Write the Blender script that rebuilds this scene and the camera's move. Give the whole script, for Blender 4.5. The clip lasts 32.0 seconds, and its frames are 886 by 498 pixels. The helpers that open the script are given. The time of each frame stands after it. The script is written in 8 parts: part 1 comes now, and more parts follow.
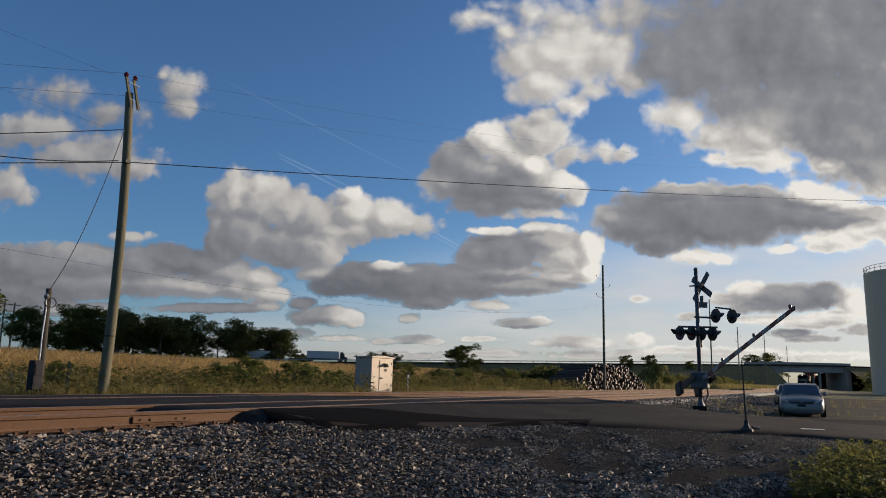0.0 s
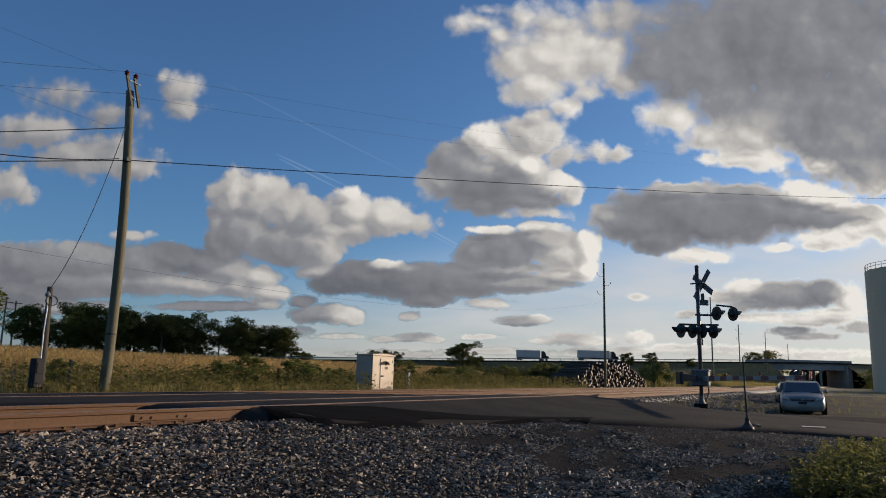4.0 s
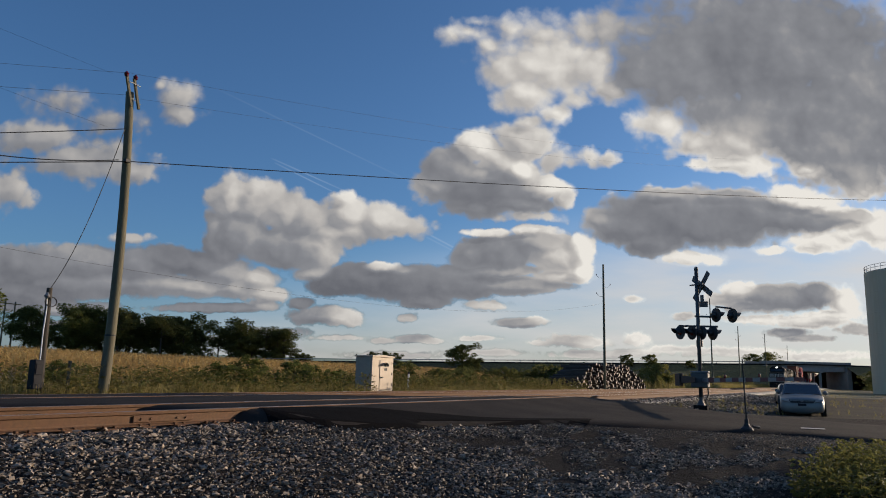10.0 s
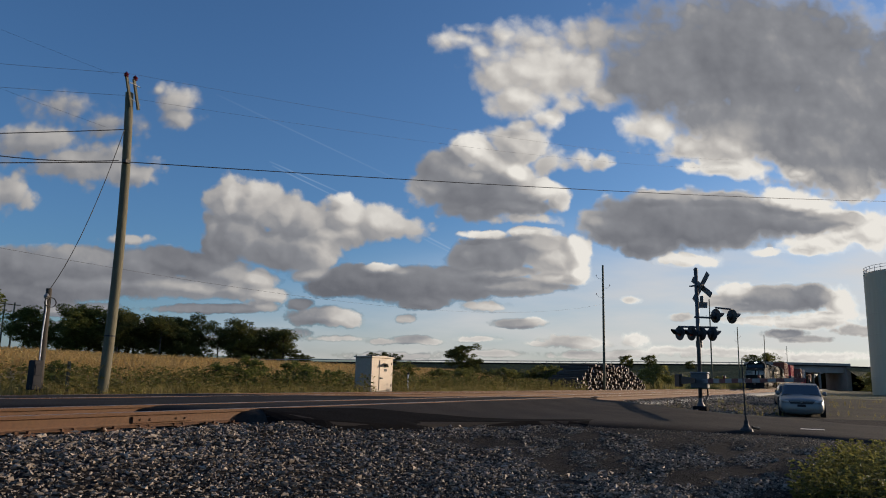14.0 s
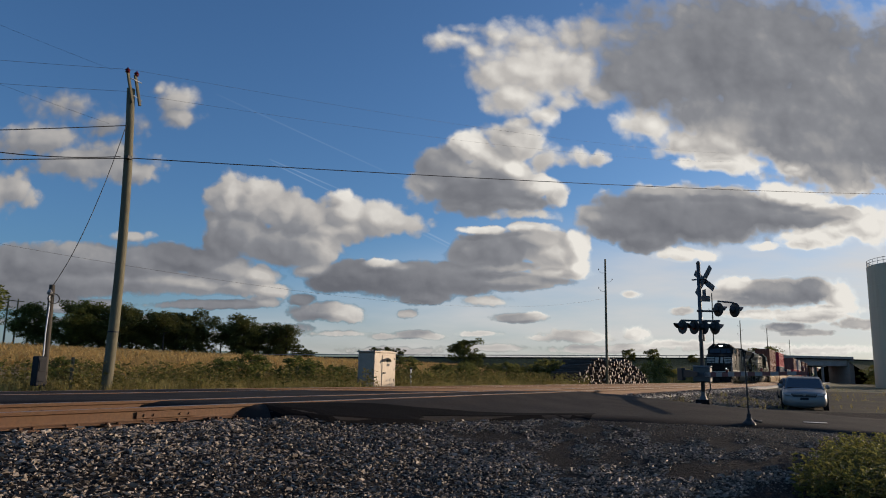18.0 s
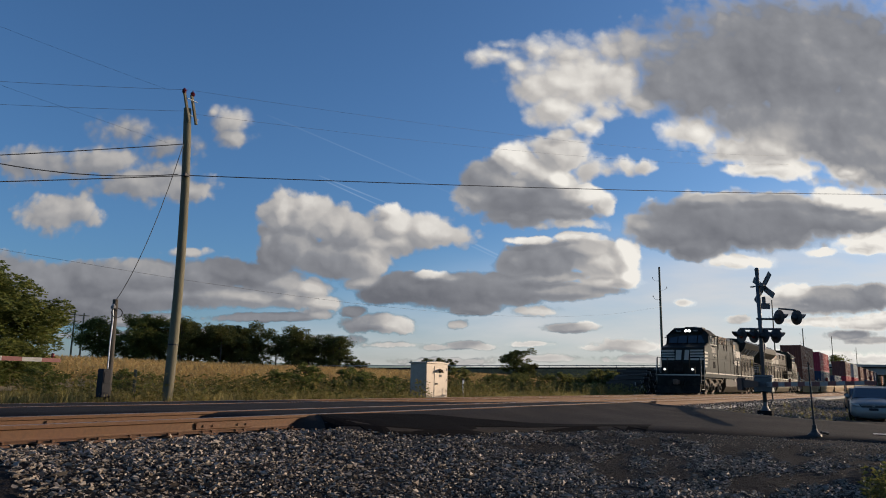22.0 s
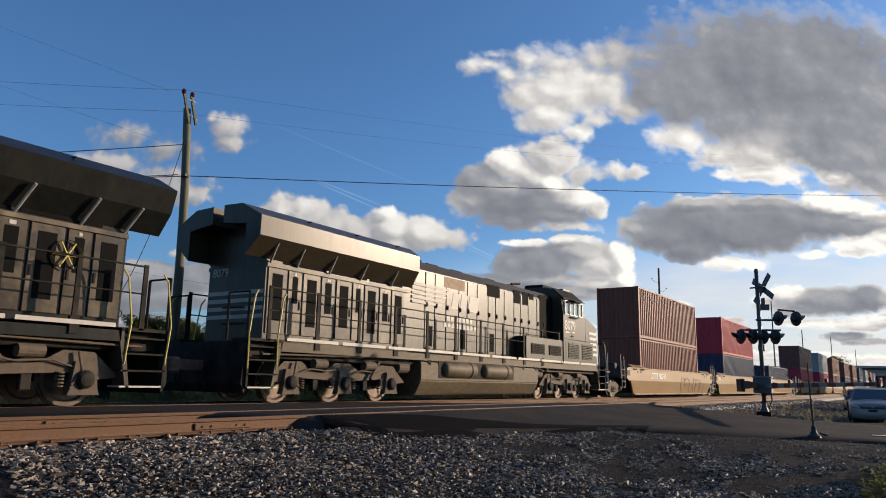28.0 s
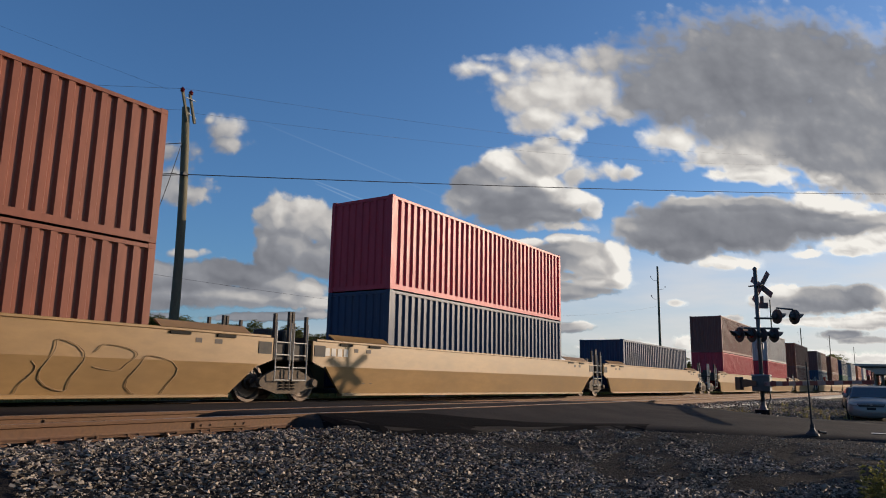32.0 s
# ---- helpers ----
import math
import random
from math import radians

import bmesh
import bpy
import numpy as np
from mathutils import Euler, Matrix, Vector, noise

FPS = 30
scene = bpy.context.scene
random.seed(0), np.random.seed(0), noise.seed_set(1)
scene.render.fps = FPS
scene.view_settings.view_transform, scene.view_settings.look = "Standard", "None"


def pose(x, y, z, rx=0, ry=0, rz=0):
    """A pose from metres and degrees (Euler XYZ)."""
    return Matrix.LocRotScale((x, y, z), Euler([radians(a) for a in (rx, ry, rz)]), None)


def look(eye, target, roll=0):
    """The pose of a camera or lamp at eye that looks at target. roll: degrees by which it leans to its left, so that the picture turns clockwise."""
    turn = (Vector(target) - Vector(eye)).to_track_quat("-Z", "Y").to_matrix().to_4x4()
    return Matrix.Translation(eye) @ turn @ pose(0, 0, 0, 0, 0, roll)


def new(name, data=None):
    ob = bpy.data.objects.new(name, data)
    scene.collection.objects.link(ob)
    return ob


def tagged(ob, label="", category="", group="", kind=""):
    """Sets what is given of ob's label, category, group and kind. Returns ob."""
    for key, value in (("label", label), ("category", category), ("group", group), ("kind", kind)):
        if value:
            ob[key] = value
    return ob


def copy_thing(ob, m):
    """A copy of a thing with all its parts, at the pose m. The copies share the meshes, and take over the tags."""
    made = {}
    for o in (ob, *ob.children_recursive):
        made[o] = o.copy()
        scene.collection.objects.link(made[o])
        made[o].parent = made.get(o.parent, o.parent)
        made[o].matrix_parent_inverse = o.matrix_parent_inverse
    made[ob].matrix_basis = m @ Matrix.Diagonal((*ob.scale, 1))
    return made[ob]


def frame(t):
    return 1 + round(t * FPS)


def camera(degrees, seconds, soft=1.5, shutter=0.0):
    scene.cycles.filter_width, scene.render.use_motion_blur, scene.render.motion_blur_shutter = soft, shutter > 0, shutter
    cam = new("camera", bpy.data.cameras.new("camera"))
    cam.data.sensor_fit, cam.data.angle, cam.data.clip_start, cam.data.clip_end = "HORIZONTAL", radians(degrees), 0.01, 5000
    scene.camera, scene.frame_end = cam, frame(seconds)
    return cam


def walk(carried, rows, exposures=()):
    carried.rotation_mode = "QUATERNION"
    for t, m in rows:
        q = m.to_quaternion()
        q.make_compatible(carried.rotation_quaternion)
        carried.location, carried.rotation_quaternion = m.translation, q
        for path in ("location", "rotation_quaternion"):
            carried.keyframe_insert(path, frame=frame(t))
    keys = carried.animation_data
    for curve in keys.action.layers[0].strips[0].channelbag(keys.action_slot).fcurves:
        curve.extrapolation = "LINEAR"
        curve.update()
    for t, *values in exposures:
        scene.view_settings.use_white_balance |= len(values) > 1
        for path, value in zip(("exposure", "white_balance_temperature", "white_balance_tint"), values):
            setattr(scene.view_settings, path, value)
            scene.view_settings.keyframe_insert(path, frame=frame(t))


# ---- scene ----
# World: x runs along the railway, y across it away from the viewer, z = 0 is the rail top of the far track.
EYE = Vector((0.0, 0.0, 0.57))


def heading(yaw, pitch):
    """Unit vector: yaw in degrees from +y towards +x, pitch upwards."""
    a, e = radians(yaw), radians(pitch)
    return Vector((math.sin(a) * math.cos(e), math.cos(a) * math.cos(e), math.sin(e)))


cam = camera(63.67, 32.0, soft=1.0)
walk(cam, [(t, look(EYE, EYE + heading(yaw, pitch), roll)) for t, yaw, pitch, roll in [
    (0, 60.57, 10.21, 1.43),
    (0.5, 60.56, 10.21, 1.41),
    (1, 60.51, 10.08, 1.41),
    (1.5, 60.56, 10.08, 1.40),
    (2, 60.51, 10.14, 1.42),
    (2.5, 60.57, 10.28, 1.44),
    (3, 60.56, 10.28, 1.41),
    (3.5, 60.49, 10.08, 1.38),
    (5.5, 60.54, 10.02, 1.43),
    (6, 60.54, 10.09, 1.46),
    (6.5, 60.58, 10.19, 1.44),
    (7, 60.54, 10.17, 1.41),
    (7.5, 60.55, 10.21, 1.41),
    (8, 60.54, 10.13, 1.40),
    (8.5, 60.51, 10.06, 1.39),
    (9, 60.54, 10.16, 1.43),
    (9.5, 60.53, 10.17, 1.43),
    (10, 60.54, 10.15, 1.43),
    (10.5, 60.56, 10.23, 1.44),
    (11, 60.54, 10.23, 1.42),
    (11.5, 60.52, 10.21, 1.39),
    (12, 60.54, 10.14, 1.38),
    (12.5, 60.53, 10.05, 1.38),
    (13, 60.54, 10.11, 1.43),
    (13.5, 60.56, 10.24, 1.47),
    (14, 60.57, 10.21, 1.45),
    (14.5, 60.54, 10.10, 1.42),
    (16, 60.80, 10.20, 1.58),
    (16.5, 60.80, 10.24, 1.56),
    (17, 60.57, 10.30, 1.25),
    (17.5, 60.33, 10.08, 1.30),
    (18, 60.40, 9.78, 1.24),
    (18.1, 60.50, 9.95, 1.25),
    (18.2, 60.20, 10.00, 1.20),
    (18.3, 59.50, 10.10, 1.15),
    (18.4, 57.60, 10.35, 1.00),
    (18.5, 56.53, 10.50, 0.81),
    (18.7, 55.75, 10.35, 0.93),
    (19, 55.66, 10.28, 0.91),
    (19.2, 56.40, 10.50, 1.05),
    (19.5, 56.21, 10.57, 0.97),
    (20, 56.25, 10.57, 0.97),
    (20.5, 56.25, 10.55, 1.01),
    (21, 56.28, 10.57, 1.07),
    (21.5, 56.28, 10.59, 1.08),
    (22, 56.29, 10.54, 1.06),
    (22.5, 56.30, 10.47, 1.04),
    (23, 56.31, 10.53, 1.04),
    (23.5, 56.28, 10.59, 1.07),
    (24, 56.34, 10.54, 1.06),
    (24.5, 56.26, 10.46, 1.07),
    (24.9, 56.46, 10.47, 1.13),
    (26.5, 56.29, 10.56, 0.99),
    (27, 56.31, 10.59, 1.08),
    (27.5, 56.37, 10.52, 1.06),
    (28, 56.33, 10.60, 1.13),
    (28.5, 56.38, 10.43, 1.04),
    (29, 56.41, 10.36, 1.04),
    (29.5, 56.36, 10.50, 1.12),
    (30, 56.42, 10.42, 1.10),
    (30.5, 56.44, 10.49, 1.04),
    (31, 56.41, 10.59, 1.08),
    (31.5, 56.42, 10.55, 1.01),
    (32, 56.42, 10.48, 1.08),
]], exposures=[(0, 0.05, 6150, 9), (18, 0.05, 6150, 9), (20, 0.12, 6150, 9), (25, 0.17, 6100, 9), (26.5, 0.25, 6100, 9), (27.6, 0.41, 6050, 9), (29.2, 0.42, 6050, 9), (31, 0.2, 6100, 9), (32, 0.2, 6100, 9)])

# ---- daylight: low evening sun from beyond the right of the view, broken cloud
SUN_AZ, SUN_EL = 126.0, 12.5
world = bpy.data.worlds.new("evening_sky")
scene.world = world
world.use_nodes = True
wn = world.node_tree
wn.nodes.clear()
sky = wn.nodes.new("ShaderNodeTexSky")
sky.sky_type = "NISHITA"
sky.sun_disc = False
sky.sun_elevation, sky.sun_rotation = radians(SUN_EL), radians(SUN_AZ)
sky.air_density, sky.dust_density, sky.ozone_density, sky.altitude = 1.0, 1.4, 5.0, 200
bg = wn.nodes.new("ShaderNodeBackground")
bg.inputs["Strength"].default_value = 0.122
wout = wn.nodes.new("ShaderNodeOutputWorld")
wn.links.new(sky.outputs[0], bg.inputs[0])
wn.links.new(bg.outputs[0], wout.inputs[0])
sun_data = bpy.data.lights.new("sun", "SUN")
sun_data.energy, sun_data.angle, sun_data.color = 4.5, radians(0.55), (1.0, 0.75, 0.51)
sun = new("sun", sun_data)
sun.matrix_world = look(heading(SUN_AZ, SUN_EL) * 400, (0, 0, 0))

# ---- materials
def tree_of(name):
    m = bpy.data.materials.new(name)
    m.use_nodes = True
    nt = m.node_tree
    return m, nt, nt.nodes["Principled BSDF"]


def rgb(c):
    return (c[0], c[1], c[2], 1.0)


def mix_col(nt, fac, a, b, mode="MIX"):
    n = nt.nodes.new("ShaderNodeMix")
    n.data_type, n.blend_type = "RGBA", mode
    for sock, v in ((n.inputs[0], fac), (n.inputs[6], a), (n.inputs[7], b)):
        if isinstance(v, (int, float)):
            sock.default_value = v
        elif isinstance(v, tuple):
            sock.default_value = rgb(v)
        else:
            nt.links.new(v, sock)
    return n.outputs[2]


def noise_of(nt, scale, detail=4.0, rough=0.6, coord="Object", stretch=None):
    tc = nt.nodes.new("ShaderNodeTexCoord")
    vec = tc.outputs[coord]
    if stretch:
        mp = nt.nodes.new("ShaderNodeMapping")
        mp.inputs["Scale"].default_value = stretch
        nt.links.new(vec, mp.inputs["Vector"])
        vec = mp.outputs[0]
    n = nt.nodes.new("ShaderNodeTexNoise")
    n.inputs["Scale"].default_value = scale
    n.inputs["Detail"].default_value = detail
    n.inputs["Roughness"].default_value = rough
    nt.links.new(vec, n.inputs["Vector"])
    return n.outputs["Fac"]


def ramp(nt, fac, lo, hi):
    n = nt.nodes.new("ShaderNodeMapRange")
    n.inputs["From Min"].default_value, n.inputs["From Max"].default_value = lo, hi
    nt.links.new(fac, n.inputs["Value"])
    return n.outputs[0]


def surface(name, col, rough=0.7, metal=0.0, grain=20.0, stain=1.5, vary=0.25, dirt=None, dirt_amount=0.5,
            bump=0.15, bump_depth=0.01, per_object=0.0, per_island=0.0, stretch=None, spec=0.5):
    """A weathered surface: base colour, fine grain, larger stains, relief."""
    m, nt, b = tree_of(name)
    fine = noise_of(nt, grain, 5, 0.65, stretch=stretch)
    big = noise_of(nt, stain, 4, 0.6, stretch=stretch)
    lo = tuple(c * (1 - vary) for c in col)
    hi = tuple(min(1, c * (1 + vary)) for c in col)
    c1 = mix_col(nt, ramp(nt, fine, 0.3, 0.7), lo, hi)
    if dirt is None:
        dirt = tuple(c * 0.6 for c in col)
    f = nt.nodes.new("ShaderNodeMath")
    f.operation = "MULTIPLY"
    nt.links.new(ramp(nt, big, 0.42, 0.72), f.inputs[0])
    f.inputs[1].default_value = dirt_amount
    c2 = mix_col(nt, f.outputs[0], c1, dirt)
    if per_object or per_island:
        if per_object:
            src = nt.nodes.new("ShaderNodeObjectInfo").outputs["Random"]
        else:
            src = nt.nodes.new("ShaderNodeNewGeometry").outputs["Random Per Island"]
        k = per_object or per_island
        mr = nt.nodes.new("ShaderNodeMapRange")
        mr.inputs["To Min"].default_value, mr.inputs["To Max"].default_value = 1 - k, 1 + k
        nt.links.new(src, mr.inputs["Value"])
        hs = nt.nodes.new("ShaderNodeHueSaturation")
        nt.links.new(mr.outputs[0], hs.inputs["Value"])
        nt.links.new(c2, hs.inputs["Color"])
        c2 = hs.outputs[0]
    nt.links.new(c2, b.inputs["Base Color"])
    b.inputs["Metallic"].default_value = metal
    b.inputs["Specular IOR Level"].default_value = spec
    mr = nt.nodes.new("ShaderNodeMapRange")
    mr.inputs["To Min"].default_value, mr.inputs["To Max"].default_value = max(0.02, rough - 0.1), min(1, rough + 0.1)
    nt.links.new(fine, mr.inputs["Value"])
    nt.links.new(mr.outputs[0], b.inputs["Roughness"])
    if bump:
        bp = nt.nodes.new("ShaderNodeBump")
        bp.inputs["Strength"].default_value, bp.inputs["Distance"].default_value = bump, bump_depth
        nt.links.new(fine, bp.inputs["Height"])
        nt.links.new(bp.outputs[0], b.inputs["Normal"])
    return m


def leaf_mat(name, col, col2, trans=0.35):
    """Foliage: colour varies by leaf, some light shines through."""
    m, nt, b = tree_of(name)
    g = nt.nodes.new("ShaderNodeNewGeometry")
    big = noise_of(nt, 0.6, 3)
    c = mix_col(nt, g.outputs["Random Per Island"], col, col2)
    c = mix_col(nt, ramp(nt, big, 0.35, 0.7), c, tuple(x * 0.6 for x in col))
    nt.links.new(c, b.inputs["Base Color"])
    b.inputs["Roughness"].default_value = 0.65
    b.inputs["Specular IOR Level"].default_value = 0.25
    tr = nt.nodes.new("ShaderNodeBsdfTranslucent")
    nt.links.new(c, tr.inputs["Color"])
    mx = nt.nodes.new("ShaderNodeMixShader")
    mx.inputs[0].default_value = trans
    nt.links.new(b.outputs[0], mx.inputs[1])
    nt.links.new(tr.outputs[0], mx.inputs[2])
    nt.links.new(mx.outputs[0], nt.nodes["Material Output"].inputs[0])
    return m


def glow_mat(name, col, power):
    m, nt, b = tree_of(name)
    b.inputs["Base Color"].default_value = rgb(col)
    b.inputs["Emission Color"].default_value = rgb(col)
    b.inputs["Emission Strength"].default_value = power
    return m


def glass_mat(name, col=(0.02, 0.025, 0.03), rough=0.06):
    m, nt, b = tree_of(name)
    b.inputs["Base Color"].default_value = rgb(col)
    b.inputs["Roughness"].default_value = rough
    b.inputs["IOR"].default_value = 1.5
    b.inputs["Coat Weight"].default_value = 0.5
    return m


GRAVEL = surface("crushed_stone", (0.225, 0.185, 0.145), 0.6, spec=0.25, grain=9, stain=0.5, vary=0.3, per_island=0.8, bump=0.4, bump_depth=0.006)
# near-black: the shade in the gaps between stones is put into this colour
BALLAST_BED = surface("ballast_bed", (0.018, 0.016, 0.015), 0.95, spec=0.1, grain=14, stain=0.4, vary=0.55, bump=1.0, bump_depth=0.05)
# pale: grazing sunlight on the dusty bed is put into its colour
BALLAST_SUNLIT = surface("sunlit_dusty_ballast", (0.64, 0.58, 0.45), 0.95, grain=16, stain=0.5, vary=0.4, bump=0.8, bump_depth=0.03)
EARTH = surface("dry_grassy_earth", (0.16, 0.13, 0.06), 0.95, grain=3, stain=0.15, vary=0.4, dirt=(0.07, 0.085, 0.03), dirt_amount=0.8, bump=0.8, bump_depth=0.06)
ASPHALT = surface("asphalt", (0.02, 0.0175, 0.016), 0.9, spec=0.1, grain=60, stain=0.7, vary=0.55, dirt=(0.046, 0.038, 0.032), dirt_amount=0.7, bump=0.6, bump_depth=0.006)
ROAD_PAINT = surface("worn_road_paint", (0.7, 0.68, 0.62), 0.7, grain=30, stain=4, vary=0.2)
RUST = surface("rusty_rail_steel", (0.115, 0.058, 0.025), 0.8, metal=0.15, grain=24, stain=1.6, vary=0.3, dirt=(0.12, 0.055, 0.03), dirt_amount=0.6, bump=0.4, bump_depth=0.003)
RAIL_TOP = surface("worn_rail_head", (0.48, 0.42, 0.37), 0.36, metal=1.0, grain=30, stain=2, vary=0.2, bump=0.05)
TIE = surface("creosoted_tie", (0.07, 0.052, 0.04), 0.9, grain=14, stain=2, vary=0.4, stretch=(1, 0.15, 1), per_object=0.3, bump=0.6)
POLE_WOOD = surface("weathered_pole_wood", (0.135, 0.124, 0.075), 0.85, grain=10, stain=1.2, vary=0.3, dirt=(0.09, 0.075, 0.055), stretch=(6, 6, 0.5), bump=0.5)
WIRE = surface("black_cable", (0.02, 0.02, 0.02), 0.6, grain=30, bump=0)
GALV = surface("galvanised_steel", (0.26, 0.26, 0.26), 0.5, metal=0.6, grain=12, stain=2, vary=0.12, bump=0.05)
MAST = surface("aluminium_mast", (0.1, 0.1, 0.1), 0.5, metal=0.5, grain=12, stain=2, vary=0.15, bump=0.05)
CABINET = surface("bare_metal_cabinet", (0.38, 0.315, 0.245), 0.55, metal=0.1, grain=6, stain=1.2, vary=0.1, dirt=(0.36, 0.29, 0.22), dirt_amount=0.5, bump=0.08)
DARK_STEEL = surface("dark_steel", (0.035, 0.034, 0.034), 0.6, metal=0.3, grain=20, stain=2, vary=0.3, bump=0.1)
BLACK_PAINT = surface("black_signal_paint", (0.025, 0.025, 0.026), 0.5, grain=20, stain=2, vary=0.2, bump=0.05)
WHITE_PAINT = surface("white_reflective_paint", (0.75, 0.75, 0.74), 0.5, grain=15, stain=3, vary=0.08, dirt_amount=0.3, bump=0.04)
RED_PAINT = surface("red_reflective_paint", (0.55, 0.03, 0.025), 0.5, grain=15, stain=3, vary=0.1, dirt_amount=0.3, bump=0.04)
CONCRETE = surface("aged_concrete", (0.33, 0.31, 0.28), 0.85, grain=8, stain=0.4, vary=0.2, dirt=(0.18, 0.17, 0.15), dirt_amount=0.6, bump=0.3)
LEAF = leaf_mat("green_leaves", (0.11, 0.14, 0.036), (0.22, 0.225, 0.062), 0.55)
LEAF_DARK = leaf_mat("dark_green_leaves", (0.13, 0.145, 0.045), (0.24, 0.23, 0.07), 0.55)
LEAF_YELLOW = leaf_mat("yellow_green_leaves", (0.2, 0.2, 0.055), (0.34, 0.3, 0.09), 0.5)
CORN = leaf_mat("dry_corn_leaves", (0.62, 0.42, 0.17), (0.46, 0.35, 0.13), 0.55)
GRASS = leaf_mat("late_summer_grass", (0.23, 0.215, 0.065), (0.5, 0.38, 0.15), 0.5)
# asphalt darkened to stand in for the shade on the road's near slope
SHADED_ASPHALT = surface("shaded_black_asphalt", (0.007, 0.0065, 0.0065), 0.95, spec=0.03, grain=50, stain=1.2, vary=0.4, bump=0.6, bump_depth=0.006)
BARE_EARTH = surface("bare_dark_earth", (0.05, 0.042, 0.032), 0.95, spec=0.1, grain=8, stain=0.35, vary=0.5, dirt=(0.085, 0.08, 0.04), dirt_amount=0.7, bump=0.8, bump_depth=0.04)
BARK = surface("bark", (0.08, 0.065, 0.05), 0.9, grain=8, stain=1.5, vary=0.35, bump=0.5)
RED_LENS = glow_mat("lit_red_lens", (0.8, 0.03, 0.03), 0.7)
DARK_LENS = glass_mat("dark_red_lens", (0.12, 0.01, 0.01), 0.2)
GLASS = glass_mat("dark_glass")


# ---- cloud layer: one sheet 100 m up that drifts with the wind, its clouds laid out by bearing as seen from below
class NodeTools:
    """Short ways to add maths nodes to one node tree."""

    def __init__(self, tree):
        self.tree = tree

    def wire(self, node, values):
        for i, v in enumerate(values):
            if v is None:
                continue
            if isinstance(v, (int, float, tuple)):
                node.inputs[i].default_value = v
            else:
                self.tree.links.new(v, node.inputs[i])
        return node

    def vmath(self, op, a, b=None):
        n = self.tree.nodes.new("ShaderNodeVectorMath")
        n.operation = op
        return self.wire(n, (a, b))

    def fmath(self, op, a, b=None, c=None):
        n = self.tree.nodes.new("ShaderNodeMath")
        n.operation = op
        return self.wire(n, (a, b, c)).outputs[0]


def cloud_bank(rows):
    """Node group for one cloud: its rounded masses melted together, and their tones with weights."""
    g = bpy.data.node_groups.new("cloud_bank", "ShaderNodeTree")
    g.interface.new_socket("Place", in_out="INPUT", socket_type="NodeSocketVector")
    for name in ("Density", "Tone", "Weight"):
        g.interface.new_socket(name, in_out="OUTPUT", socket_type="NodeSocketFloat")
    gi, go = g.nodes.new("NodeGroupInput"), g.nodes.new("NodeGroupOutput")
    k = NodeTools(g)
    mass, tones, weights = None, 0.0, 0.0
    for x, y, a, b, weight, tone in rows:
        d = k.vmath("DIVIDE", k.vmath("SUBTRACT", gi.outputs[0], (x, y, 0.0)).outputs[0], (a, b, 1.0))
        e = k.fmath("MULTIPLY_ADD", k.vmath("LENGTH", d.outputs[0]).outputs["Value"], -weight, weight)
        mass = e if mass is None else k.fmath("SMOOTH_MAX", mass, e, 0.12)
        w = k.fmath("MAXIMUM", k.fmath("ADD", e, 0.12), 0.0)
        w = k.fmath("MULTIPLY", w, w)
        tones = k.fmath("MULTIPLY_ADD", w, tone, tones)
        weights = k.fmath("ADD", w, weights)
    for i, v in enumerate((mass, tones, weights)):
        g.links.new(v, go.inputs[i])
    return g


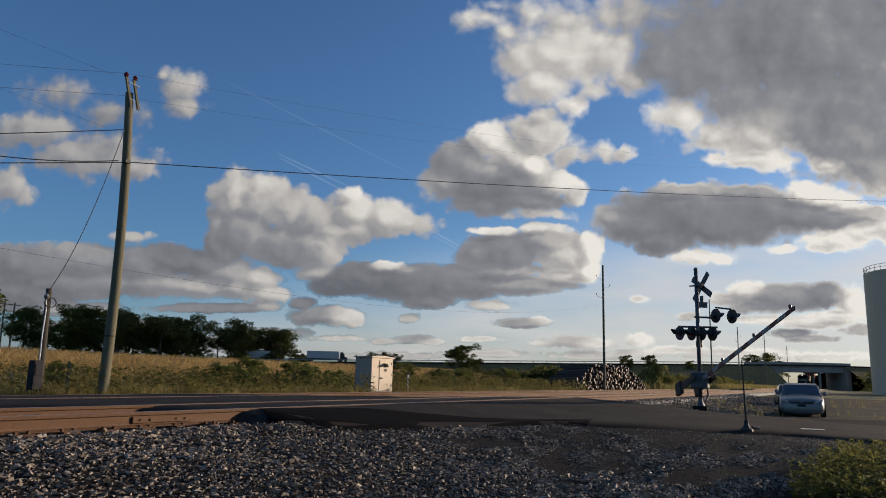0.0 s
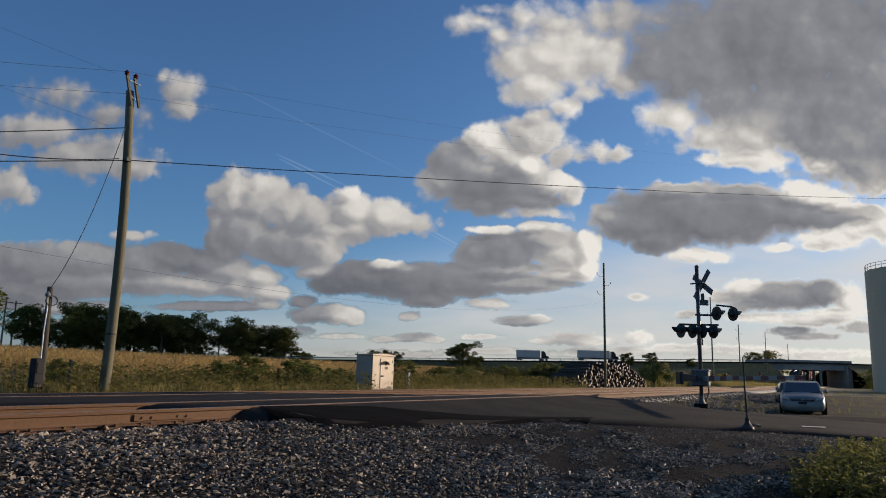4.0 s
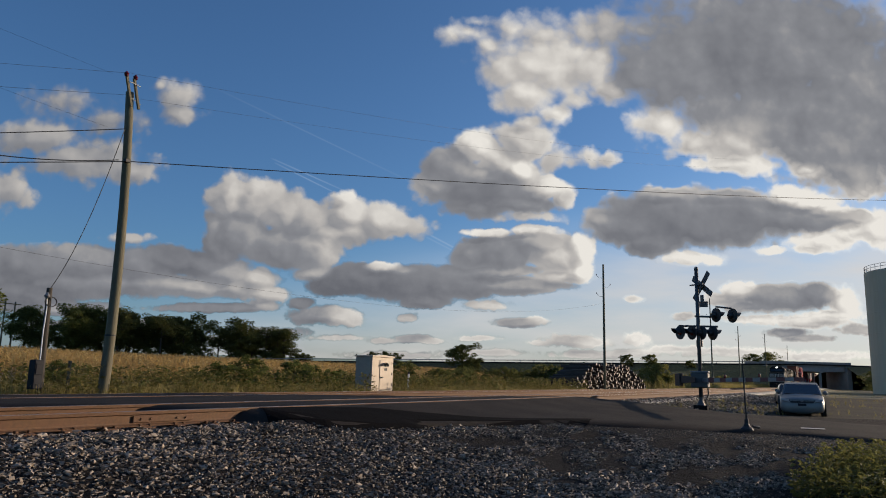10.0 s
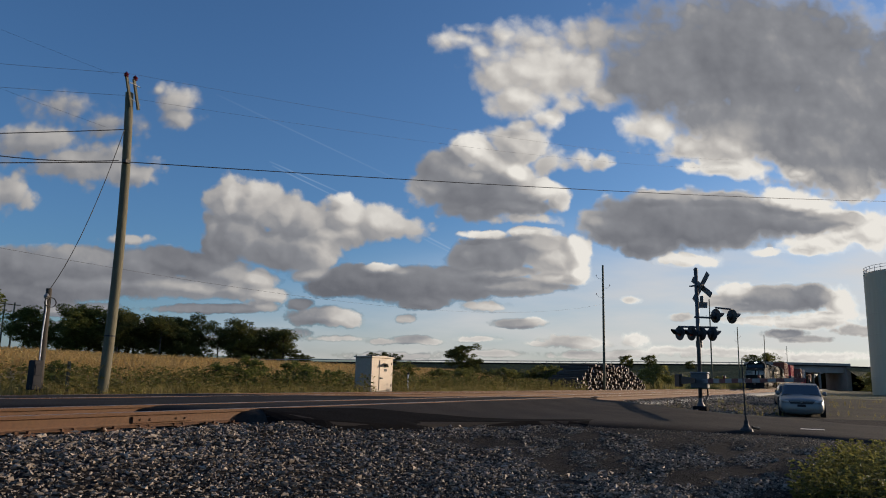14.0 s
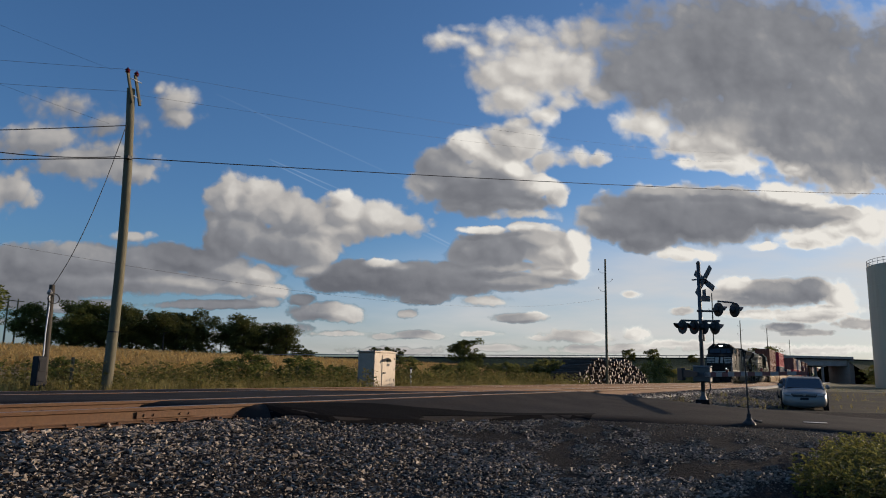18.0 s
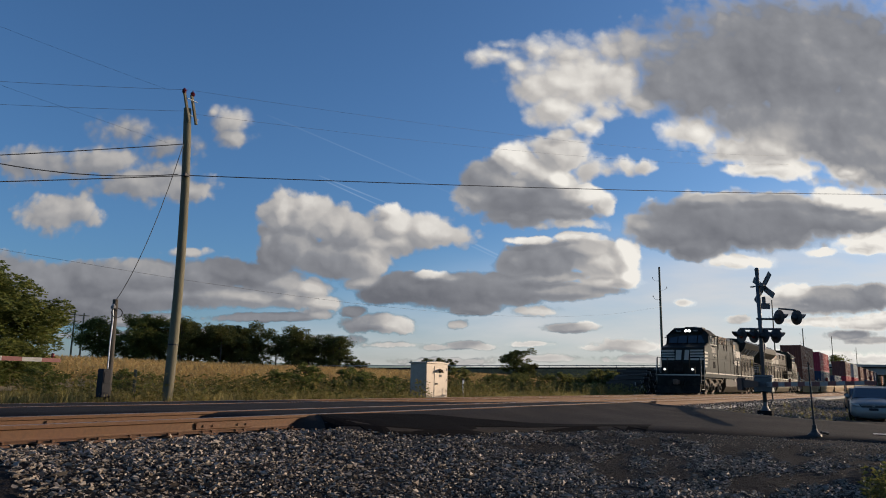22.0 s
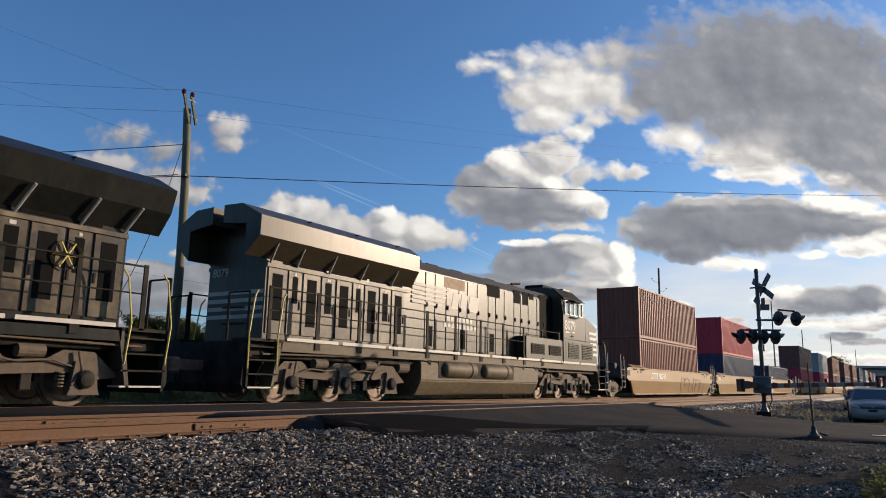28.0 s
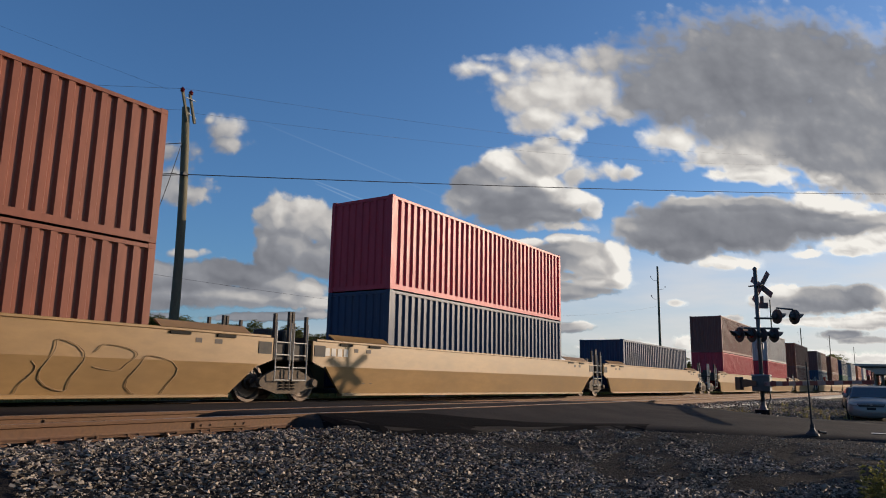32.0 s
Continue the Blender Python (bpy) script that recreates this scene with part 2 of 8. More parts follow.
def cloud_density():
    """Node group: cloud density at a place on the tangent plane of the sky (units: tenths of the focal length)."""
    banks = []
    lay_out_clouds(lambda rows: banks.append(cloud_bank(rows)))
    g = bpy.data.node_groups.new("cloud_density", "ShaderNodeTree")
    g.interface.new_socket("Place", in_out="INPUT", socket_type="NodeSocketVector")
    for name in ("Density", "Tone", "Ragged"):
        g.interface.new_socket(name, in_out="OUTPUT", socket_type="NodeSocketFloat")
    gi, go = g.nodes.new("NodeGroupInput"), g.nodes.new("NodeGroupOutput")
    place = gi.outputs[0]
    tools = NodeTools(g)
    vmath, fmath = tools.vmath, tools.fmath

    def fbm(scale, detail, rough, vec, lac=2.0):
        n = g.nodes.new("ShaderNodeTexNoise")
        n.inputs["Scale"].default_value, n.inputs["Detail"].default_value = scale, detail
        n.inputs["Roughness"].default_value, n.inputs["Lacunarity"].default_value = rough, lac
        g.links.new(vec, n.inputs["Vector"])
        return n

    # swirl of the outlines, finer towards the horizon
    sep = g.nodes.new("ShaderNodeSeparateXYZ")
    g.links.new(place, sep.inputs[0])
    high = fmath("MINIMUM", fmath("MAXIMUM", fmath("MULTIPLY_ADD", sep.outputs[1], 0.5, 1.0), 0.38), 1.0)

    def swirl(vec, scale, detail, amount):
        off = vmath("SUBTRACT", fbm(scale, detail, 0.55, place).outputs["Color"], (0.5, 0.5, 0.5))
        off = vmath("MULTIPLY", off.outputs[0], (amount, amount * 0.75, 0.0))
        n = g.nodes.new("ShaderNodeVectorMath")
        n.operation = "SCALE"
        g.links.new(off.outputs[0], n.inputs[0])
        g.links.new(high, n.inputs["Scale"])
        return vmath("ADD", vec, n.outputs[0]).outputs[0]

    p = swirl(swirl(place, 1.0, 3, 0.42), 5.0, 4, 0.12)

    def billow(scale):
        n = g.nodes.new("ShaderNodeTexVoronoi")
        n.voronoi_dimensions, n.feature = "2D", "SMOOTH_F1"
        n.inputs["Scale"].default_value, n.inputs["Smoothness"].default_value = scale, 0.35
        g.links.new(p, n.inputs["Vector"])
        return n.outputs["Distance"]

    mass, num, den = None, 0.0005, 0.001
    for bank in banks:
        n = g.nodes.new("ShaderNodeGroup")
        n.node_tree = bank
        g.links.new(p, n.inputs[0])
        mass = n.outputs[0] if mass is None else fmath("SMOOTH_MAX", mass, n.outputs[0], 0.12)
        num = fmath("ADD", n.outputs[1], num)
        den = fmath("ADD", n.outputs[2], den)
    body = fmath("MINIMUM", mass, 0.75)
    # rounded lumps of two sizes, and ragged fine edges
    lumps = fmath("MULTIPLY_ADD", billow(2.3), -0.34, 0.16)
    tot = fmath("ADD", body, fmath("MULTIPLY", lumps, high))
    small = fmath("MULTIPLY", fmath("MULTIPLY_ADD", billow(6.0), -0.16, 0.07), high)
    fine = fmath("MULTIPLY_ADD", fbm(2.2, 10, 0.58, place).outputs["Fac"], 0.62, -0.25)
    # lumpier low over the horizon
    tight = fmath("MULTIPLY_ADD", fbm(6.5, 6, 0.56, place).outputs["Fac"], 1.2, -0.56)
    fine = fmath("ADD", fine, fmath("MULTIPLY", tight, fmath("SUBTRACT", 1.0, high)))
    g.links.new(fmath("ADD", fmath("ADD", tot, small), fine), go.inputs[2])
    g.links.new(tot, go.inputs[0])
    g.links.new(fmath("DIVIDE", num, den), go.inputs[1])
    return g


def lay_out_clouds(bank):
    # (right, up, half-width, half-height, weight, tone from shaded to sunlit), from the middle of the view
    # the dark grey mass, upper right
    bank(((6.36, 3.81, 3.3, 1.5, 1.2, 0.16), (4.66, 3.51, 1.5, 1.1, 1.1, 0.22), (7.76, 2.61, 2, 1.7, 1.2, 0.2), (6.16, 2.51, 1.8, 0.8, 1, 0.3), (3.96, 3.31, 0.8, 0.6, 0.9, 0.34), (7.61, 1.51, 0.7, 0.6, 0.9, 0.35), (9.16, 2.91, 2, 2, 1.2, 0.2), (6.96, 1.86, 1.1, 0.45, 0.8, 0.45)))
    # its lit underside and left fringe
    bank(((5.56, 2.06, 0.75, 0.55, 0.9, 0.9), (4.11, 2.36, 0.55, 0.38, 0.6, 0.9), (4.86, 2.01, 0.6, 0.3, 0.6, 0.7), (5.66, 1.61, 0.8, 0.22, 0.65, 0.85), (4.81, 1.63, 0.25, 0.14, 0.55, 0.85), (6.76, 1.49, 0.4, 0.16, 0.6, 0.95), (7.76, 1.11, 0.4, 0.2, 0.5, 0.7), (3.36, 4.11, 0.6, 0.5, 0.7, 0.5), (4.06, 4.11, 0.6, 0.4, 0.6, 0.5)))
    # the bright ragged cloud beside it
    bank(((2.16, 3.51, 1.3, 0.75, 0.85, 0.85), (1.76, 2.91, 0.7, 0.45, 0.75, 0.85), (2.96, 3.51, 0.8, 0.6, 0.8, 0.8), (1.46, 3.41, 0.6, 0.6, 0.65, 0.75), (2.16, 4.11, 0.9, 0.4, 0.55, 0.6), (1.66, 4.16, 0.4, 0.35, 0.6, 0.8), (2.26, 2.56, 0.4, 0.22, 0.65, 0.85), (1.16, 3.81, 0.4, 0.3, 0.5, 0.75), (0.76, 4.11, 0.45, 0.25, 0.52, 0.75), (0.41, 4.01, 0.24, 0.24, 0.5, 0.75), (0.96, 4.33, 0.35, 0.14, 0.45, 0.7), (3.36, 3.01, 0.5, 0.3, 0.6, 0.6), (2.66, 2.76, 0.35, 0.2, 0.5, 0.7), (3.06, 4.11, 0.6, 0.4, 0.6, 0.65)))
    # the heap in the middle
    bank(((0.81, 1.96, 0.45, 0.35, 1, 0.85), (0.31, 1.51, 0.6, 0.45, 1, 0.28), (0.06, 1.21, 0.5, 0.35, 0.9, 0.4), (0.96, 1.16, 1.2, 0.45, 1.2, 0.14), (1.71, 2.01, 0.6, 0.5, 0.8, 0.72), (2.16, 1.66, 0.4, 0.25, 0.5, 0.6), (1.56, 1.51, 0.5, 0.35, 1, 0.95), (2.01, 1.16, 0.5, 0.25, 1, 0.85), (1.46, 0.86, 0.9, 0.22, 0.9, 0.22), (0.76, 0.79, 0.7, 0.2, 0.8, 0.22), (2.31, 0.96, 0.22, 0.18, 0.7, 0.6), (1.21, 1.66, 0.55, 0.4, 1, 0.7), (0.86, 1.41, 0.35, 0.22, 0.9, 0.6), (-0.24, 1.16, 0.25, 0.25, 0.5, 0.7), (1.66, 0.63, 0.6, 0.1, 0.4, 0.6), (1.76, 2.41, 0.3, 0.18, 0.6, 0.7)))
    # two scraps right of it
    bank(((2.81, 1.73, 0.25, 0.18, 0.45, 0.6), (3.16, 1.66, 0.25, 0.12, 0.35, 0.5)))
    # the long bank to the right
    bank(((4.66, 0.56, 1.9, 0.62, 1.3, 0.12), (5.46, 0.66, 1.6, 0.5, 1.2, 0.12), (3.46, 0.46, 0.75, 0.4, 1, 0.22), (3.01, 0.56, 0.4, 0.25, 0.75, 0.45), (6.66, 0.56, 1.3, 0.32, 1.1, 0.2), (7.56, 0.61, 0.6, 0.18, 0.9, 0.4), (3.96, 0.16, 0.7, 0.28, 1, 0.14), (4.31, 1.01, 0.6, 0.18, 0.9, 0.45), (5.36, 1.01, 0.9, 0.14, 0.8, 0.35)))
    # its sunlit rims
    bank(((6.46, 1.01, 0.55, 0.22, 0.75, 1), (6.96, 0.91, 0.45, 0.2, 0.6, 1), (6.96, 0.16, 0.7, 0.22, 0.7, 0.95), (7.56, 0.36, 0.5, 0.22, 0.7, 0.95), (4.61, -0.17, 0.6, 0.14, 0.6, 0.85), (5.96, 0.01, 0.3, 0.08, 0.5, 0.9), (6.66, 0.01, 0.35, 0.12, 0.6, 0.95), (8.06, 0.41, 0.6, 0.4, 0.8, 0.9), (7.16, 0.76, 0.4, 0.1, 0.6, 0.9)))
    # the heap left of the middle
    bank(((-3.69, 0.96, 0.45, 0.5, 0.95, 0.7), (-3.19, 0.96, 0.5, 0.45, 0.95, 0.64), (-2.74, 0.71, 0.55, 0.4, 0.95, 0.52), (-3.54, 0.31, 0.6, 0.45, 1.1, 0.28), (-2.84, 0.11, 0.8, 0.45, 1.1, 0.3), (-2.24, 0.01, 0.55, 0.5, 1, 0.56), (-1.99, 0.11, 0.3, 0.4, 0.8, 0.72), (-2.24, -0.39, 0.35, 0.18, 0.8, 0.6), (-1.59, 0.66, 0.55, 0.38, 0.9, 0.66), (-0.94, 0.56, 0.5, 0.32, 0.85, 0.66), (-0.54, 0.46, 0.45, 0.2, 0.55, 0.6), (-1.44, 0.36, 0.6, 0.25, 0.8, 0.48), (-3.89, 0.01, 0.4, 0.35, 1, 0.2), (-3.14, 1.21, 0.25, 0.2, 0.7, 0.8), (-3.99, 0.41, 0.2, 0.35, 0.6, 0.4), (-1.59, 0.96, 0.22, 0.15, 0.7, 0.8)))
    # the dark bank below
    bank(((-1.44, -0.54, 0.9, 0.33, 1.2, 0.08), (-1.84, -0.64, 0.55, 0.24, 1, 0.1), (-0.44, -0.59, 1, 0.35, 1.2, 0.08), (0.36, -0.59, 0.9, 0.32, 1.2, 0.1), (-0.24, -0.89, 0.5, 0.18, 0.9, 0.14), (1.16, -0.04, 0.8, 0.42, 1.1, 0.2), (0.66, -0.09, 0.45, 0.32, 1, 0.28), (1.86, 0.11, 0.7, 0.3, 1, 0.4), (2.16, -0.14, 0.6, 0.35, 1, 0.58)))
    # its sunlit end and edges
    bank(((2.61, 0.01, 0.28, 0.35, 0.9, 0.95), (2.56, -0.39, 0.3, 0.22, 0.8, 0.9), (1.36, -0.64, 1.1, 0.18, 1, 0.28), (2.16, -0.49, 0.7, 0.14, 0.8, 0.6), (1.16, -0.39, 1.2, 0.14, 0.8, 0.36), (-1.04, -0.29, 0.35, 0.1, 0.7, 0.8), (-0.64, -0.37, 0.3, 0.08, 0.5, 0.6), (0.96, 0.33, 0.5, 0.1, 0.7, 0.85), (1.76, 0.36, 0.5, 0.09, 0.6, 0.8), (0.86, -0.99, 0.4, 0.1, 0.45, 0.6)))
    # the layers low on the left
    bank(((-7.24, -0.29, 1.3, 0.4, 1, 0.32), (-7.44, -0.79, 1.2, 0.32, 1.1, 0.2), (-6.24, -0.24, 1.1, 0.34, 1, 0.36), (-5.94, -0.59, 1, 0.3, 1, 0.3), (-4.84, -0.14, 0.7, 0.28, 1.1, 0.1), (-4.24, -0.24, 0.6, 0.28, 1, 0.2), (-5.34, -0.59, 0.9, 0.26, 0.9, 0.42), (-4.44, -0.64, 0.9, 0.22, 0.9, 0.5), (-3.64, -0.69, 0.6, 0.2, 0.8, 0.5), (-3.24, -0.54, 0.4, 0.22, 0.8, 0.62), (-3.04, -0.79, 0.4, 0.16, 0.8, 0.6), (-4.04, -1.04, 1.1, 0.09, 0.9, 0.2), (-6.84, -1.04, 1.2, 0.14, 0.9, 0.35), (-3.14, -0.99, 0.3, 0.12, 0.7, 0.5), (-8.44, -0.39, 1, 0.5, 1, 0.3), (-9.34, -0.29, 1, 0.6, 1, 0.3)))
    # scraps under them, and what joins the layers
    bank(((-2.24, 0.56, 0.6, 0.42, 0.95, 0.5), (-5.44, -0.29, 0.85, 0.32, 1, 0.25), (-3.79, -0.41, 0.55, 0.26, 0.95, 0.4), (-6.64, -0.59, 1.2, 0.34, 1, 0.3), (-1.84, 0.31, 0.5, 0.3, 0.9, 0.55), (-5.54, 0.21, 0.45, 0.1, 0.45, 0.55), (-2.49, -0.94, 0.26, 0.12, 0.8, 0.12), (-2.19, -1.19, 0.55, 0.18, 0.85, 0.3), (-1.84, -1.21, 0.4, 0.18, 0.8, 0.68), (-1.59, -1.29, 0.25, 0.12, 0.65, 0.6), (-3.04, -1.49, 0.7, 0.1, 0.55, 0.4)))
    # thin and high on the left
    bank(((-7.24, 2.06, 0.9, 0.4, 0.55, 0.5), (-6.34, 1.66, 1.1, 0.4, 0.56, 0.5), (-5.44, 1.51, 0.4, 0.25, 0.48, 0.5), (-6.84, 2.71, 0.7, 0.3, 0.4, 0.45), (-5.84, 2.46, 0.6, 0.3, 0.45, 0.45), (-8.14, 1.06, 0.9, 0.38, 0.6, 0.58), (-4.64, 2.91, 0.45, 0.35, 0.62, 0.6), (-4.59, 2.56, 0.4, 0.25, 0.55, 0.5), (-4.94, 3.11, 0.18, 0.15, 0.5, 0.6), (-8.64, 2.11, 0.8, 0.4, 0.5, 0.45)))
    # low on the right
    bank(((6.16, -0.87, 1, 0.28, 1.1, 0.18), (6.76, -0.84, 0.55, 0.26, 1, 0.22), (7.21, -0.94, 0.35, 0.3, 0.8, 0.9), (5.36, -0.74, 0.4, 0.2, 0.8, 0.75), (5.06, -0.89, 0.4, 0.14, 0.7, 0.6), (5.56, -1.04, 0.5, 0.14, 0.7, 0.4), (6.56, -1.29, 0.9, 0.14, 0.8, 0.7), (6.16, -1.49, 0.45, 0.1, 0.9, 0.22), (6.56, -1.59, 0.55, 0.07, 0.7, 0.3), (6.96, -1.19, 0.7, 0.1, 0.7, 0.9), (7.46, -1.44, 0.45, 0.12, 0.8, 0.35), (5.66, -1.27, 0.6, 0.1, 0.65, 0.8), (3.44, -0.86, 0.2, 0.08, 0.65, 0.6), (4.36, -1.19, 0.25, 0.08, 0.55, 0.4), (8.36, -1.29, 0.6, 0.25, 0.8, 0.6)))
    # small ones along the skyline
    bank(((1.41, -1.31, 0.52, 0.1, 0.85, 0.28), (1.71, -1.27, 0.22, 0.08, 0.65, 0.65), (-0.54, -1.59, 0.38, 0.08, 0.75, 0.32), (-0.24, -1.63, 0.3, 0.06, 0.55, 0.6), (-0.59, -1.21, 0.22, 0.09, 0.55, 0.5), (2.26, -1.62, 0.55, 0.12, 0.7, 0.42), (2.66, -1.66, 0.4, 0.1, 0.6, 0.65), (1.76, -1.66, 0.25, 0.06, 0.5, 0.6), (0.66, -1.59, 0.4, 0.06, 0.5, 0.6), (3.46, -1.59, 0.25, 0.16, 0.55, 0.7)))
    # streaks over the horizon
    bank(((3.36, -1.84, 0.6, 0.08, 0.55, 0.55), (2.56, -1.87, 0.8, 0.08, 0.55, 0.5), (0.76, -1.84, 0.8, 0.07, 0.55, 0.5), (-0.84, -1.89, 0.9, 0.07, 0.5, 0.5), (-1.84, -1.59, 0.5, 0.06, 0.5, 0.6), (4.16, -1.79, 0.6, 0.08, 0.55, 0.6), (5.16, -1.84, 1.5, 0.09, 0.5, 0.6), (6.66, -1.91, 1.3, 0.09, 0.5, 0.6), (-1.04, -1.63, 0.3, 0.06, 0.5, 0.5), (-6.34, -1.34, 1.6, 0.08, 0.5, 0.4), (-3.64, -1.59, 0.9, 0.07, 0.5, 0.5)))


def cloud_material():
    fwd = heading(60.57, 10.21)
    right = fwd.cross(Vector((0, 0, 1))).normalized()
    up = right.cross(fwd)
    c, s = math.cos(radians(1.43)), math.sin(radians(1.43))
    right, up = right * c + up * s, up * c - right * s
    m = bpy.data.materials.new("cloud_vapour")
    m.use_nodes = True
    nt = m.node_tree
    nt.nodes.clear()
    tc = nt.nodes.new("ShaderNodeTexCoord")

    def dot(v):
        n = nt.nodes.new("ShaderNodeVectorMath")
        n.operation = "DOT_PRODUCT"
        nt.links.new(tc.outputs["Object"], n.inputs[0])
        n.inputs[1].default_value = v
        return n.outputs["Value"]

    def fm(op, a, b=None, c3=None, clamp=False):
        n = nt.nodes.new("ShaderNodeMath")
        n.operation, n.use_clamp = op, clamp
        for i, v in enumerate((a, b, c3)):
            if isinstance(v, (int, float)):
                n.inputs[i].default_value = v
            elif v is not None:
                nt.links.new(v, n.inputs[i])
        return n.outputs[0]

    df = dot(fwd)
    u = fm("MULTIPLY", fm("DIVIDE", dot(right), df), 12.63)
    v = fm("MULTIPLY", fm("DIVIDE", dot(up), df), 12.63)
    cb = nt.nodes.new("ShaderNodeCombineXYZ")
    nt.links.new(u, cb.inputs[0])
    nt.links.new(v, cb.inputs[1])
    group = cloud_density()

    def density(dx, dy):
        n = nt.nodes.new("ShaderNodeGroup")
        n.node_tree = group
        if dx or dy:
            a = nt.nodes.new("ShaderNodeVectorMath")
            a.inputs[1].default_value = (dx, dy, 0)
            nt.links.new(cb.outputs[0], a.inputs[0])
            nt.links.new(a.outputs[0], n.inputs[0])
        else:
            nt.links.new(cb.outputs[0], n.inputs[0])
        return n.outputs

    d0, tone, ragged = density(0, 0)
    d2 = density(0.2, 0.14)[0]
    mask = nt.nodes.new("ShaderNodeMapRange")
    mask.interpolation_type = "SMOOTHSTEP"
    mask.inputs["From Min"].default_value, mask.inputs["From Max"].default_value = -0.05, 0.29
    nt.links.new(ragged, mask.inputs["Value"])
    # the high cloud is torn and lets the sky through
    torn = fm("MINIMUM", fm("MAXIMUM", fm("MULTIPLY_ADD", v, 0.5, -0.8), 0.0), 1.0)
    nt.links.new(fm("MULTIPLY_ADD", torn, 0.32, 0.27), mask.inputs["From Max"])
    # towards the sun the vapour thins out: bright there, grey where more of it lies in between
    far = fm("MINIMUM", fm("MAXIMUM", fm("MULTIPLY", fm("SUBTRACT", d0, d2), 0.7), -0.14), 0.3)
    far = fm("MULTIPLY", far, fm("MULTIPLY_ADD", tone, 0.8, 0.25))
    rim = fm("MAXIMUM", fm("SUBTRACT", 0.46, ragged), 0.0)
    thin = fm("MULTIPLY", rim, fm("MAXIMUM", fm("MULTIPLY_ADD", u, 0.12, 0.3), 0.0))
    drab = fm("MULTIPLY", fm("SUBTRACT", ragged, d0), 0.3)
    mott = nt.nodes.new("ShaderNodeTexNoise")
    mott.inputs["Scale"].default_value, mott.inputs["Detail"].default_value = 0.7, 4
    nt.links.new(cb.outputs[0], mott.inputs["Vector"])
    drab = fm("ADD", drab, fm("MULTIPLY_ADD", mott.outputs["Fac"], 0.5, -0.25))
    tone = fm("ADD", tone, fm("MAXIMUM", fm("MULTIPLY_ADD", u, 0.015, 0.0), -0.1))
    lit = fm("ADD", fm("MULTIPLY_ADD", tone, 0.8, 0.02), fm("ADD", fm("ADD", far, drab), thin), clamp=True)
    cr = nt.nodes.new("ShaderNodeValToRGB")
    e = cr.color_ramp.elements
    e[0].position, e[0].color = 0.0, (0.134, 0.134, 0.147, 1)
    e[1].position, e[1].color = 1.0, (0.82, 0.755, 0.665, 1)
    k = e.new(0.33)
    k.color = (0.245, 0.241, 0.249, 1)
    k = e.new(0.64)
    k.color = (0.48, 0.44, 0.4, 1)
    nt.links.new(lit, cr.inputs[0])
    em = nt.nodes.new("ShaderNodeEmission")
    tr = nt.nodes.new("ShaderNodeBsdfTransparent")
    mx = nt.nodes.new("ShaderNodeMixShader")
    # pale haze low in the sky, painted as a glowing veil, stronger towards the sun
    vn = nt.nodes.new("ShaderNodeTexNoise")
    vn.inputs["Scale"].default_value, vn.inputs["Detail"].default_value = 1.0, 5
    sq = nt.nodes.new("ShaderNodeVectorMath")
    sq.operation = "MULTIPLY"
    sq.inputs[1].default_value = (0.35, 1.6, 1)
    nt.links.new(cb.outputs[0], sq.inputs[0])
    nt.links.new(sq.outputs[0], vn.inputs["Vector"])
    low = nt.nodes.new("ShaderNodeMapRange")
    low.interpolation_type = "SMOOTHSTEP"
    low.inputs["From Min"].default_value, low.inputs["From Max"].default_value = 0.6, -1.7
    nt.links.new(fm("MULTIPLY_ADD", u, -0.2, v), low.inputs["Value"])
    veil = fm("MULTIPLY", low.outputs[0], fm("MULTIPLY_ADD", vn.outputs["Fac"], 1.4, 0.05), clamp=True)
    # old vapour trails, thin and straight
    for x0, y0, x1, y1, w, k in ((-3.9, 3.0, -0.3, 1.2, 0.02, 0.12), (-2.95, 1.7, -1.65, 1.1, 0.02, 0.3), (-2.9, 1.62, -1.7, 1.0, 0.02, 0.3), (-0.8, 0.65, 1.3, -0.5, 0.03, 0.35), (-0.3, 0.3, 1.1, -0.45, 0.03, 0.3)):
        d = Vector((x1 - x0, y1 - y0, 0))
        half, d = d.length / 2, d.normalized()
        off = nt.nodes.new("ShaderNodeVectorMath")
        off.operation = "SUBTRACT"
        off.inputs[1].default_value = ((x0 + x1) / 2, (y0 + y1) / 2, 0)
        nt.links.new(cb.outputs[0], off.inputs[0])
        ends = []
        for axis, size in ((d, half), (Vector((-d.y, d.x, 0)), w)):
            n = nt.nodes.new("ShaderNodeVectorMath")
            n.operation = "DOT_PRODUCT"
            n.inputs[1].default_value = axis / size
            nt.links.new(off.outputs[0], n.inputs[0])
            ends.append(fm("SUBTRACT", 1.0, fm("ABSOLUTE", n.outputs["Value"]), clamp=True))
        veil = fm("MAXIMUM", veil, fm("MULTIPLY", fm("POWER", ends[0], 0.4), fm("MULTIPLY", ends[1], k)))
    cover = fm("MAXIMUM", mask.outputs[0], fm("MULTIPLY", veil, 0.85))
    vc = nt.nodes.new("ShaderNodeMix")
    vc.data_type = "RGBA"
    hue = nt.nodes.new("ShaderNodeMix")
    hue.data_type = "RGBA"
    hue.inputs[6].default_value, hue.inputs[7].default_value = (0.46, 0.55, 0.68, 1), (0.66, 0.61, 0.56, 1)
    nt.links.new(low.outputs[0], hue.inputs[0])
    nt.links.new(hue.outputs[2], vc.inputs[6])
    nt.links.new(fm("DIVIDE", mask.outputs[0], fm("MAXIMUM", cover, 0.001), clamp=True), vc.inputs[0])
    nt.links.new(cr.outputs[0], vc.inputs[7])
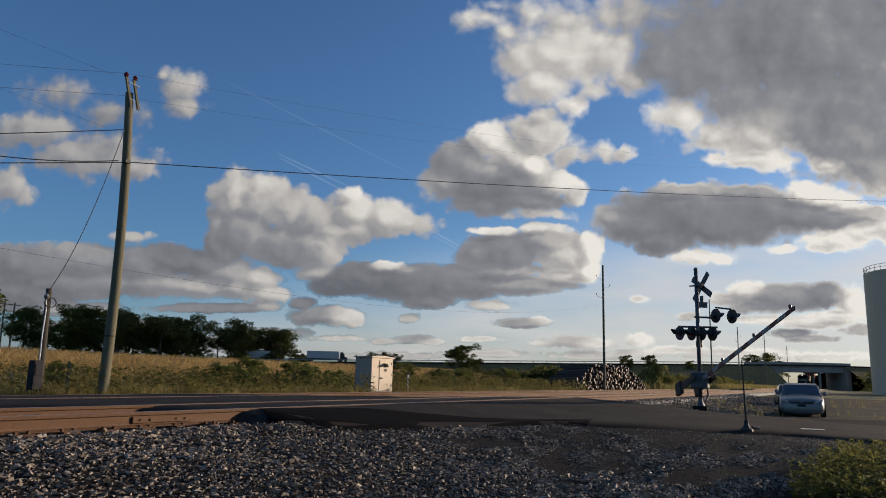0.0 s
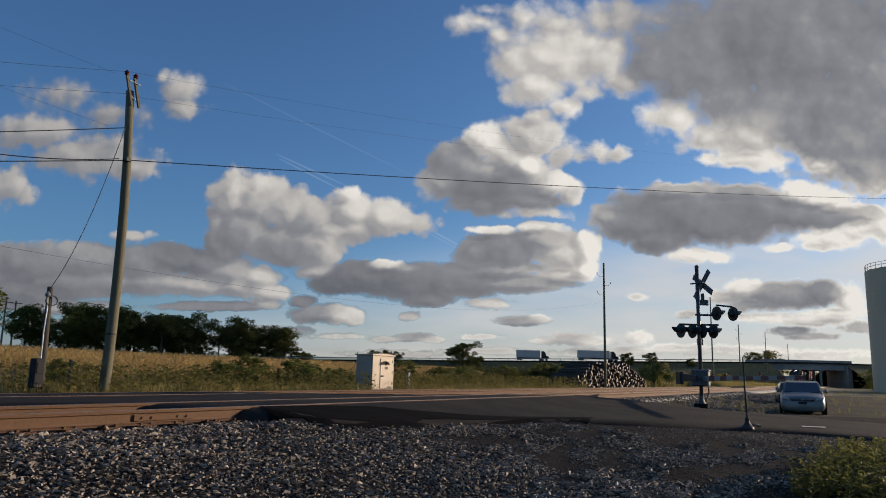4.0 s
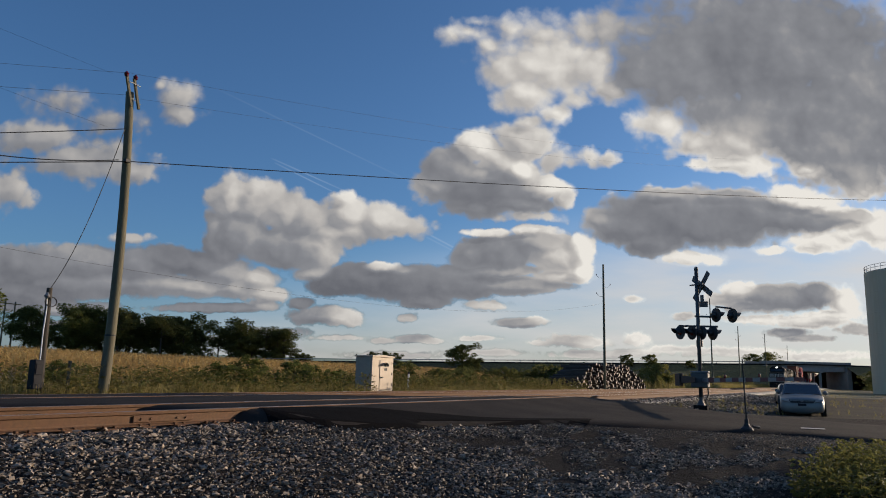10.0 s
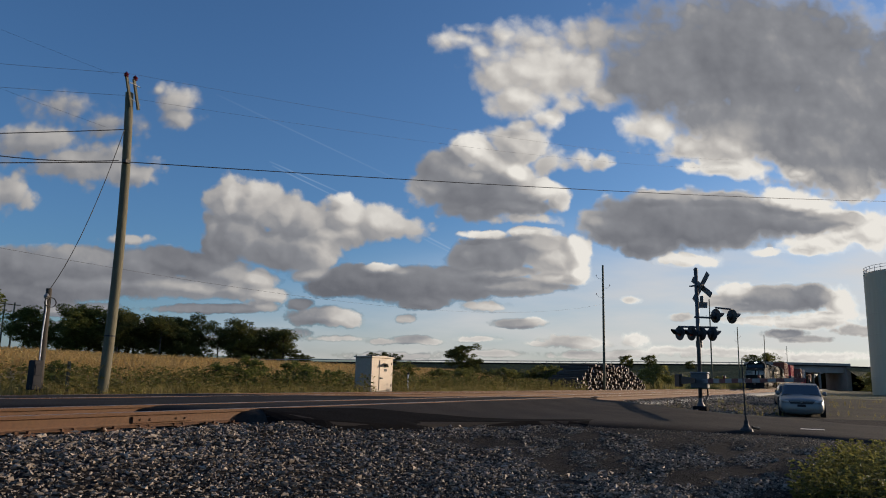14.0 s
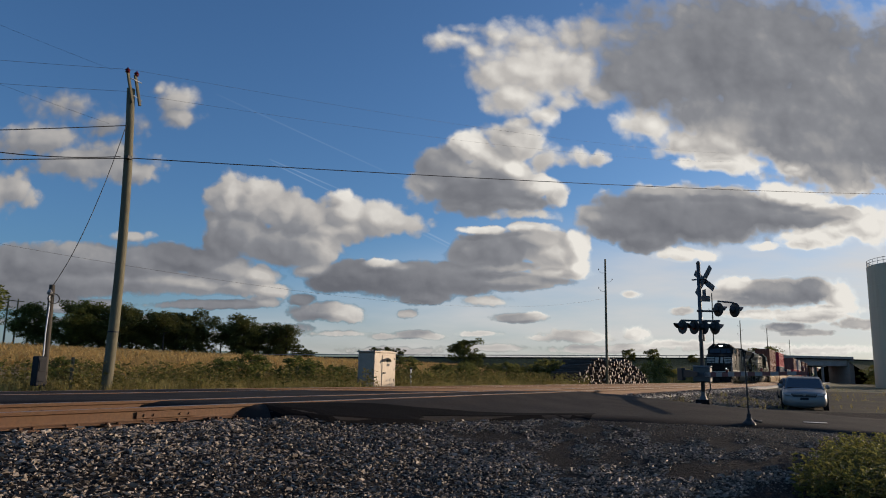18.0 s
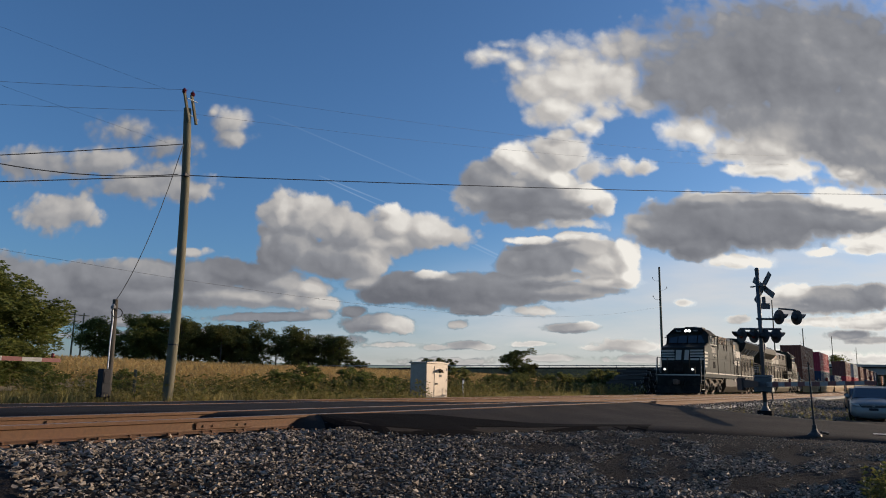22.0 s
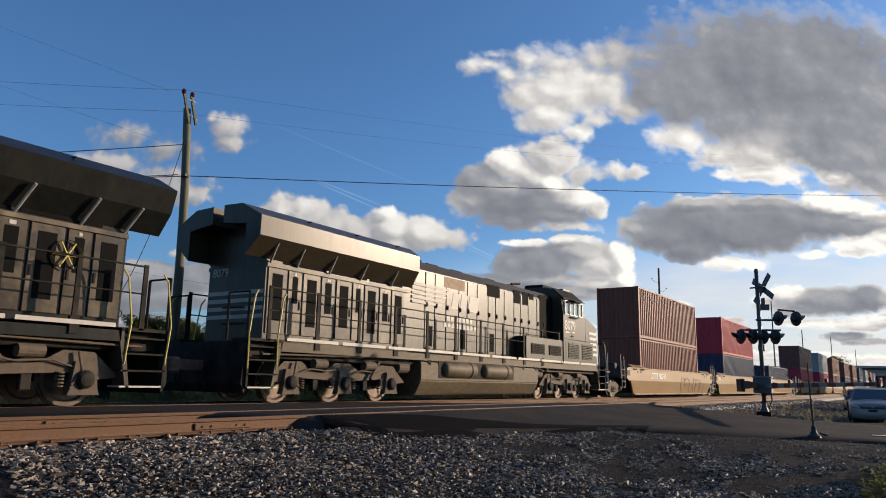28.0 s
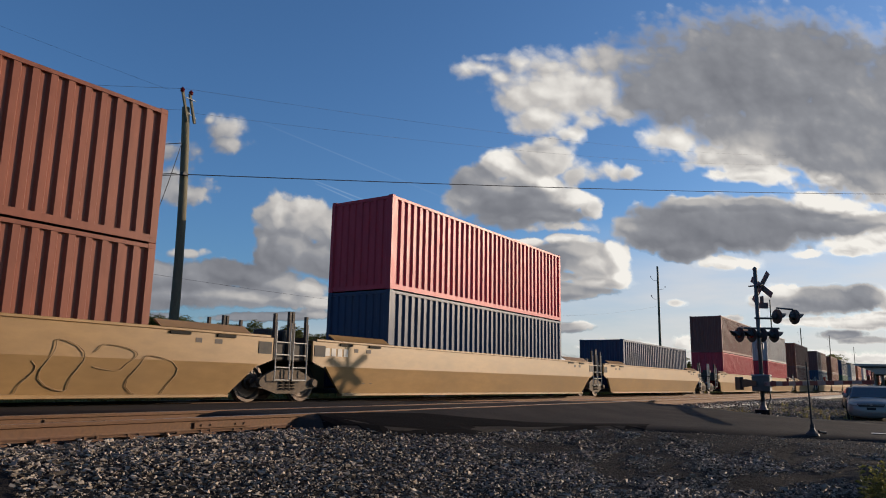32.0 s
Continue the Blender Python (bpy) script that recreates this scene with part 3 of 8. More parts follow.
    nt.links.new(vc.outputs[2], em.inputs[0])
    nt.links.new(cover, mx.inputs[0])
    nt.links.new(tr.outputs[0], mx.inputs[1])
    nt.links.new(em.outputs[0], mx.inputs[2])
    out = nt.nodes.new("ShaderNodeOutputMaterial")
    nt.links.new(mx.outputs[0], out.inputs[0])
    return m


def cloud_layer():
    """A fan of sheet over the part of the sky that lies ahead."""
    verts, faces = [], []
    bearings = [8 + i * 5 for i in range(21)]
    radii = (50, 150, 400, 1000, 2400, 4700)
    for a in bearings:
        for r in radii:
            verts.append((r * math.sin(radians(a)), r * math.cos(radians(a)), 100.0))
    n = len(radii)
    for i in range(len(bearings) - 1):
        for j in range(n - 1):
            faces.append((i * n + j, i * n + j + 1, (i + 1) * n + j + 1, (i + 1) * n + j))
    me = bpy.data.meshes.new("cloud_layer")
    me.from_pydata(verts, [], faces)
    me.materials.append(cloud_material())
    ob = new("backdrop", me)
    ob.location = EYE
    return tagged(ob, "broken grey and white evening clouds drifting away", "clouds", kind="structure")


clouds = cloud_layer()


# ---- building tools
def mesh_of(name, bm, mat):
    me = bpy.data.meshes.new(name)
    bm.to_mesh(me)
    bm.free()
    if isinstance(mat, (list, tuple)):
        for m in mat:
            me.materials.append(m)
    else:
        me.materials.append(mat)
    return me


def part(name, bm, mat, parent=None, label="", smooth=False):
    me = mesh_of(name, bm, mat)
    if smooth:
        for f in me.polygons:
            f.use_smooth = True
    ob = new(name, me)
    if parent is not None:
        ob.parent = parent
    if label:
        tagged(ob, label)
    return ob


def thing(name, m, label, category, group="", kind=""):
    ob = new(name)
    ob.empty_display_size = 0.2
    ob.matrix_world = m
    return tagged(ob, label, category, group, kind)


def box(x0, y0, z0, x1, y1, z1, bevel=0.0, bm=None):
    own = bm or bmesh.new()
    r = bmesh.ops.create_cube(own, size=1.0)
    bmesh.ops.scale(own, vec=(x1 - x0, y1 - y0, z1 - z0), verts=r["verts"])
    bmesh.ops.translate(own, vec=((x0 + x1) / 2, (y0 + y1) / 2, (z0 + z1) / 2), verts=r["verts"])
    if bevel:
        es = list({e for v in r["verts"] for e in v.link_edges})
        bmesh.ops.bevel(own, geom=es, offset=bevel, segments=1, affect="EDGES")
    return own


def rod(p0, p1, r0, r1=None, n=8, bm=None):
    """A round bar from p0 to p1."""
    own = bm or bmesh.new()
    p0, p1 = Vector(p0), Vector(p1)
    r1 = r0 if r1 is None else r1
    d = p1 - p0
    q = d.to_track_quat("Z", "Y").to_matrix().to_4x4()
    r = bmesh.ops.create_cone(own, cap_ends=True, segments=n, radius1=r0, radius2=r1, depth=d.length,
                              matrix=Matrix.Translation((p0 + p1) / 2) @ q)
    return own


def bars(points, r, n=6, bm=None):
    """A bent bar through the points."""
    own = bm or bmesh.new()
    for a, b in zip(points, points[1:]):
        rod(a, b, r, r, n, own)
    return own


def prism(profile, axis, a, b, bm=None):
    """A profile of (u, v) drawn out from a to b along x (u=y, v=z) or y (u=x, v=z)."""
    own = bm or bmesh.new()
    def put(u, v, w):
        return own.verts.new((w, u, v) if axis == "x" else (u, w, v))
    lo = [put(u, v, a) for u, v in profile]
    hi = [put(u, v, b) for u, v in profile]
    n = len(profile)
    fs = [own.faces.new(lo), own.faces.new(list(reversed(hi)))]
    for i in range(n):
        j = (i + 1) % n
        fs.append(own.faces.new((lo[j], lo[i], hi[i], hi[j])))
    bmesh.ops.recalc_face_normals(own, faces=fs)
    return own


def lathe(profile, n=16, bm=None, m=None):
    """A turned form: profile of (radius, height) round the z axis."""
    own = bm or bmesh.new()
    rings = []
    for r, z in profile:
        rings.append([own.verts.new((r * math.cos(2 * math.pi * i / n), r * math.sin(2 * math.pi * i / n), z)) for i in range(n)])
    fs = []
    for a, b in zip(rings, rings[1:]):
        for i in range(n):
            fs.append(own.faces.new((a[i], a[(i + 1) % n], b[(i + 1) % n], b[i])))
    fs.append(own.faces.new(list(reversed(rings[0]))))
    fs.append(own.faces.new(rings[-1]))
    bmesh.ops.recalc_face_normals(own, faces=fs)
    if m is not None:
        bmesh.ops.transform(own, matrix=m, verts=[v for ring in rings for v in ring])
    return own


def raw_mesh(name, verts, faces, mat):
    me = bpy.data.meshes.new(name)
    me.from_pydata(verts, [], faces)
    me.materials.append(mat)
    return me


def scatter_mesh(name, base_v, base_f, places, mat, squash=0.0, rng=None):
    """Many turned and scaled copies of a few small forms joined to one mesh. places: (x, y, z, size)."""
    rng = rng or np.random.default_rng(1)
    vs, fs, count = [], [], 0
    k = len(base_v)
    pick = rng.integers(0, k, len(places))
    for i in range(k):
        sel = places[pick == i]
        n = len(sel)
        if not n:
            continue
        v, f = base_v[i], base_f[i]
        ang = rng.uniform(0, 2 * np.pi, (n, 2))
        ca, sa, cb, sb = np.cos(ang[:, 0]), np.sin(ang[:, 0]), np.cos(ang[:, 1] * squash), np.sin(ang[:, 1] * squash)
        x, y, z = v[:, 0], v[:, 1], v[:, 2]
        y2 = cb[:, None] * y - sb[:, None] * z
        z2 = sb[:, None] * y + cb[:, None] * z
        x3 = ca[:, None] * x - sa[:, None] * y2
        y3 = sa[:, None] * x + ca[:, None] * y2
        p = np.stack([x3, y3, z2], -1) * sel[:, None, 3:4] + sel[:, None, :3]
        vs.append(p.reshape(-1, 3))
        off = count + np.arange(n) * len(v)
        fs.append((f[None] + off[:, None, None]).reshape(-1, f.shape[1]))
        count += n * len(v)
    v, f = np.concatenate(vs), np.concatenate(fs)
    me = bpy.data.meshes.new(name)
    me.vertices.add(len(v))
    me.vertices.foreach_set("co", v.astype(np.float32).ravel())
    w = f.shape[1]
    me.loops.add(f.size)
    me.loops.foreach_set("vertex_index", f.astype(np.int32).ravel())
    me.polygons.add(len(f))
    me.polygons.foreach_set("loop_start", np.arange(0, f.size, w, dtype=np.int32))
    me.polygons.foreach_set("use_smooth", np.zeros(len(f), dtype=bool))
    me.update(calc_edges=True)
    me.validate()
    me.materials.append(mat)
    return me


def smooth_step(a, b, x):
    t = min(1.0, max(0.0, (x - a) / (b - a)))
    return t * t * (3 - 2 * t)


# ---- ground
from mathutils.bvhtree import BVHTree

NEAR_Y, FAR_Y = 8.28, 14.1          # centre lines of the two tracks
NEAR_TOP, FAR_TOP = 0.07, 0.0        # rail tops


ROAD_LEFT = ((22, -30, -0.37), (18.2, -10, -0.37), (15.9, -3, -0.37), (15.8, -0.5, -0.36), (16.3, 0.8, -0.35), (15.8, 2.0, -0.32), (14.6, 3.3, -0.25), (13.4, 4.9, -0.2), (11.7, 5.7, -0.2), (9.5, 6.15, -0.17), (8.4, 6.55, -0.09), (7.9, 7.45, 0.055),
             (7.3, 9.1, 0.055), (5.7, 11.0, 0.02), (3.9, 13.3, -0.01), (2.6, 15.0, -0.01), (1.0, 17.2, -0.12), (-5.5, 25, -0.2), (-30, 55, 0.4))
ROAD_RIGHT = ((30, -30, -0.37), (25.2, -10, -0.37), (22.2, -3, -0.37), (21.6, -0.8, -0.37), (22.6, 0.6, -0.36), (23.2, 1.6, -0.33), (23.0, 3.0, -0.27), (23.4, 4.4, -0.2), (23.8, 5.5, -0.13), (23.9, 6.5, -0.06), (23.4, 7.1, -0.01), (22.0, 7.6, 0.055),
              (19.4, 9.1, 0.055), (17.4, 11.0, 0.02), (15.6, 13.3, -0.01), (13.9, 15.0, -0.01), (11.2, 17.2, -0.12), (4.0, 25, -0.2), (-22, 55, 0.4))


def road_edge_x(y):
    """x and z of the road's edge on the viewer's side of the tracks."""
    for (xa, ya, za), (xb, yb, zb) in zip(ROAD_LEFT, ROAD_LEFT[1:]):
        if ya <= y <= yb:
            t = (y - ya) / (yb - ya)
            return xa + (xb - xa) * t, za + (zb - za) * t
    return -99.0, 0.0


def road_edge_right(y):
    for (xa, ya, za), (xb, yb, zb) in zip(ROAD_RIGHT, ROAD_RIGHT[1:]):
        if ya <= y <= yb:
            return xa + (xb - xa) * (y - ya) / (yb - ya)
    return 99.0


def ground_z(x, y):
    base = -0.80 + 0.38 * smooth_step(5, 15, x) - 0.1 * smooth_step(24, 30, x)
    if y < 6.9:
        z = base + (-0.24 - base) * smooth_step(3.2, 6.9, y)
    elif y < 15.6:
        z = -0.24
    else:
        z = -0.24 - 0.02 * smooth_step(15.6, 17.2, y)
        z += 0.027 * max(0.0, min(y, 330) - 24)
    far = math.hypot(x, y)
    z += 0.03 * noise.noise((x * 0.35, y * 0.35, 0)) * (1 if far < 60 else 0) + 0.25 * noise.noise((x * 0.02, y * 0.02, 3)) * smooth_step(60, 150, far)
    if -8 < y < 6.9 and 3 < x < 20:
        ex, ez = road_edge_x(y)
        near = 1 - smooth_step(0.2, 2.8, abs(x - ex))
        z += (ez - 0.1 - z) * near
        if x < ex:
            z += 0.05 * noise.noise((x * 0.7 + y * 0.5, y * 1.3 - x * 0.3, 6)) * (1 - near)
    return z


def ground():
    near = [i * 0.5 for i in range(-12, 100)]
    xs = [-4500, -2000, -800, -300, -120, -60, -30, -15] + near + [55, 62, 70, 80, 92, 106, 122, 140, 160, 185, 215, 250, 300, 380, 500, 800, 1500, 2600, 4500]
    ys = [-4500, -2000, -800, -300, -120, -60, -40, -25, -15] + [i * 0.5 for i in range(-20, 60)] + [32, 35, 39, 44, 50, 58, 68, 80, 95, 112, 132, 155, 180, 210, 245, 285, 330, 420, 600, 1000, 2000, 4500]
    verts = [(x, y, ground_z(x, y)) for y in ys for x in xs]
    n = len(xs)
    faces = [(j * n + i, j * n + i + 1, (j + 1) * n + i + 1, (j + 1) * n + i) for j in range(len(ys) - 1) for i in range(n - 1)]
    ob = new("ground", raw_mesh("ground", verts, faces, EARTH))
    for p in ob.data.polygons:
        p.use_smooth = True
    return tagged(ob, "dry grassy earth running out to the horizon", "ground", kind="structure")


def ballast_strip(name, cy, top, x0, x1, mat, label):
    """A track's bed: shoulders and a flat crown, with a rough surface."""
    prof = [(-2.6, -0.66), (-1.75, -0.26), (-1.3, -0.22), (-0.4, -0.23), (0.4, -0.23), (1.3, -0.22), (1.75, -0.26), (2.6, -0.66)]
    xs = [x0]
    while xs[-1] < x1:
        xs.append(min(x1, xs[-1] + (0.35 if -5 < xs[-1] < 45 else 6.0)))
    verts = [(x, cy + u, top + v + 0.03 * noise.noise((x * 3, u * 3, cy))) for x in xs for u, v in prof]
    n = len(prof)
    faces = [(i * n + j, (i + 1) * n + j, (i + 1) * n + j + 1, i * n + j + 1) for i in range(len(xs) - 1) for j in range(n - 1)]
    return tagged(new(name, raw_mesh(name, verts, faces, mat)), label, "ballast", kind="structure")


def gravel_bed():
    """The dark fines under the loose stone on the viewer's side, shade of the gaps painted in."""
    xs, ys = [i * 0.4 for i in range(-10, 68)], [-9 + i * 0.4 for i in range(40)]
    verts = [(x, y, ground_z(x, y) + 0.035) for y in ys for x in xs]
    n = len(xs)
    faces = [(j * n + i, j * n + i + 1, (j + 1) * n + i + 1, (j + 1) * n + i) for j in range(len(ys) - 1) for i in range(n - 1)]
    return tagged(new("gravel_bed", raw_mesh("gravel_bed", verts, faces, BALLAST_BED)), "dark gravel fines beside the railway, shade between stones painted in", "gravel", kind="structure")


def rail_profile():
    half = [(0.070, 0.0), (0.072, 0.012), (0.018, 0.030), (0.009, 0.05), (0.009, 0.13), (0.034, 0.142), (0.037, 0.168), (0.030, 0.18)]
    return half + [(-u, v) for u, v in reversed(half)]


def rail(y, top, x0, x1, label):
    bm = prism([(y + u, top - 0.18 + v) for u, v in rail_profile()], "x", x0, x1)
    ob = part("rail", bm, [RUST, RAIL_TOP], label=label)
    for p in ob.data.polygons:
        c = p.center
        if p.normal.z > 0.6 and c.z > top - 0.02:
            p.material_index = 1
    return tagged(ob, label, "rail", "rails of the two tracks", kind="structure")


def road():
    verts, faces, rows = [], [], []
    n, fine = 9, 7

    def smooth_at(pts, k, t):
        p = [Vector(pts[min(len(pts) - 1, max(0, k + j))]) for j in (-1, 0, 1, 2)]
        a, b = (p[2] - p[0]) * 0.5, (p[3] - p[1]) * 0.5
        t2, t3 = t * t, t * t * t
        return p[1] * (2 * t3 - 3 * t2 + 1) + a * (t3 - 2 * t2 + t) + p[2] * (3 * t2 - 2 * t3) + b * (t3 - t2)

    for k in range(len(ROAD_LEFT) - 1):
        for s in range(fine):
            rows.append((smooth_at(ROAD_LEFT, k, s / fine), smooth_at(ROAD_RIGHT, k, s / fine)))
    for a, b in rows:
        sk = (a - b).normalized()
        drop = Vector((0, 0, -1))
        verts.append(tuple(a + sk * 0.5 + drop * 0.22))
        verts.append(tuple(a + sk * 0.25 + drop * 0.05))
        for i in range(n):
            p = a.lerp(b, i / (n - 1))
            edge = 0.12 * noise.noise((p.x * 1.7, p.y * 1.7, 5)) if i in (0, n - 1) else 0
            verts.append((p.x + edge, p.y, p.z + 0.012 * noise.noise((p.x, p.y, 0))))
        verts.append(tuple(b - sk * 0.25 + drop * 0.05))
        verts.append(tuple(b - sk * 0.5 + drop * 0.22))
    m = n + 4
    for r in range(len(rows) - 1):
        for i in range(m - 1):
            faces.append((r * m + i, r * m + i + 1, (r + 1) * m + i + 1, (r + 1) * m + i))
    ob = new("road", raw_mesh("road", verts, faces, ASPHALT))
    for p in ob.data.polygons:
        p.use_smooth = True
    return tagged(ob, "worn dark asphalt road over the level crossing", "road", kind="structure")


def bare_ground():
    """Dark trodden earth round the signal mast and the parked cars."""
    xs, ys = [21 + i * 0.8 for i in range(76)], [-14 + i * 0.8 for i in range(26)]
    verts = [(x, y, ground_z(x, y) + 0.02) for y in ys for x in xs]
    n = len(xs)
    faces = [(j * n + i, j * n + i + 1, (j + 1) * n + i + 1, (j + 1) * n + i) for j in range(len(ys) - 1) for i in range(n - 1)]
    return tagged(new("bare_ground", raw_mesh("bare_ground", verts, faces, BARE_EARTH)), "dark bare earth beside the road", "earth", kind="structure")


def asphalt_patch():
    """A ramp against the near rail, the road slope's shade painted on it in near-black."""
    top = [(7.97, 7.5, 0), (8.9, 7.4, 0), (10.2, 7.1, 0), (11.6, 6.5, 0), (13.0, 5.75, 0), (14.6, 4.6, 0)]
    low = [(7.6, 6.9, 0), (8.15, 6.3, 0), (9.3, 5.85, 0), (11.1, 5.45, 0), (12.4, 4.95, 0), (13.6, 4.4, 0)]
    bed = road_sheet.data
    tree = BVHTree.FromPolygons([v.co for v in bed.vertices], [p.vertices[:] for p in bed.polygons])
    verts, faces = [], []
    n, fine = 5, 5
    for k in range(len(top) - 1):
        for s in range(fine + (k == len(top) - 2)):
            a, b = Vector(top[k]).lerp(Vector(top[k + 1]), s / fine), Vector(low[k]).lerp(Vector(low[k + 1]), s / fine)
            for i in range(n):
                p = a.lerp(b, i / (n - 1))
                x = p.x + 0.06 * noise.noise((p.x * 2, p.y * 2, 4))
                hit = tree.ray_cast(Vector((x, p.y, 5)), Vector((0, 0, -1)))[0]
                verts.append((x, p.y, (hit.z if hit else ground_z(x, p.y)) + 0.012))
    m = len(verts) // n
    faces = [(r * n + i, r * n + i + 1, (r + 1) * n + i + 1, (r + 1) * n + i) for r in range(m - 1) for i in range(n - 1)]
    ob = new("road_patch", raw_mesh("road_patch", verts, faces, SHADED_ASPHALT))
    return tagged(ob, "black asphalt ramp against the rail, its shade painted in", "road patch", kind="structure")


ground()
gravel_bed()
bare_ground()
ballast_strip("ballast_near", NEAR_Y, NEAR_TOP, -40, 19.5, BALLAST_BED, "crushed stone bed of the near track, shade between stones painted dark")
# right of the crossing the bed's sunlit look is painted in
ballast_strip("ballast_near_dusty", NEAR_Y, NEAR_TOP, 19.5, 900, BALLAST_SUNLIT, "dusty stone bed of the near track, low sunlight painted pale")
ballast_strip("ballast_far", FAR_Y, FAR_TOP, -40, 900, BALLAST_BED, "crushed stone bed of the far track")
for cy, top in ((NEAR_Y, NEAR_TOP), (FAR_Y, FAR_TOP)):
    for s in (-0.74, 0.74):
        rail(cy + s, top, -40, 900, "long rust-brown steel rail with a worn bright head")
road_sheet = road()
asphalt_patch()


# ---- rails' fastenings
def joint_bar(x, y, top):
    t = thing("joint_bar", Matrix(), "rusty joint bar bolted to the rail web", "joint bar", "joint bars")
    for s in (-1, 1):
        part("bar", box(x - 0.45, y + s * 0.026 - 0.01, top - 0.135, x + 0.45, y + s * 0.026 + 0.01, top - 0.055, 0.006), RUST, t)
        for k in (-0.34, -0.2, 0.2, 0.34):
            part("bolt", rod((x + k, y + s * 0.03, top - 0.095), (x + k, y + s * 0.052, top - 0.095), 0.016, 0.014, 6), RUST, t)
    return t


joint_bar(6.3, NEAR_Y - 0.74, NEAR_TOP)
joint_bar(5.25, NEAR_Y + 0.74, NEAR_TOP)
joint_bar(3.1, NEAR_Y + 0.74, NEAR_TOP)


def ties():
    rng = random.Random(4)
    tm = mesh_of("tie", box(-0.115, -1.3, -0.18, 0.115, 1.3, 0, 0.012), TIE)
    pm = mesh_of("tie_plate", box(-0.1, -0.19, 0, 0.1, 0.19, 0.022, 0.004), RUST)
    sm = mesh_of("spike", box(-0.014, -0.022, 0, 0.014, 0.022, 0.032, 0.004), RUST)
    for cy, top, x0, n in ((NEAR_Y, NEAR_TOP, -3.0, 22), (NEAR_Y, NEAR_TOP, 20.6, 50), (FAR_Y, FAR_TOP, -2.0, 20), (FAR_Y, FAR_TOP, 18.0, 40)):
        for i in range(n):
            x = x0 + i * 0.5
            t = new("tie", tm)
            t.matrix_world = pose(x, cy + rng.uniform(-0.05, 0.05), top - 0.203, 0, 0, rng.uniform(-1.5, 1.5))
            tagged(t, "dark creosoted wooden railway tie in the ballast", "railway tie", "ties under the tracks")
            for s in (-0.74, 0.74):
                p = new("tie_plate", pm)
                p.parent = t
                p.location = (0, s, 0.001)
                for u, v in ((-0.07, -0.1), (0.07, -0.1), (-0.07, 0.1), (0.07, 0.1)):
                    if n == 22:
                        k = new("spike", sm)
                        k.parent = p
                        k.location = (u, v, 0.02)


ties()


# ---- crossing signals
def flasher(parent, x, y, z, turn, lit=False):
    """A round black backboard with a hooded lamp; the lens looks along local -x before turning."""
    o = part("flasher", lathe([(0.25, 0.0), (0.25, 0.02), (0.1, 0.06)], 20, None, Matrix.Rotation(radians(90), 4, "Y")), BLACK_PAINT, parent, "round black backboard with a hooded lamp")
    bm = bmesh.new()
    n = 14
    for i in range(n):
        a0, a1 = radians(-110 + 220 * i / n), radians(-110 + 220 * (i + 1) / n)
        pts = []
        for a, d in ((a0, 0), (a1, 0), (a1, 1), (a0, 1)):
            ln = 0.32 * (0.55 + 0.45 * math.cos(a))
            pts.append(bm.verts.new((-0.02 - d * ln, 0.125 * math.sin(a), 0.125 * math.cos(a))))
        bm.faces.new(pts)
    part("hood", bm, BLACK_PAINT, o)
    part("lens", lathe([(0.11, 0.0), (0.1, 0.02), (0.04, 0.04)], 16, None, Matrix.Translation((-0.01, 0, 0)) @ Matrix.Rotation(radians(-90), 4, "Y")), RED_LENS if lit else DARK_LENS, o)
    part("housing", lathe([(0.12, 0.02), (0.11, 0.14), (0.05, 0.2)], 14, None, Matrix.Rotation(radians(90), 4, "Y")), BLACK_PAINT, o)
    o.matrix_basis = pose(x, y, z, 0, 0, turn)
    return o


# arm colours dimmed: shade on the back-lit, dirty face is painted in
ARM_RED = surface("shade_dimmed_red_arm_sheet", (0.16, 0.045, 0.04), 0.6, grain=15, stain=3, vary=0.15, dirt_amount=0.5, bump=0.04)
ARM_WHITE = surface("shade_dimmed_white_arm_sheet", (0.3, 0.29, 0.27), 0.6, grain=15, stain=3, vary=0.1, dirt_amount=0.5, bump=0.04)
SIGN_BACK = surface("bare_sign_back", (0.13, 0.13, 0.13), 0.55, metal=0.4, grain=12, stain=3, vary=0.15, bump=0.03)


def gate_arm(parent, length, mount, label):
    """A tapered arm along local +x with red and white bands and lamps on top."""
    n = 14
    seg = length / n
    arm = part("arm", box(0, -0.03, -0.05, 0.5, 0.03, 0.05, 0.01), GALV, parent, label)
    for i in range(n):
        w0 = 0.075 - 0.03 * i / n
        part("band", box(0.3 + i * seg, -0.022, -w0, 0.3 + (i + 1) * seg, 0.022, w0), ARM_RED if i % 2 else ARM_WHITE, arm, "red band" if i % 2 else "white band")
    for q in (0.27, 0.63, 0.97):
        x = 0.3 + length * q
        part("arm_lamp", lathe([(0.03, 0), (0.04, 0.03), (0.04, 0.09), (0.02, 0.11)], 12, None, Matrix.Translation((x, 0, 0.06))), DARK_LENS, arm, "dark red gate lamp")
    return arm


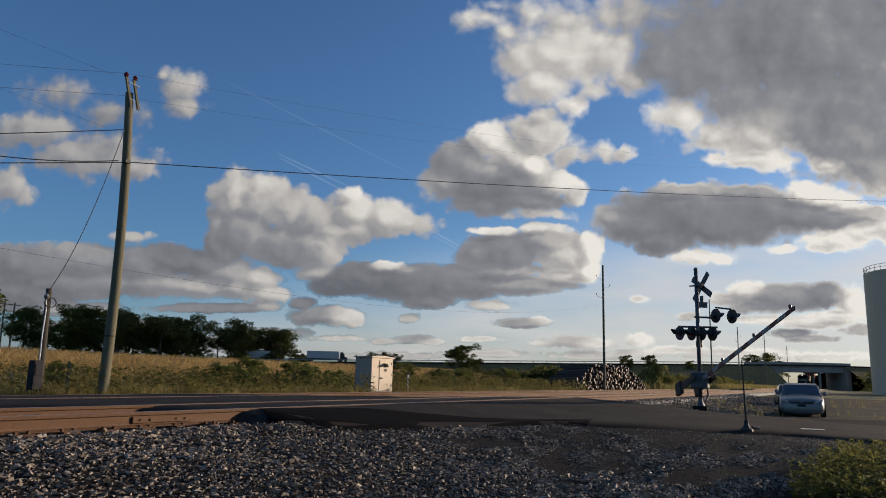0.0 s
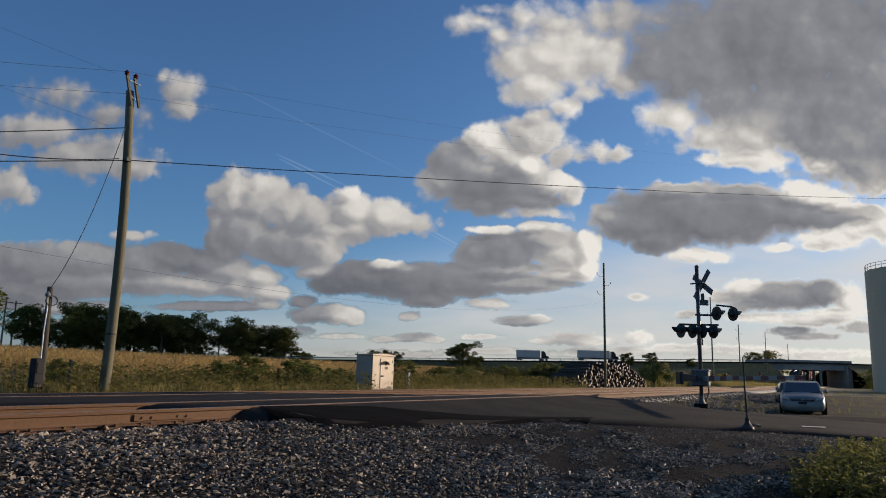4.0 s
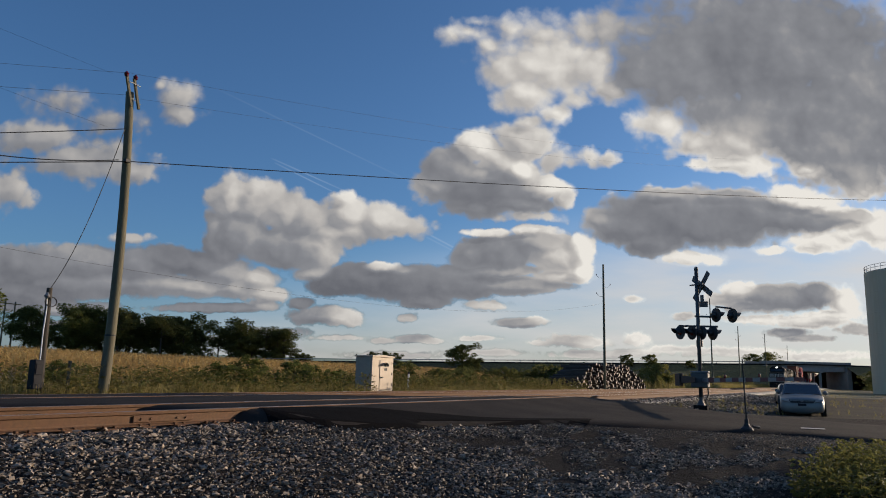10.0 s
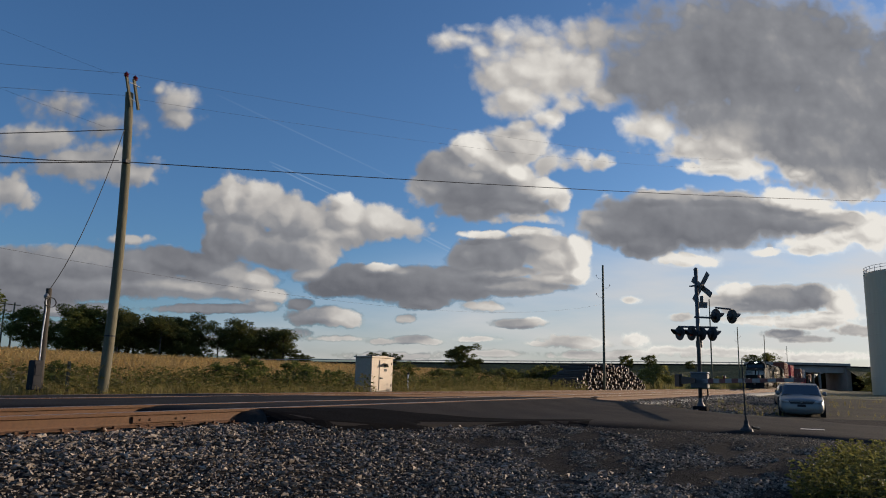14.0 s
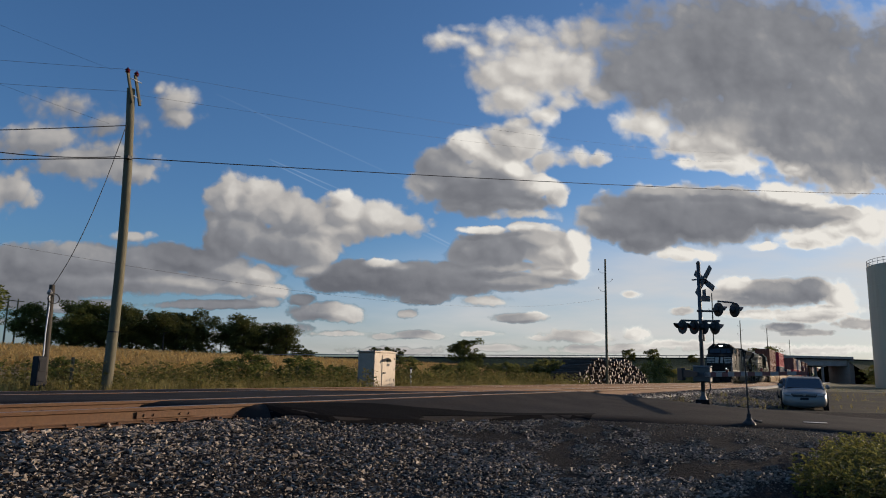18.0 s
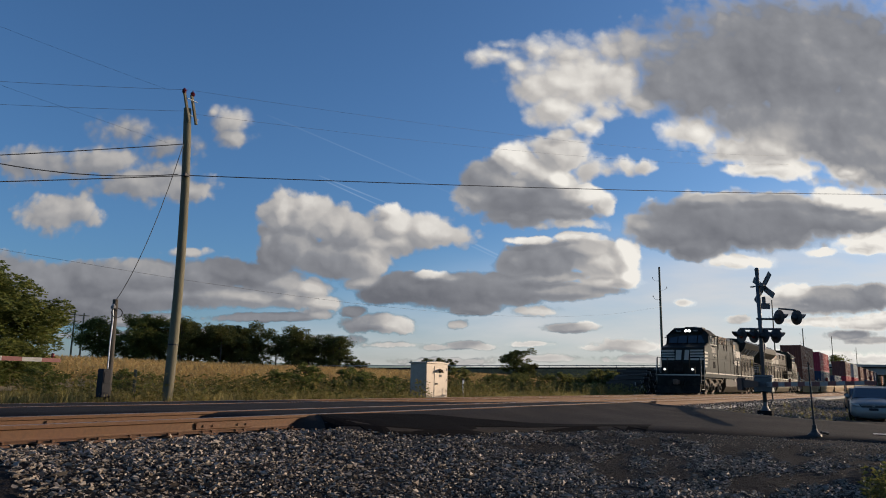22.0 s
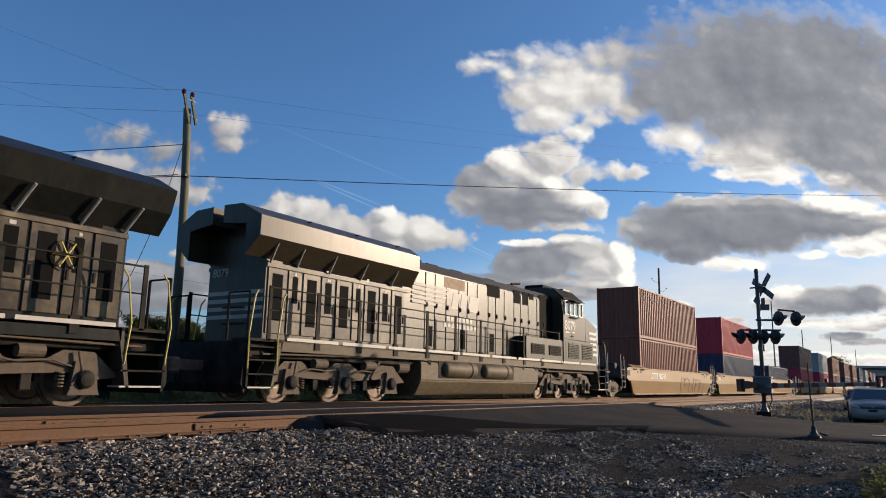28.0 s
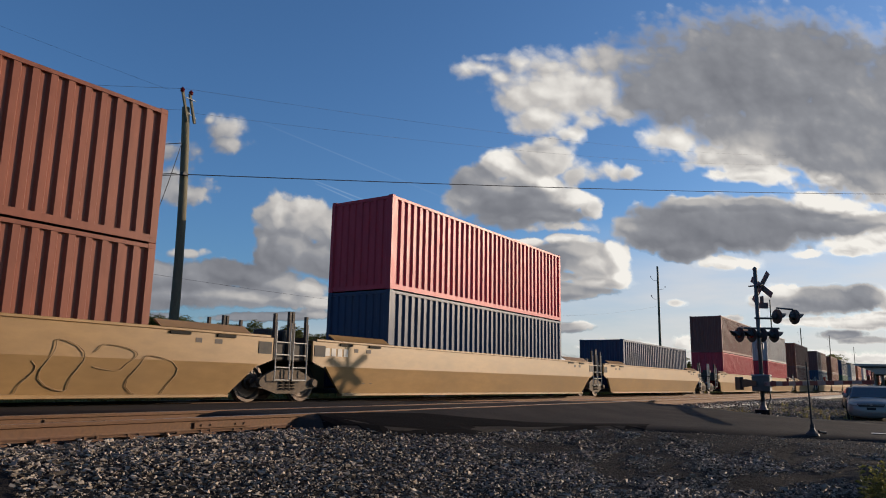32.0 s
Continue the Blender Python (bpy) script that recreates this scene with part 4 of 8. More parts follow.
def signal_mast():
    X, Y, Z0 = 26.1, 4.45, -0.2
    m = thing("crossing_signal", pose(X, Y, Z0), "grey crossing signal mast with crossbuck, flashers and gate", "crossing signal", "crossing signals")
    part("post", rod((0, 0, 0), (0, 0, 4.74), 0.066, 0.066, 16), MAST, m, smooth=True)
    part("post_cap", lathe([(0.075, 0), (0.075, 0.05), (0.03, 0.1)], 14, None, Matrix.Translation((0, 0, 4.72))), MAST, m)
    part("foundation", prism([(-0.24, -0.3), (0.24, -0.3), (0.21, 0.03), (-0.21, 0.03)], "y", -0.22, 0.22), BALLAST_BED, m)
    part("base_casting", lathe([(0.15, 0.02), (0.13, 0.06), (0.08, 0.18), (0.075, 0.3)], 14), MAST, m)
    # crossbuck on a short bracket, facing down the road
    t = -122
    cb = part("crossbuck_bracket", box(-0.05, -0.28, -0.02, 0.05, 0.28, 0.02), MAST, m)
    cb.matrix_basis = pose(0, 0, 4.18, 0, 0, t + 90)
    for a in (40, -40):
        bl = part("crossbuck_blade", box(-0.61, -0.014, -0.1, 0.61, 0.014, 0.1, 0.004), SIGN_BACK, m, "grey back of a crossbuck blade")
        bl.matrix_basis = pose(0.14, -0.14, 4.14, 0, 0, t + 168) @ pose(0, 0.016 if a > 0 else -0.016, 0, 0, a + 6, 0)
    tb = part("tracks_board", box(-0.3, -0.012, -0.1, 0.3, 0.012, 0.1, 0.004), SIGN_BACK, m, "grey back of a small board")
    tb.matrix_basis = pose(0.12, -0.14, 3.5, 0, -6, t + 168)
    tb2 = part("tracks_board", box(-0.09, -0.012, 0.0, 0.09, 0.012, 0.24, 0.004), SIGN_BACK, m)
    tb2.matrix_basis = pose(0.12, -0.14, 3.58, 0, 0, t + 168)
    # upper pair on an outrigger, lower double pair
    part("outrigger", bars([(-0.1, 0.08, 3.06), (0.3, -0.5, 3.06), (0.42, -0.72, 3.14)], 0.035, 8), MAST, m)
    part("lamp_bar", bars([(0.32, -0.54, 3.42), (0.45, -1.05, 3.36), (0.5, -1.1, 3.2)], 0.03, 8), MAST, m)
    for x, y, z, turn in ((0.34, -0.56, 3.13, 139), (0.46, -1.08, 3.11, 139)):
        flasher(m, x, y, z, turn)
    part("lamp_bar", bars([(-0.3, 0.6, 2.72), (0.3, -0.6, 2.72)], 0.035, 8), MAST, m)
    for k, (q, turn) in enumerate(((0.66, -41), (0.24, -41), (-0.12, 139), (-0.52, 139))):
        fx, fy = -0.42 * q, 0.86 * q
        flasher(m, fx, fy, 2.5, turn)
        part("drop_pipe", rod((fx, fy, 2.52), (fx, fy, 2.74), 0.025, 0.025, 8), MAST, m)
    part("junction_box", box(0.06, -0.1, 2.02, 0.24, 0.1, 2.25, 0.02), MAST, m)
    # gate mechanism with its counterweights
    g = part("gate_mechanism", box(-0.22, -0.28, 0.62, 0.22, 0.28, 1.12, 0.03), MAST, m, "grey gate mechanism box")
    part("gate_cover", box(-0.2, -0.3, 1.12, 0.2, 0.3, 1.18, 0.02), GALV, g)
    part("conduit", bars([(0.12, -0.1, 0.1), (0.3, -0.2, 0.4), (0.2, -0.2, 0.7)], 0.025), DARK_STEEL, m)
    arm = new("gate_arm")
    arm.parent = m
    gate_arm(arm, 6.7, 0, "red and white striped gate arm")
    for s in (-0.34, 0.34):
        part("counter_arm", prism([(0.5, -0.06), (0.5, 0.08), (-0.5, 0.16), (-1.35, 0.14), (-1.35, -0.1), (-0.5, -0.1)], "y", s - 0.02, s + 0.02), DARK_STEEL, arm)
        part("counterweight", box(-1.4, s - 0.07, -0.2, -0.9, s + 0.07, 0.24, 0.02), DARK_STEEL, arm)
    return m, arm


mast_thing, near_arm = signal_mast()


def far_gate():
    m = thing("crossing_signal", pose(2.9, 18.0, -0.25), "grey crossing gate beyond the tracks, its arm lowered", "crossing signal", "crossing signals")
    part("post", rod((0, 0, 0), (0, 0, 4.6), 0.066, 0.066, 14), MAST, m)
    part("foundation", box(-0.3, -0.3, -0.1, 0.3, 0.3, 0.15, 0.03), CONCRETE, m)
    part("gate_mechanism", box(-0.22, -0.28, 0.9, 0.22, 0.28, 1.4, 0.03), MAST, m)
    for k, q in enumerate((-0.4, 0.4)):
        flasher(m, q, -0.05, 2.6, 90)
    part("lamp_bar", bars([(-0.45, 0, 2.85), (0.45, 0, 2.85)], 0.03), MAST, m)
    arm = new("gate_arm")
    arm.parent = m
    arm.matrix_basis = pose(0, -0.3, 1.2, 0, 0.3, 0)
    gate_arm(arm, 6.42, 0, "red and white striped gate arm, lowered")
    return m


far_gate()


# ---- line-side things
def cabinet():
    c = thing("signal_cabinet", pose(27.2, 18.93, -0.22), "bare metal signal cabinet standing beside the far track", "signal cabinet")
    w, d, h = 1.78, 0.92, 1.62
    part("body", box(0, 0, 0.06, w, d, h, 0.02), CABINET, c)
    part("base", box(-0.05, -0.05, -0.1, w + 0.05, d + 0.05, 0.06, 0.01), CONCRETE, c)
    top = part("roof", prism([(-0.05, h), (w + 0.05, h), (w + 0.05, h + 0.05), (w * 0.5, h + 0.1), (-0.05, h + 0.05)], "y", -0.05, d + 0.05), CABINET, c)
    for x0 in (0.62,):
        door = part("door", box(x0, -0.025, 0.14, x0 + 0.98, -0.002, h - 0.12, 0.008), CABINET, c)
        hood = bmesh.new()
        for i in range(8):
            a0, a1 = math.pi * i / 8, math.pi * (i + 1) / 8
            vs = [hood.verts.new((x0 + 0.3 + 0.26 * math.cos(a), y, h - 0.42 + 0.17 * math.sin(a))) for a, y in ((a0, -0.026), (a1, -0.026), (a1, -0.16), (a0, -0.16))]
            hood.faces.new(vs)
        part("vent_hood", hood, CABINET, door)
        part("vent", box(x0 + 0.1, -0.032, h - 0.42, x0 + 0.5, -0.026, h - 0.3), GRILLE_BLACK, door)
        part("handle", box(x0 + 0.08, -0.09, 0.66, x0 + 0.22, -0.026, 0.72, 0.01), DARK_STEEL, door)
        part("label_plate", box(x0 + 0.35, -0.03, 1.0, x0 + 0.6, -0.026, 1.12), DARK_STEEL, door)
        for z in (0.3, 0.8, 1.3):
            part("hinge", rod((x0 + 0.985, -0.03, z), (x0 + 0.985, -0.03, z + 0.12), 0.016, 0.016, 8), DARK_STEEL, door)
    sd = part("side_door", box(-0.022, 0.08, 0.16, -0.002, d - 0.08, h - 0.1, 0.006), CABINET, c)
    part("handle", box(-0.08, 0.14, 0.6, -0.022, 0.2, 0.7, 0.01), DARK_STEEL, sd)
    for x, y in ((0.02, 0.02), (w - 0.02, 0.02), (w - 0.02, d - 0.02), (0.02, d - 0.02)):
        part("lifting_eye", lathe([(0.02, 0), (0.03, 0.03), (0.02, 0.08)], 8, None, Matrix.Translation((x, y, h + 0.04))), DARK_STEEL, c)


GRILLE_BLACK = surface("black_vent_mesh", (0.015, 0.015, 0.015), 0.7, grain=60, stain=4, vary=0.4, bump=0.3)
cabinet()


def marker_post(x, y, z, h, mat, label, cap=True):
    p = thing("marker_post", pose(x, y, z), label, "marker post", "marker posts")
    part("shaft", rod((0, 0, -0.1), (0, 0, h), 0.05, 0.045, 10), mat, p)
    if cap:
        part("cap", lathe([(0.055, 0), (0.06, 0.08), (0.02, 0.12)], 10, None, Matrix.Translation((0, 0, h - 0.06))), BLACK_PAINT, p)


marker_post(31.3, 19.5, -0.25, 0.98, WHITE_PAINT, "white plastic marker post with a dark cap")
marker_post(13.5, 18.7, -0.25, 0.7, POLE_WOOD, "short leaning wooden stake in the weeds", False)
marker_post(12.1, 18.3, -0.25, 1.0, POLE_WOOD, "short grey wooden stake in the weeds", False)
DARK_GREY = surface("grey_meter_box", (0.03, 0.03, 0.033), 0.7, spec=0.15, grain=20, stain=3, vary=0.15, bump=0.05)

# flexible road delineator in a heavy rubber foot
dl = thing("delineator", pose(15.9, 1.85, -0.34), "thin dark flexible road marker in a rubber foot", "road marker")
part("foot", lathe([(0.13, 0), (0.12, 0.04), (0.07, 0.08), (0.04, 0.14)], 12), DARK_STEEL, dl)
part("rod", rod((0, 0, 0.1), (-0.06, 0.02, 1.42), 0.02, 0.012, 8), DARK_STEEL, dl)
part("clamp", box(-0.03, -0.04, 0.12, 0.03, 0.04, 0.22, 0.01), DARK_STEEL, dl)
part("chain_link", bars([(0.1, -0.1, 0.08), (0.24, -0.2, 0.05), (0.36, -0.18, 0.06)], 0.025), DARK_STEEL, dl)


def catenary(a, b, sag, r, label, n=24):
    """A hanging cable between two points."""
    a, b = Vector(a), Vector(b)
    cu = bpy.data.curves.new("cable", "CURVE")
    cu.dimensions, cu.bevel_depth, cu.bevel_resolution = "3D", r, 1
    sp = cu.splines.new("POLY")
    sp.points.add(n)
    for i in range(n + 1):
        t = i / n
        p = a.lerp(b, t) - Vector((0, 0, sag * 4 * t * (1 - t)))
        sp.points[i].co = (p.x, p.y, p.z, 1)
    ob = new("cable", cu)
    me = bpy.data.meshes.new_from_object(ob)
    bpy.data.objects.remove(ob)
    me.materials.append(WIRE)
    return tagged(new("cable", me), label, "cable", "overhead cables")


def wood_pole(x, y, z0, x1, y1, z1, r0, r1, label, bow=0.0):
    p = thing("utility_pole", pose(x, y, z0), label, "utility pole", "utility poles along the track")
    n = 8
    bm = bmesh.new()
    rng = random.Random(int(x * 10))
    rings = []
    for i in range(n + 1):
        t = i / n
        c = Vector((0, 0, -0.4)).lerp(Vector((x1 - x, y1 - y, z1 - z0)), t)
        c.x += bow * 4 * t * (1 - t)
        rr = r0 + (r1 - r0) * t
        rings.append([bm.verts.new((c.x + rr * math.cos(k * math.pi / 6), c.y + rr * math.sin(k * math.pi / 6), c.z)) for k in range(12)])
    for a, b in zip(rings, rings[1:]):
        for k in range(12):
            bm.faces.new((a[k], a[(k + 1) % 12], b[(k + 1) % 12], b[k]))
    bm.faces.new(rings[-1])
    part("shaft", bm, POLE_WOOD, p, smooth=True)
    return p


pole = wood_pole(12.75, 17.74, -0.25, 12.62, 17.74, 8.5, 0.15, 0.11, "tall grey wooden utility pole beside the far track", 0.15)
for dx, x2, z2 in ((-0.1, -0.26, 9.25), (0.1, 0.04, 9.25)):
    b = part("ridge_arm", box(-0.04, -0.03, -0.45, 0.04, 0.03, 0.45, 0.008), POLE_WOOD, pole, "slanting wooden ridge arm")
    b.matrix_basis = pose(-0.13 + (x2 + dx) / 2 + 0.04, -0.15, 8.72, 0, -16, 0)
    ins = part("insulator", lathe([(0.03, 0), (0.07, 0.03), (0.05, 0.06), (0.075, 0.09), (0.04, 0.13), (0.02, 0.16)], 12, None, Matrix.Translation((-0.13 + x2 - 0.02, -0.16, z2 - 0.14))), DARK_LENS, pole, "brown porcelain insulator")
part("brace_bar", bars([(-0.3, -0.2, 8.98), (0.05, -0.2, 8.96)], 0.015), GALV, pole)
part("bolt", rod((0.16, -0.15, 8.45), (-0.2, -0.15, 8.55), 0.012, 0.012, 6), GALV, pole)
part("cable_clamp", box(-0.18, -0.22, 6.62, -0.02, -0.08, 6.72, 0.01), DARK_STEEL, pole)
part("ground_band", rod((0.07, 0, 1.7), (0.07, 0, 1.74), 0.146, 0.146, 12), DARK_STEEL, pole)

SHAFT_DARK = surface("blackened_pole_wood", (0.05, 0.042, 0.03), 0.85, grain=10, stain=1.2, vary=0.3, stretch=(6, 6, 0.5), bump=0.5)
small = wood_pole(11.31, 18.23, -0.25, 11.24, 18.23, 2.62, 0.085, 0.07, "short dark wooden service pole with a white conduit")
small.children[0].data.materials[0] = SHAFT_DARK
part("conduit", bars([(-0.13, -0.06, 1.0), (-0.14, -0.06, 1.7), (-0.12, -0.06, 2.3), (-0.15, -0.06, 2.62)], 0.016, 8), WHITE_PAINT, small, "white plastic conduit")
part("weatherhead", lathe([(0.05, 0), (0.07, 0.06), (0.02, 0.14)], 10, None, Matrix.Translation((-0.15, -0.06, 2.6))), GALV, small)
mb = part("meter_box", box(-0.31, -0.16, 0.25, -0.06, 0.1, 1.0, 0.02), DARK_GREY, small, "grey metal meter box")
part("meter_cover", box(-0.27, -0.175, 0.62, -0.1, -0.16, 0.9, 0.006), DARK_GREY, mb)
bm = bmesh.new()
for k in range(2):
    pts = [(-0.07 + 0.16 * math.cos(a * math.pi / 6), -0.12 - 0.02 * k, 2.5 + 0.13 * math.sin(a * math.pi / 6)) for a in range(13)]
    bars(pts, 0.01, 5, bm)
part("cable_coil", bm, WIRE, small)

far_poles = []
for x, h in ((64.3, 11.2), (124.0, 14.4), (158.0, 12.3), (213.0, 14.2), (296.0, 15.2)):
    p = wood_pole(x, 19.2, -0.2, x, 19.2, h, 0.13, 0.085, "distant wooden utility pole beside the railway")
    for z, s in ((h - 0.15, 0), (h - 1.3, -1), (h - 2.1, 1), (h - 3.0, -1)):
        if s:
            part("side_bracket", bars([(0, 0, z + 0.2), (s * 0.35, -0.3 * s, z + 0.2), (s * 0.62, -0.45 * s, z + 0.42)], 0.014), GALV, p)
            part("insulator", lathe([(0.03, 0), (0.045, 0.06), (0.02, 0.14)], 8, None, Matrix.Translation((s * 0.62, -0.45 * s, z + 0.42))), DARK_LENS, p)
    far_poles.append(p)
for q, label in ((146.0, "far bare pole standing on the skyline"), (149.5, "far bare pole standing on the skyline")):
    p = wood_pole(q, 262.0, 3.5, q, 262.0, 23.5, 0.35, 0.25, label)
    part("cross_arm", box(-2.2, -0.15, 19.0, 2.2, 0.15, 19.3), POLE_WOOD, p)

catenary((12.43, 17.58, 9.0), (58.6, 7.2, 18.2), 0.5, 0.003, "thin overhead line wire")
catenary((12.8, 17.58, 8.35), (58.6, 7.2, 17.5), 0.5, 0.003, "thin overhead line wire")
catenary((12.43, 17.58, 9.0), (-2.0, 21.5, 5.7), 0.15, 0.004, "thin overhead line wire")
catenary((12.5, 17.58, 8.35), (-2.0, 21.6, 5.25), 0.15, 0.004, "thin overhead line wire")
catenary((12.75, 17.6, 6.43), (78, -15.2, 17.0), 0.45, 0.014, "black telephone cable sagging across the road")
catenary((12.75, 17.6, 6.43), (-4.0, 22.8, 2.6), 0.1, 0.014, "black telephone cable running beyond the pole")
catenary((12.4, 17.6, 6.38), (8.0, 19.1, 5.8), 0.18, 0.014, "slack lashing loop under the cable")
catenary((12.55, 17.62, 7.35), (0.0, 22.0, 3.85), 0.12, 0.013, "black service cable beside the pole")
catenary((12.5, 17.62, 7.33), (11.24, 18.2, 2.6), 0.5, 0.011, "service drop hanging down to the short pole")
catenary((12.15, 17.9, 7.32), (6.7, 21.9, 9.0), 0.03, 0.0025, "thin overhead line wire")
catenary((12.14, 17.9, 8.92), (6.2, 21.9, 10.67), 0.03, 0.0025, "thin overhead line wire")
catenary((4.6, 19.6, 3.85), (64.3, 19.2, 7.6), 1.5, 0.004, "slack black cable running along the track")


# ---- heap of old ties beyond the tracks
def tie_heap():
    rng = random.Random(8)
    t = thing("tie_heap", pose(57.2, 21, -0.25), "heap of old dark wooden ties with pale cut ends", "wood heap")
    pale = surface("pale_cut_wood", (0.5, 0.42, 0.34), 0.9, grain=14, stain=6, vary=0.3, per_object=0.45, bump=0.3)
    ms = [mesh_of("old_tie", box(-0.115, -1.3, -0.09, 0.115, 1.3, 0.09, 0.012), TIE) for _ in range(1)]
    ends = mesh_of("cut_end", box(-0.105, -0.012, -0.08, 0.105, 0.0, 0.08), pale)
    for row in range(11):
        n = 60 - row * 3
        for i in range(n):
            if rng.random() < 0.12 + 0.035 * row * (0.4 + abs(i / n - 0.45)):
                continue
            o = new("old_tie", ms[0])
            o.parent = t
            x = row * 0.55 + i * 0.42 + rng.uniform(-0.12, 0.12)
            o.matrix_basis = pose(x, rng.uniform(-0.35, 0.35), 0.12 + row * 0.215 + rng.uniform(-0.07, 0.07), rng.uniform(-7, 7), rng.choice((0, 90)) + rng.uniform(-22, 22), rng.uniform(-9, 9))
            e = new("cut_end", ends)
            e.parent = o
            e.location = (0, -1.302, 0)
    return t


tie_heap()

# painted bar on the road
part_bar = new("road_marking", raw_mesh("road_marking", [(17.72, 0.5, -0.334), (18.0, 0.53, -0.334), (17.86, 0.98, -0.33), (17.58, 0.95, -0.33)], [(0, 1, 2, 3)], ROAD_PAINT))
tagged(part_bar, "worn white stop bar at the road's edge", "road marking", kind="structure")


# ---- parked cars
CAR_PAINT = surface("silver_car_paint", (0.2, 0.2, 0.19), 0.32, metal=0.3, grain=60, stain=1.5, vary=0.06, dirt_amount=0.25, bump=0.0)
CAR_DARK = surface("black_car_paint", (0.02, 0.02, 0.022), 0.3, grain=60, stain=1.5, vary=0.1, bump=0.0)
TYRE = surface("tyre_rubber", (0.02, 0.02, 0.02), 0.85, grain=30, stain=4, vary=0.3, bump=0.2)
LAMP_GLASS = glass_mat("clear_lamp_glass", (0.5, 0.5, 0.5), 0.1)


def parked_car(x, y, z, turn, mat, tall, label):
    """A saloon: body lofted from cross-sections along its length; the front looks along local -x."""
    c = thing("car", pose(x, y, z, 0, 0, turn), label, "car", "parked cars")
    c.scale = (0.92, 0.86, 0.84)
    k = 1.18 if tall else 1.0
    sec = [(-2.2, 0.62, 0.24, 0.6), (-2.12, 0.78, 0.2, 0.72), (-1.7, 0.86, 0.2, 0.84), (-0.95, 0.88, 0.2, 0.96), (0.0, 0.89, 0.2, 0.98), (1.2, 0.88, 0.2, 1.0), (1.9, 0.84, 0.22, 1.02), (2.2, 0.74, 0.28, 0.9), (2.28, 0.6, 0.4, 0.7)]
    bm = bmesh.new()
    rings = []
    for px, hw, lo, hi in sec:
        hi = hi * (1 + (k - 1) * 0.6)
        ring = [(-hw * 0.9, lo), (-hw, lo + 0.14), (-hw * 1.0, hi * 0.66), (-hw * 0.95, hi * 0.88), (-hw * 0.78, hi * 0.98), (0, hi * 1.03)]
        ring = ring + [(-u, v) for u, v in reversed(ring[:-1])]
        rings.append([bm.verts.new((px, u, v)) for u, v in ring])
    for a, b in zip(rings, rings[1:]):
        for i in range(len(a)):
            j = (i + 1) % len(a)
            bm.faces.new((a[i], a[j], b[j], b[i]))
    bm.faces.new(rings[0])
    bm.faces.new(list(reversed(rings[-1])))
    bmesh.ops.recalc_face_normals(bm, faces=bm.faces)
    bmesh.ops.subdivide_edges(bm, edges=bm.edges[:], cuts=1, smooth=0.25, use_grid_fill=True)
    body = part("body", bm, mat, c, smooth=True)
    h = 1.46 * k
    cb = bmesh.new()
    rings = []
    base = 0.93 * (1 + (k - 1) * 0.6)
    for px, hw, z0 in ((-1.05, 0.76, base), (-0.35, 0.66, h - 0.08), (0.1, 0.62, h), (0.9, 0.62, h - 0.02), (1.25, 0.66, h - 0.1), (1.95, 0.7, base + 0.04)):
        rings.append([cb.verts.new((px, u, v)) for u, v in ((-0.8, base - 0.05), (-hw, z0), (hw, z0), (0.8, base - 0.05))])
    for a, b in zip(rings, rings[1:]):
        for i in range(4):
            j = (i + 1) % 4
            cb.faces.new((a[i], a[j], b[j], b[i]))
    cb.faces.new(rings[0])
    cb.faces.new(list(reversed(rings[-1])))
    bmesh.ops.recalc_face_normals(cb, faces=cb.faces)
    part("roof", cb, mat, c)
    ws = raw_mesh("windscreen", [(-1.06, -0.7, base + 0.02), (-1.06, 0.7, base + 0.02), (-0.4, 0.6, h - 0.1), (-0.4, -0.6, h - 0.1)], [(0, 1, 2, 3)], GLASS)
    o = new("windscreen", ws)
    o.parent, o.location = c, (-0.03, 0, 0.02)
    for s in (-1, 1):
        wv = [(-0.9, s * 0.79, base + 0.03), (0.1, s * 0.79, base + 0.03), (0.1, s * 0.665, h - 0.09), (-0.3, s * 0.69, h - 0.13)]
        wv2 = [(0.16, s * 0.79, base + 0.03), (1.5, s * 0.79, base + 0.05), (1.15, s * 0.69, h - 0.14), (0.16, s * 0.665, h - 0.09)]
        for v in (wv, wv2):
            o = new("side_window", raw_mesh("side_window", v, [(0, 1, 2, 3)], GLASS))
            o.parent, o.location = c, (0, s * 0.012, 0)
        mir = lathe([(0.02, -0.1), (0.09, -0.06), (0.1, 0.03), (0.04, 0.1)], 10, None, Matrix.Translation((-0.72, s * 0.92, base + 0.08)))
        part("mirror", mir, mat, c, smooth=True)
        part("headlight", prism([(s * 0.42, 0.62 * k), (s * 0.78, 0.68 * k), (s * 0.8, 0.76 * k), (s * 0.5, 0.72 * k)], "x", -2.19, -1.95), LAMP_GLASS, c, "clear headlight glass")
        for ax in (-1.42, 1.35):
            wh = lathe([(0.2, -0.1), (0.31, -0.1), (0.325, -0.06), (0.325, 0.06), (0.31, 0.1), (0.2, 0.1)], 22, None, Matrix.Translation((ax, s * 0.8, 0.325)) @ Matrix.Rotation(radians(90), 4, "X"))
            w = part("wheel", wh, TYRE, c, "black tyre")
            part("rim", lathe([(0.2, -0.06), (0.19, 0.0), (0.06, 0.03), (0.05, 0.05)], 14, None, Matrix.Translation((ax, s * 0.84, 0.325)) @ Matrix.Rotation(radians(-90 * s), 4, "X")), SILVER_RIM, w)
            part("wheel_arch", rod((ax, s * 0.7, 0.34), (ax, s * 0.885, 0.34), 0.37, 0.37, 20), TYRE, c)
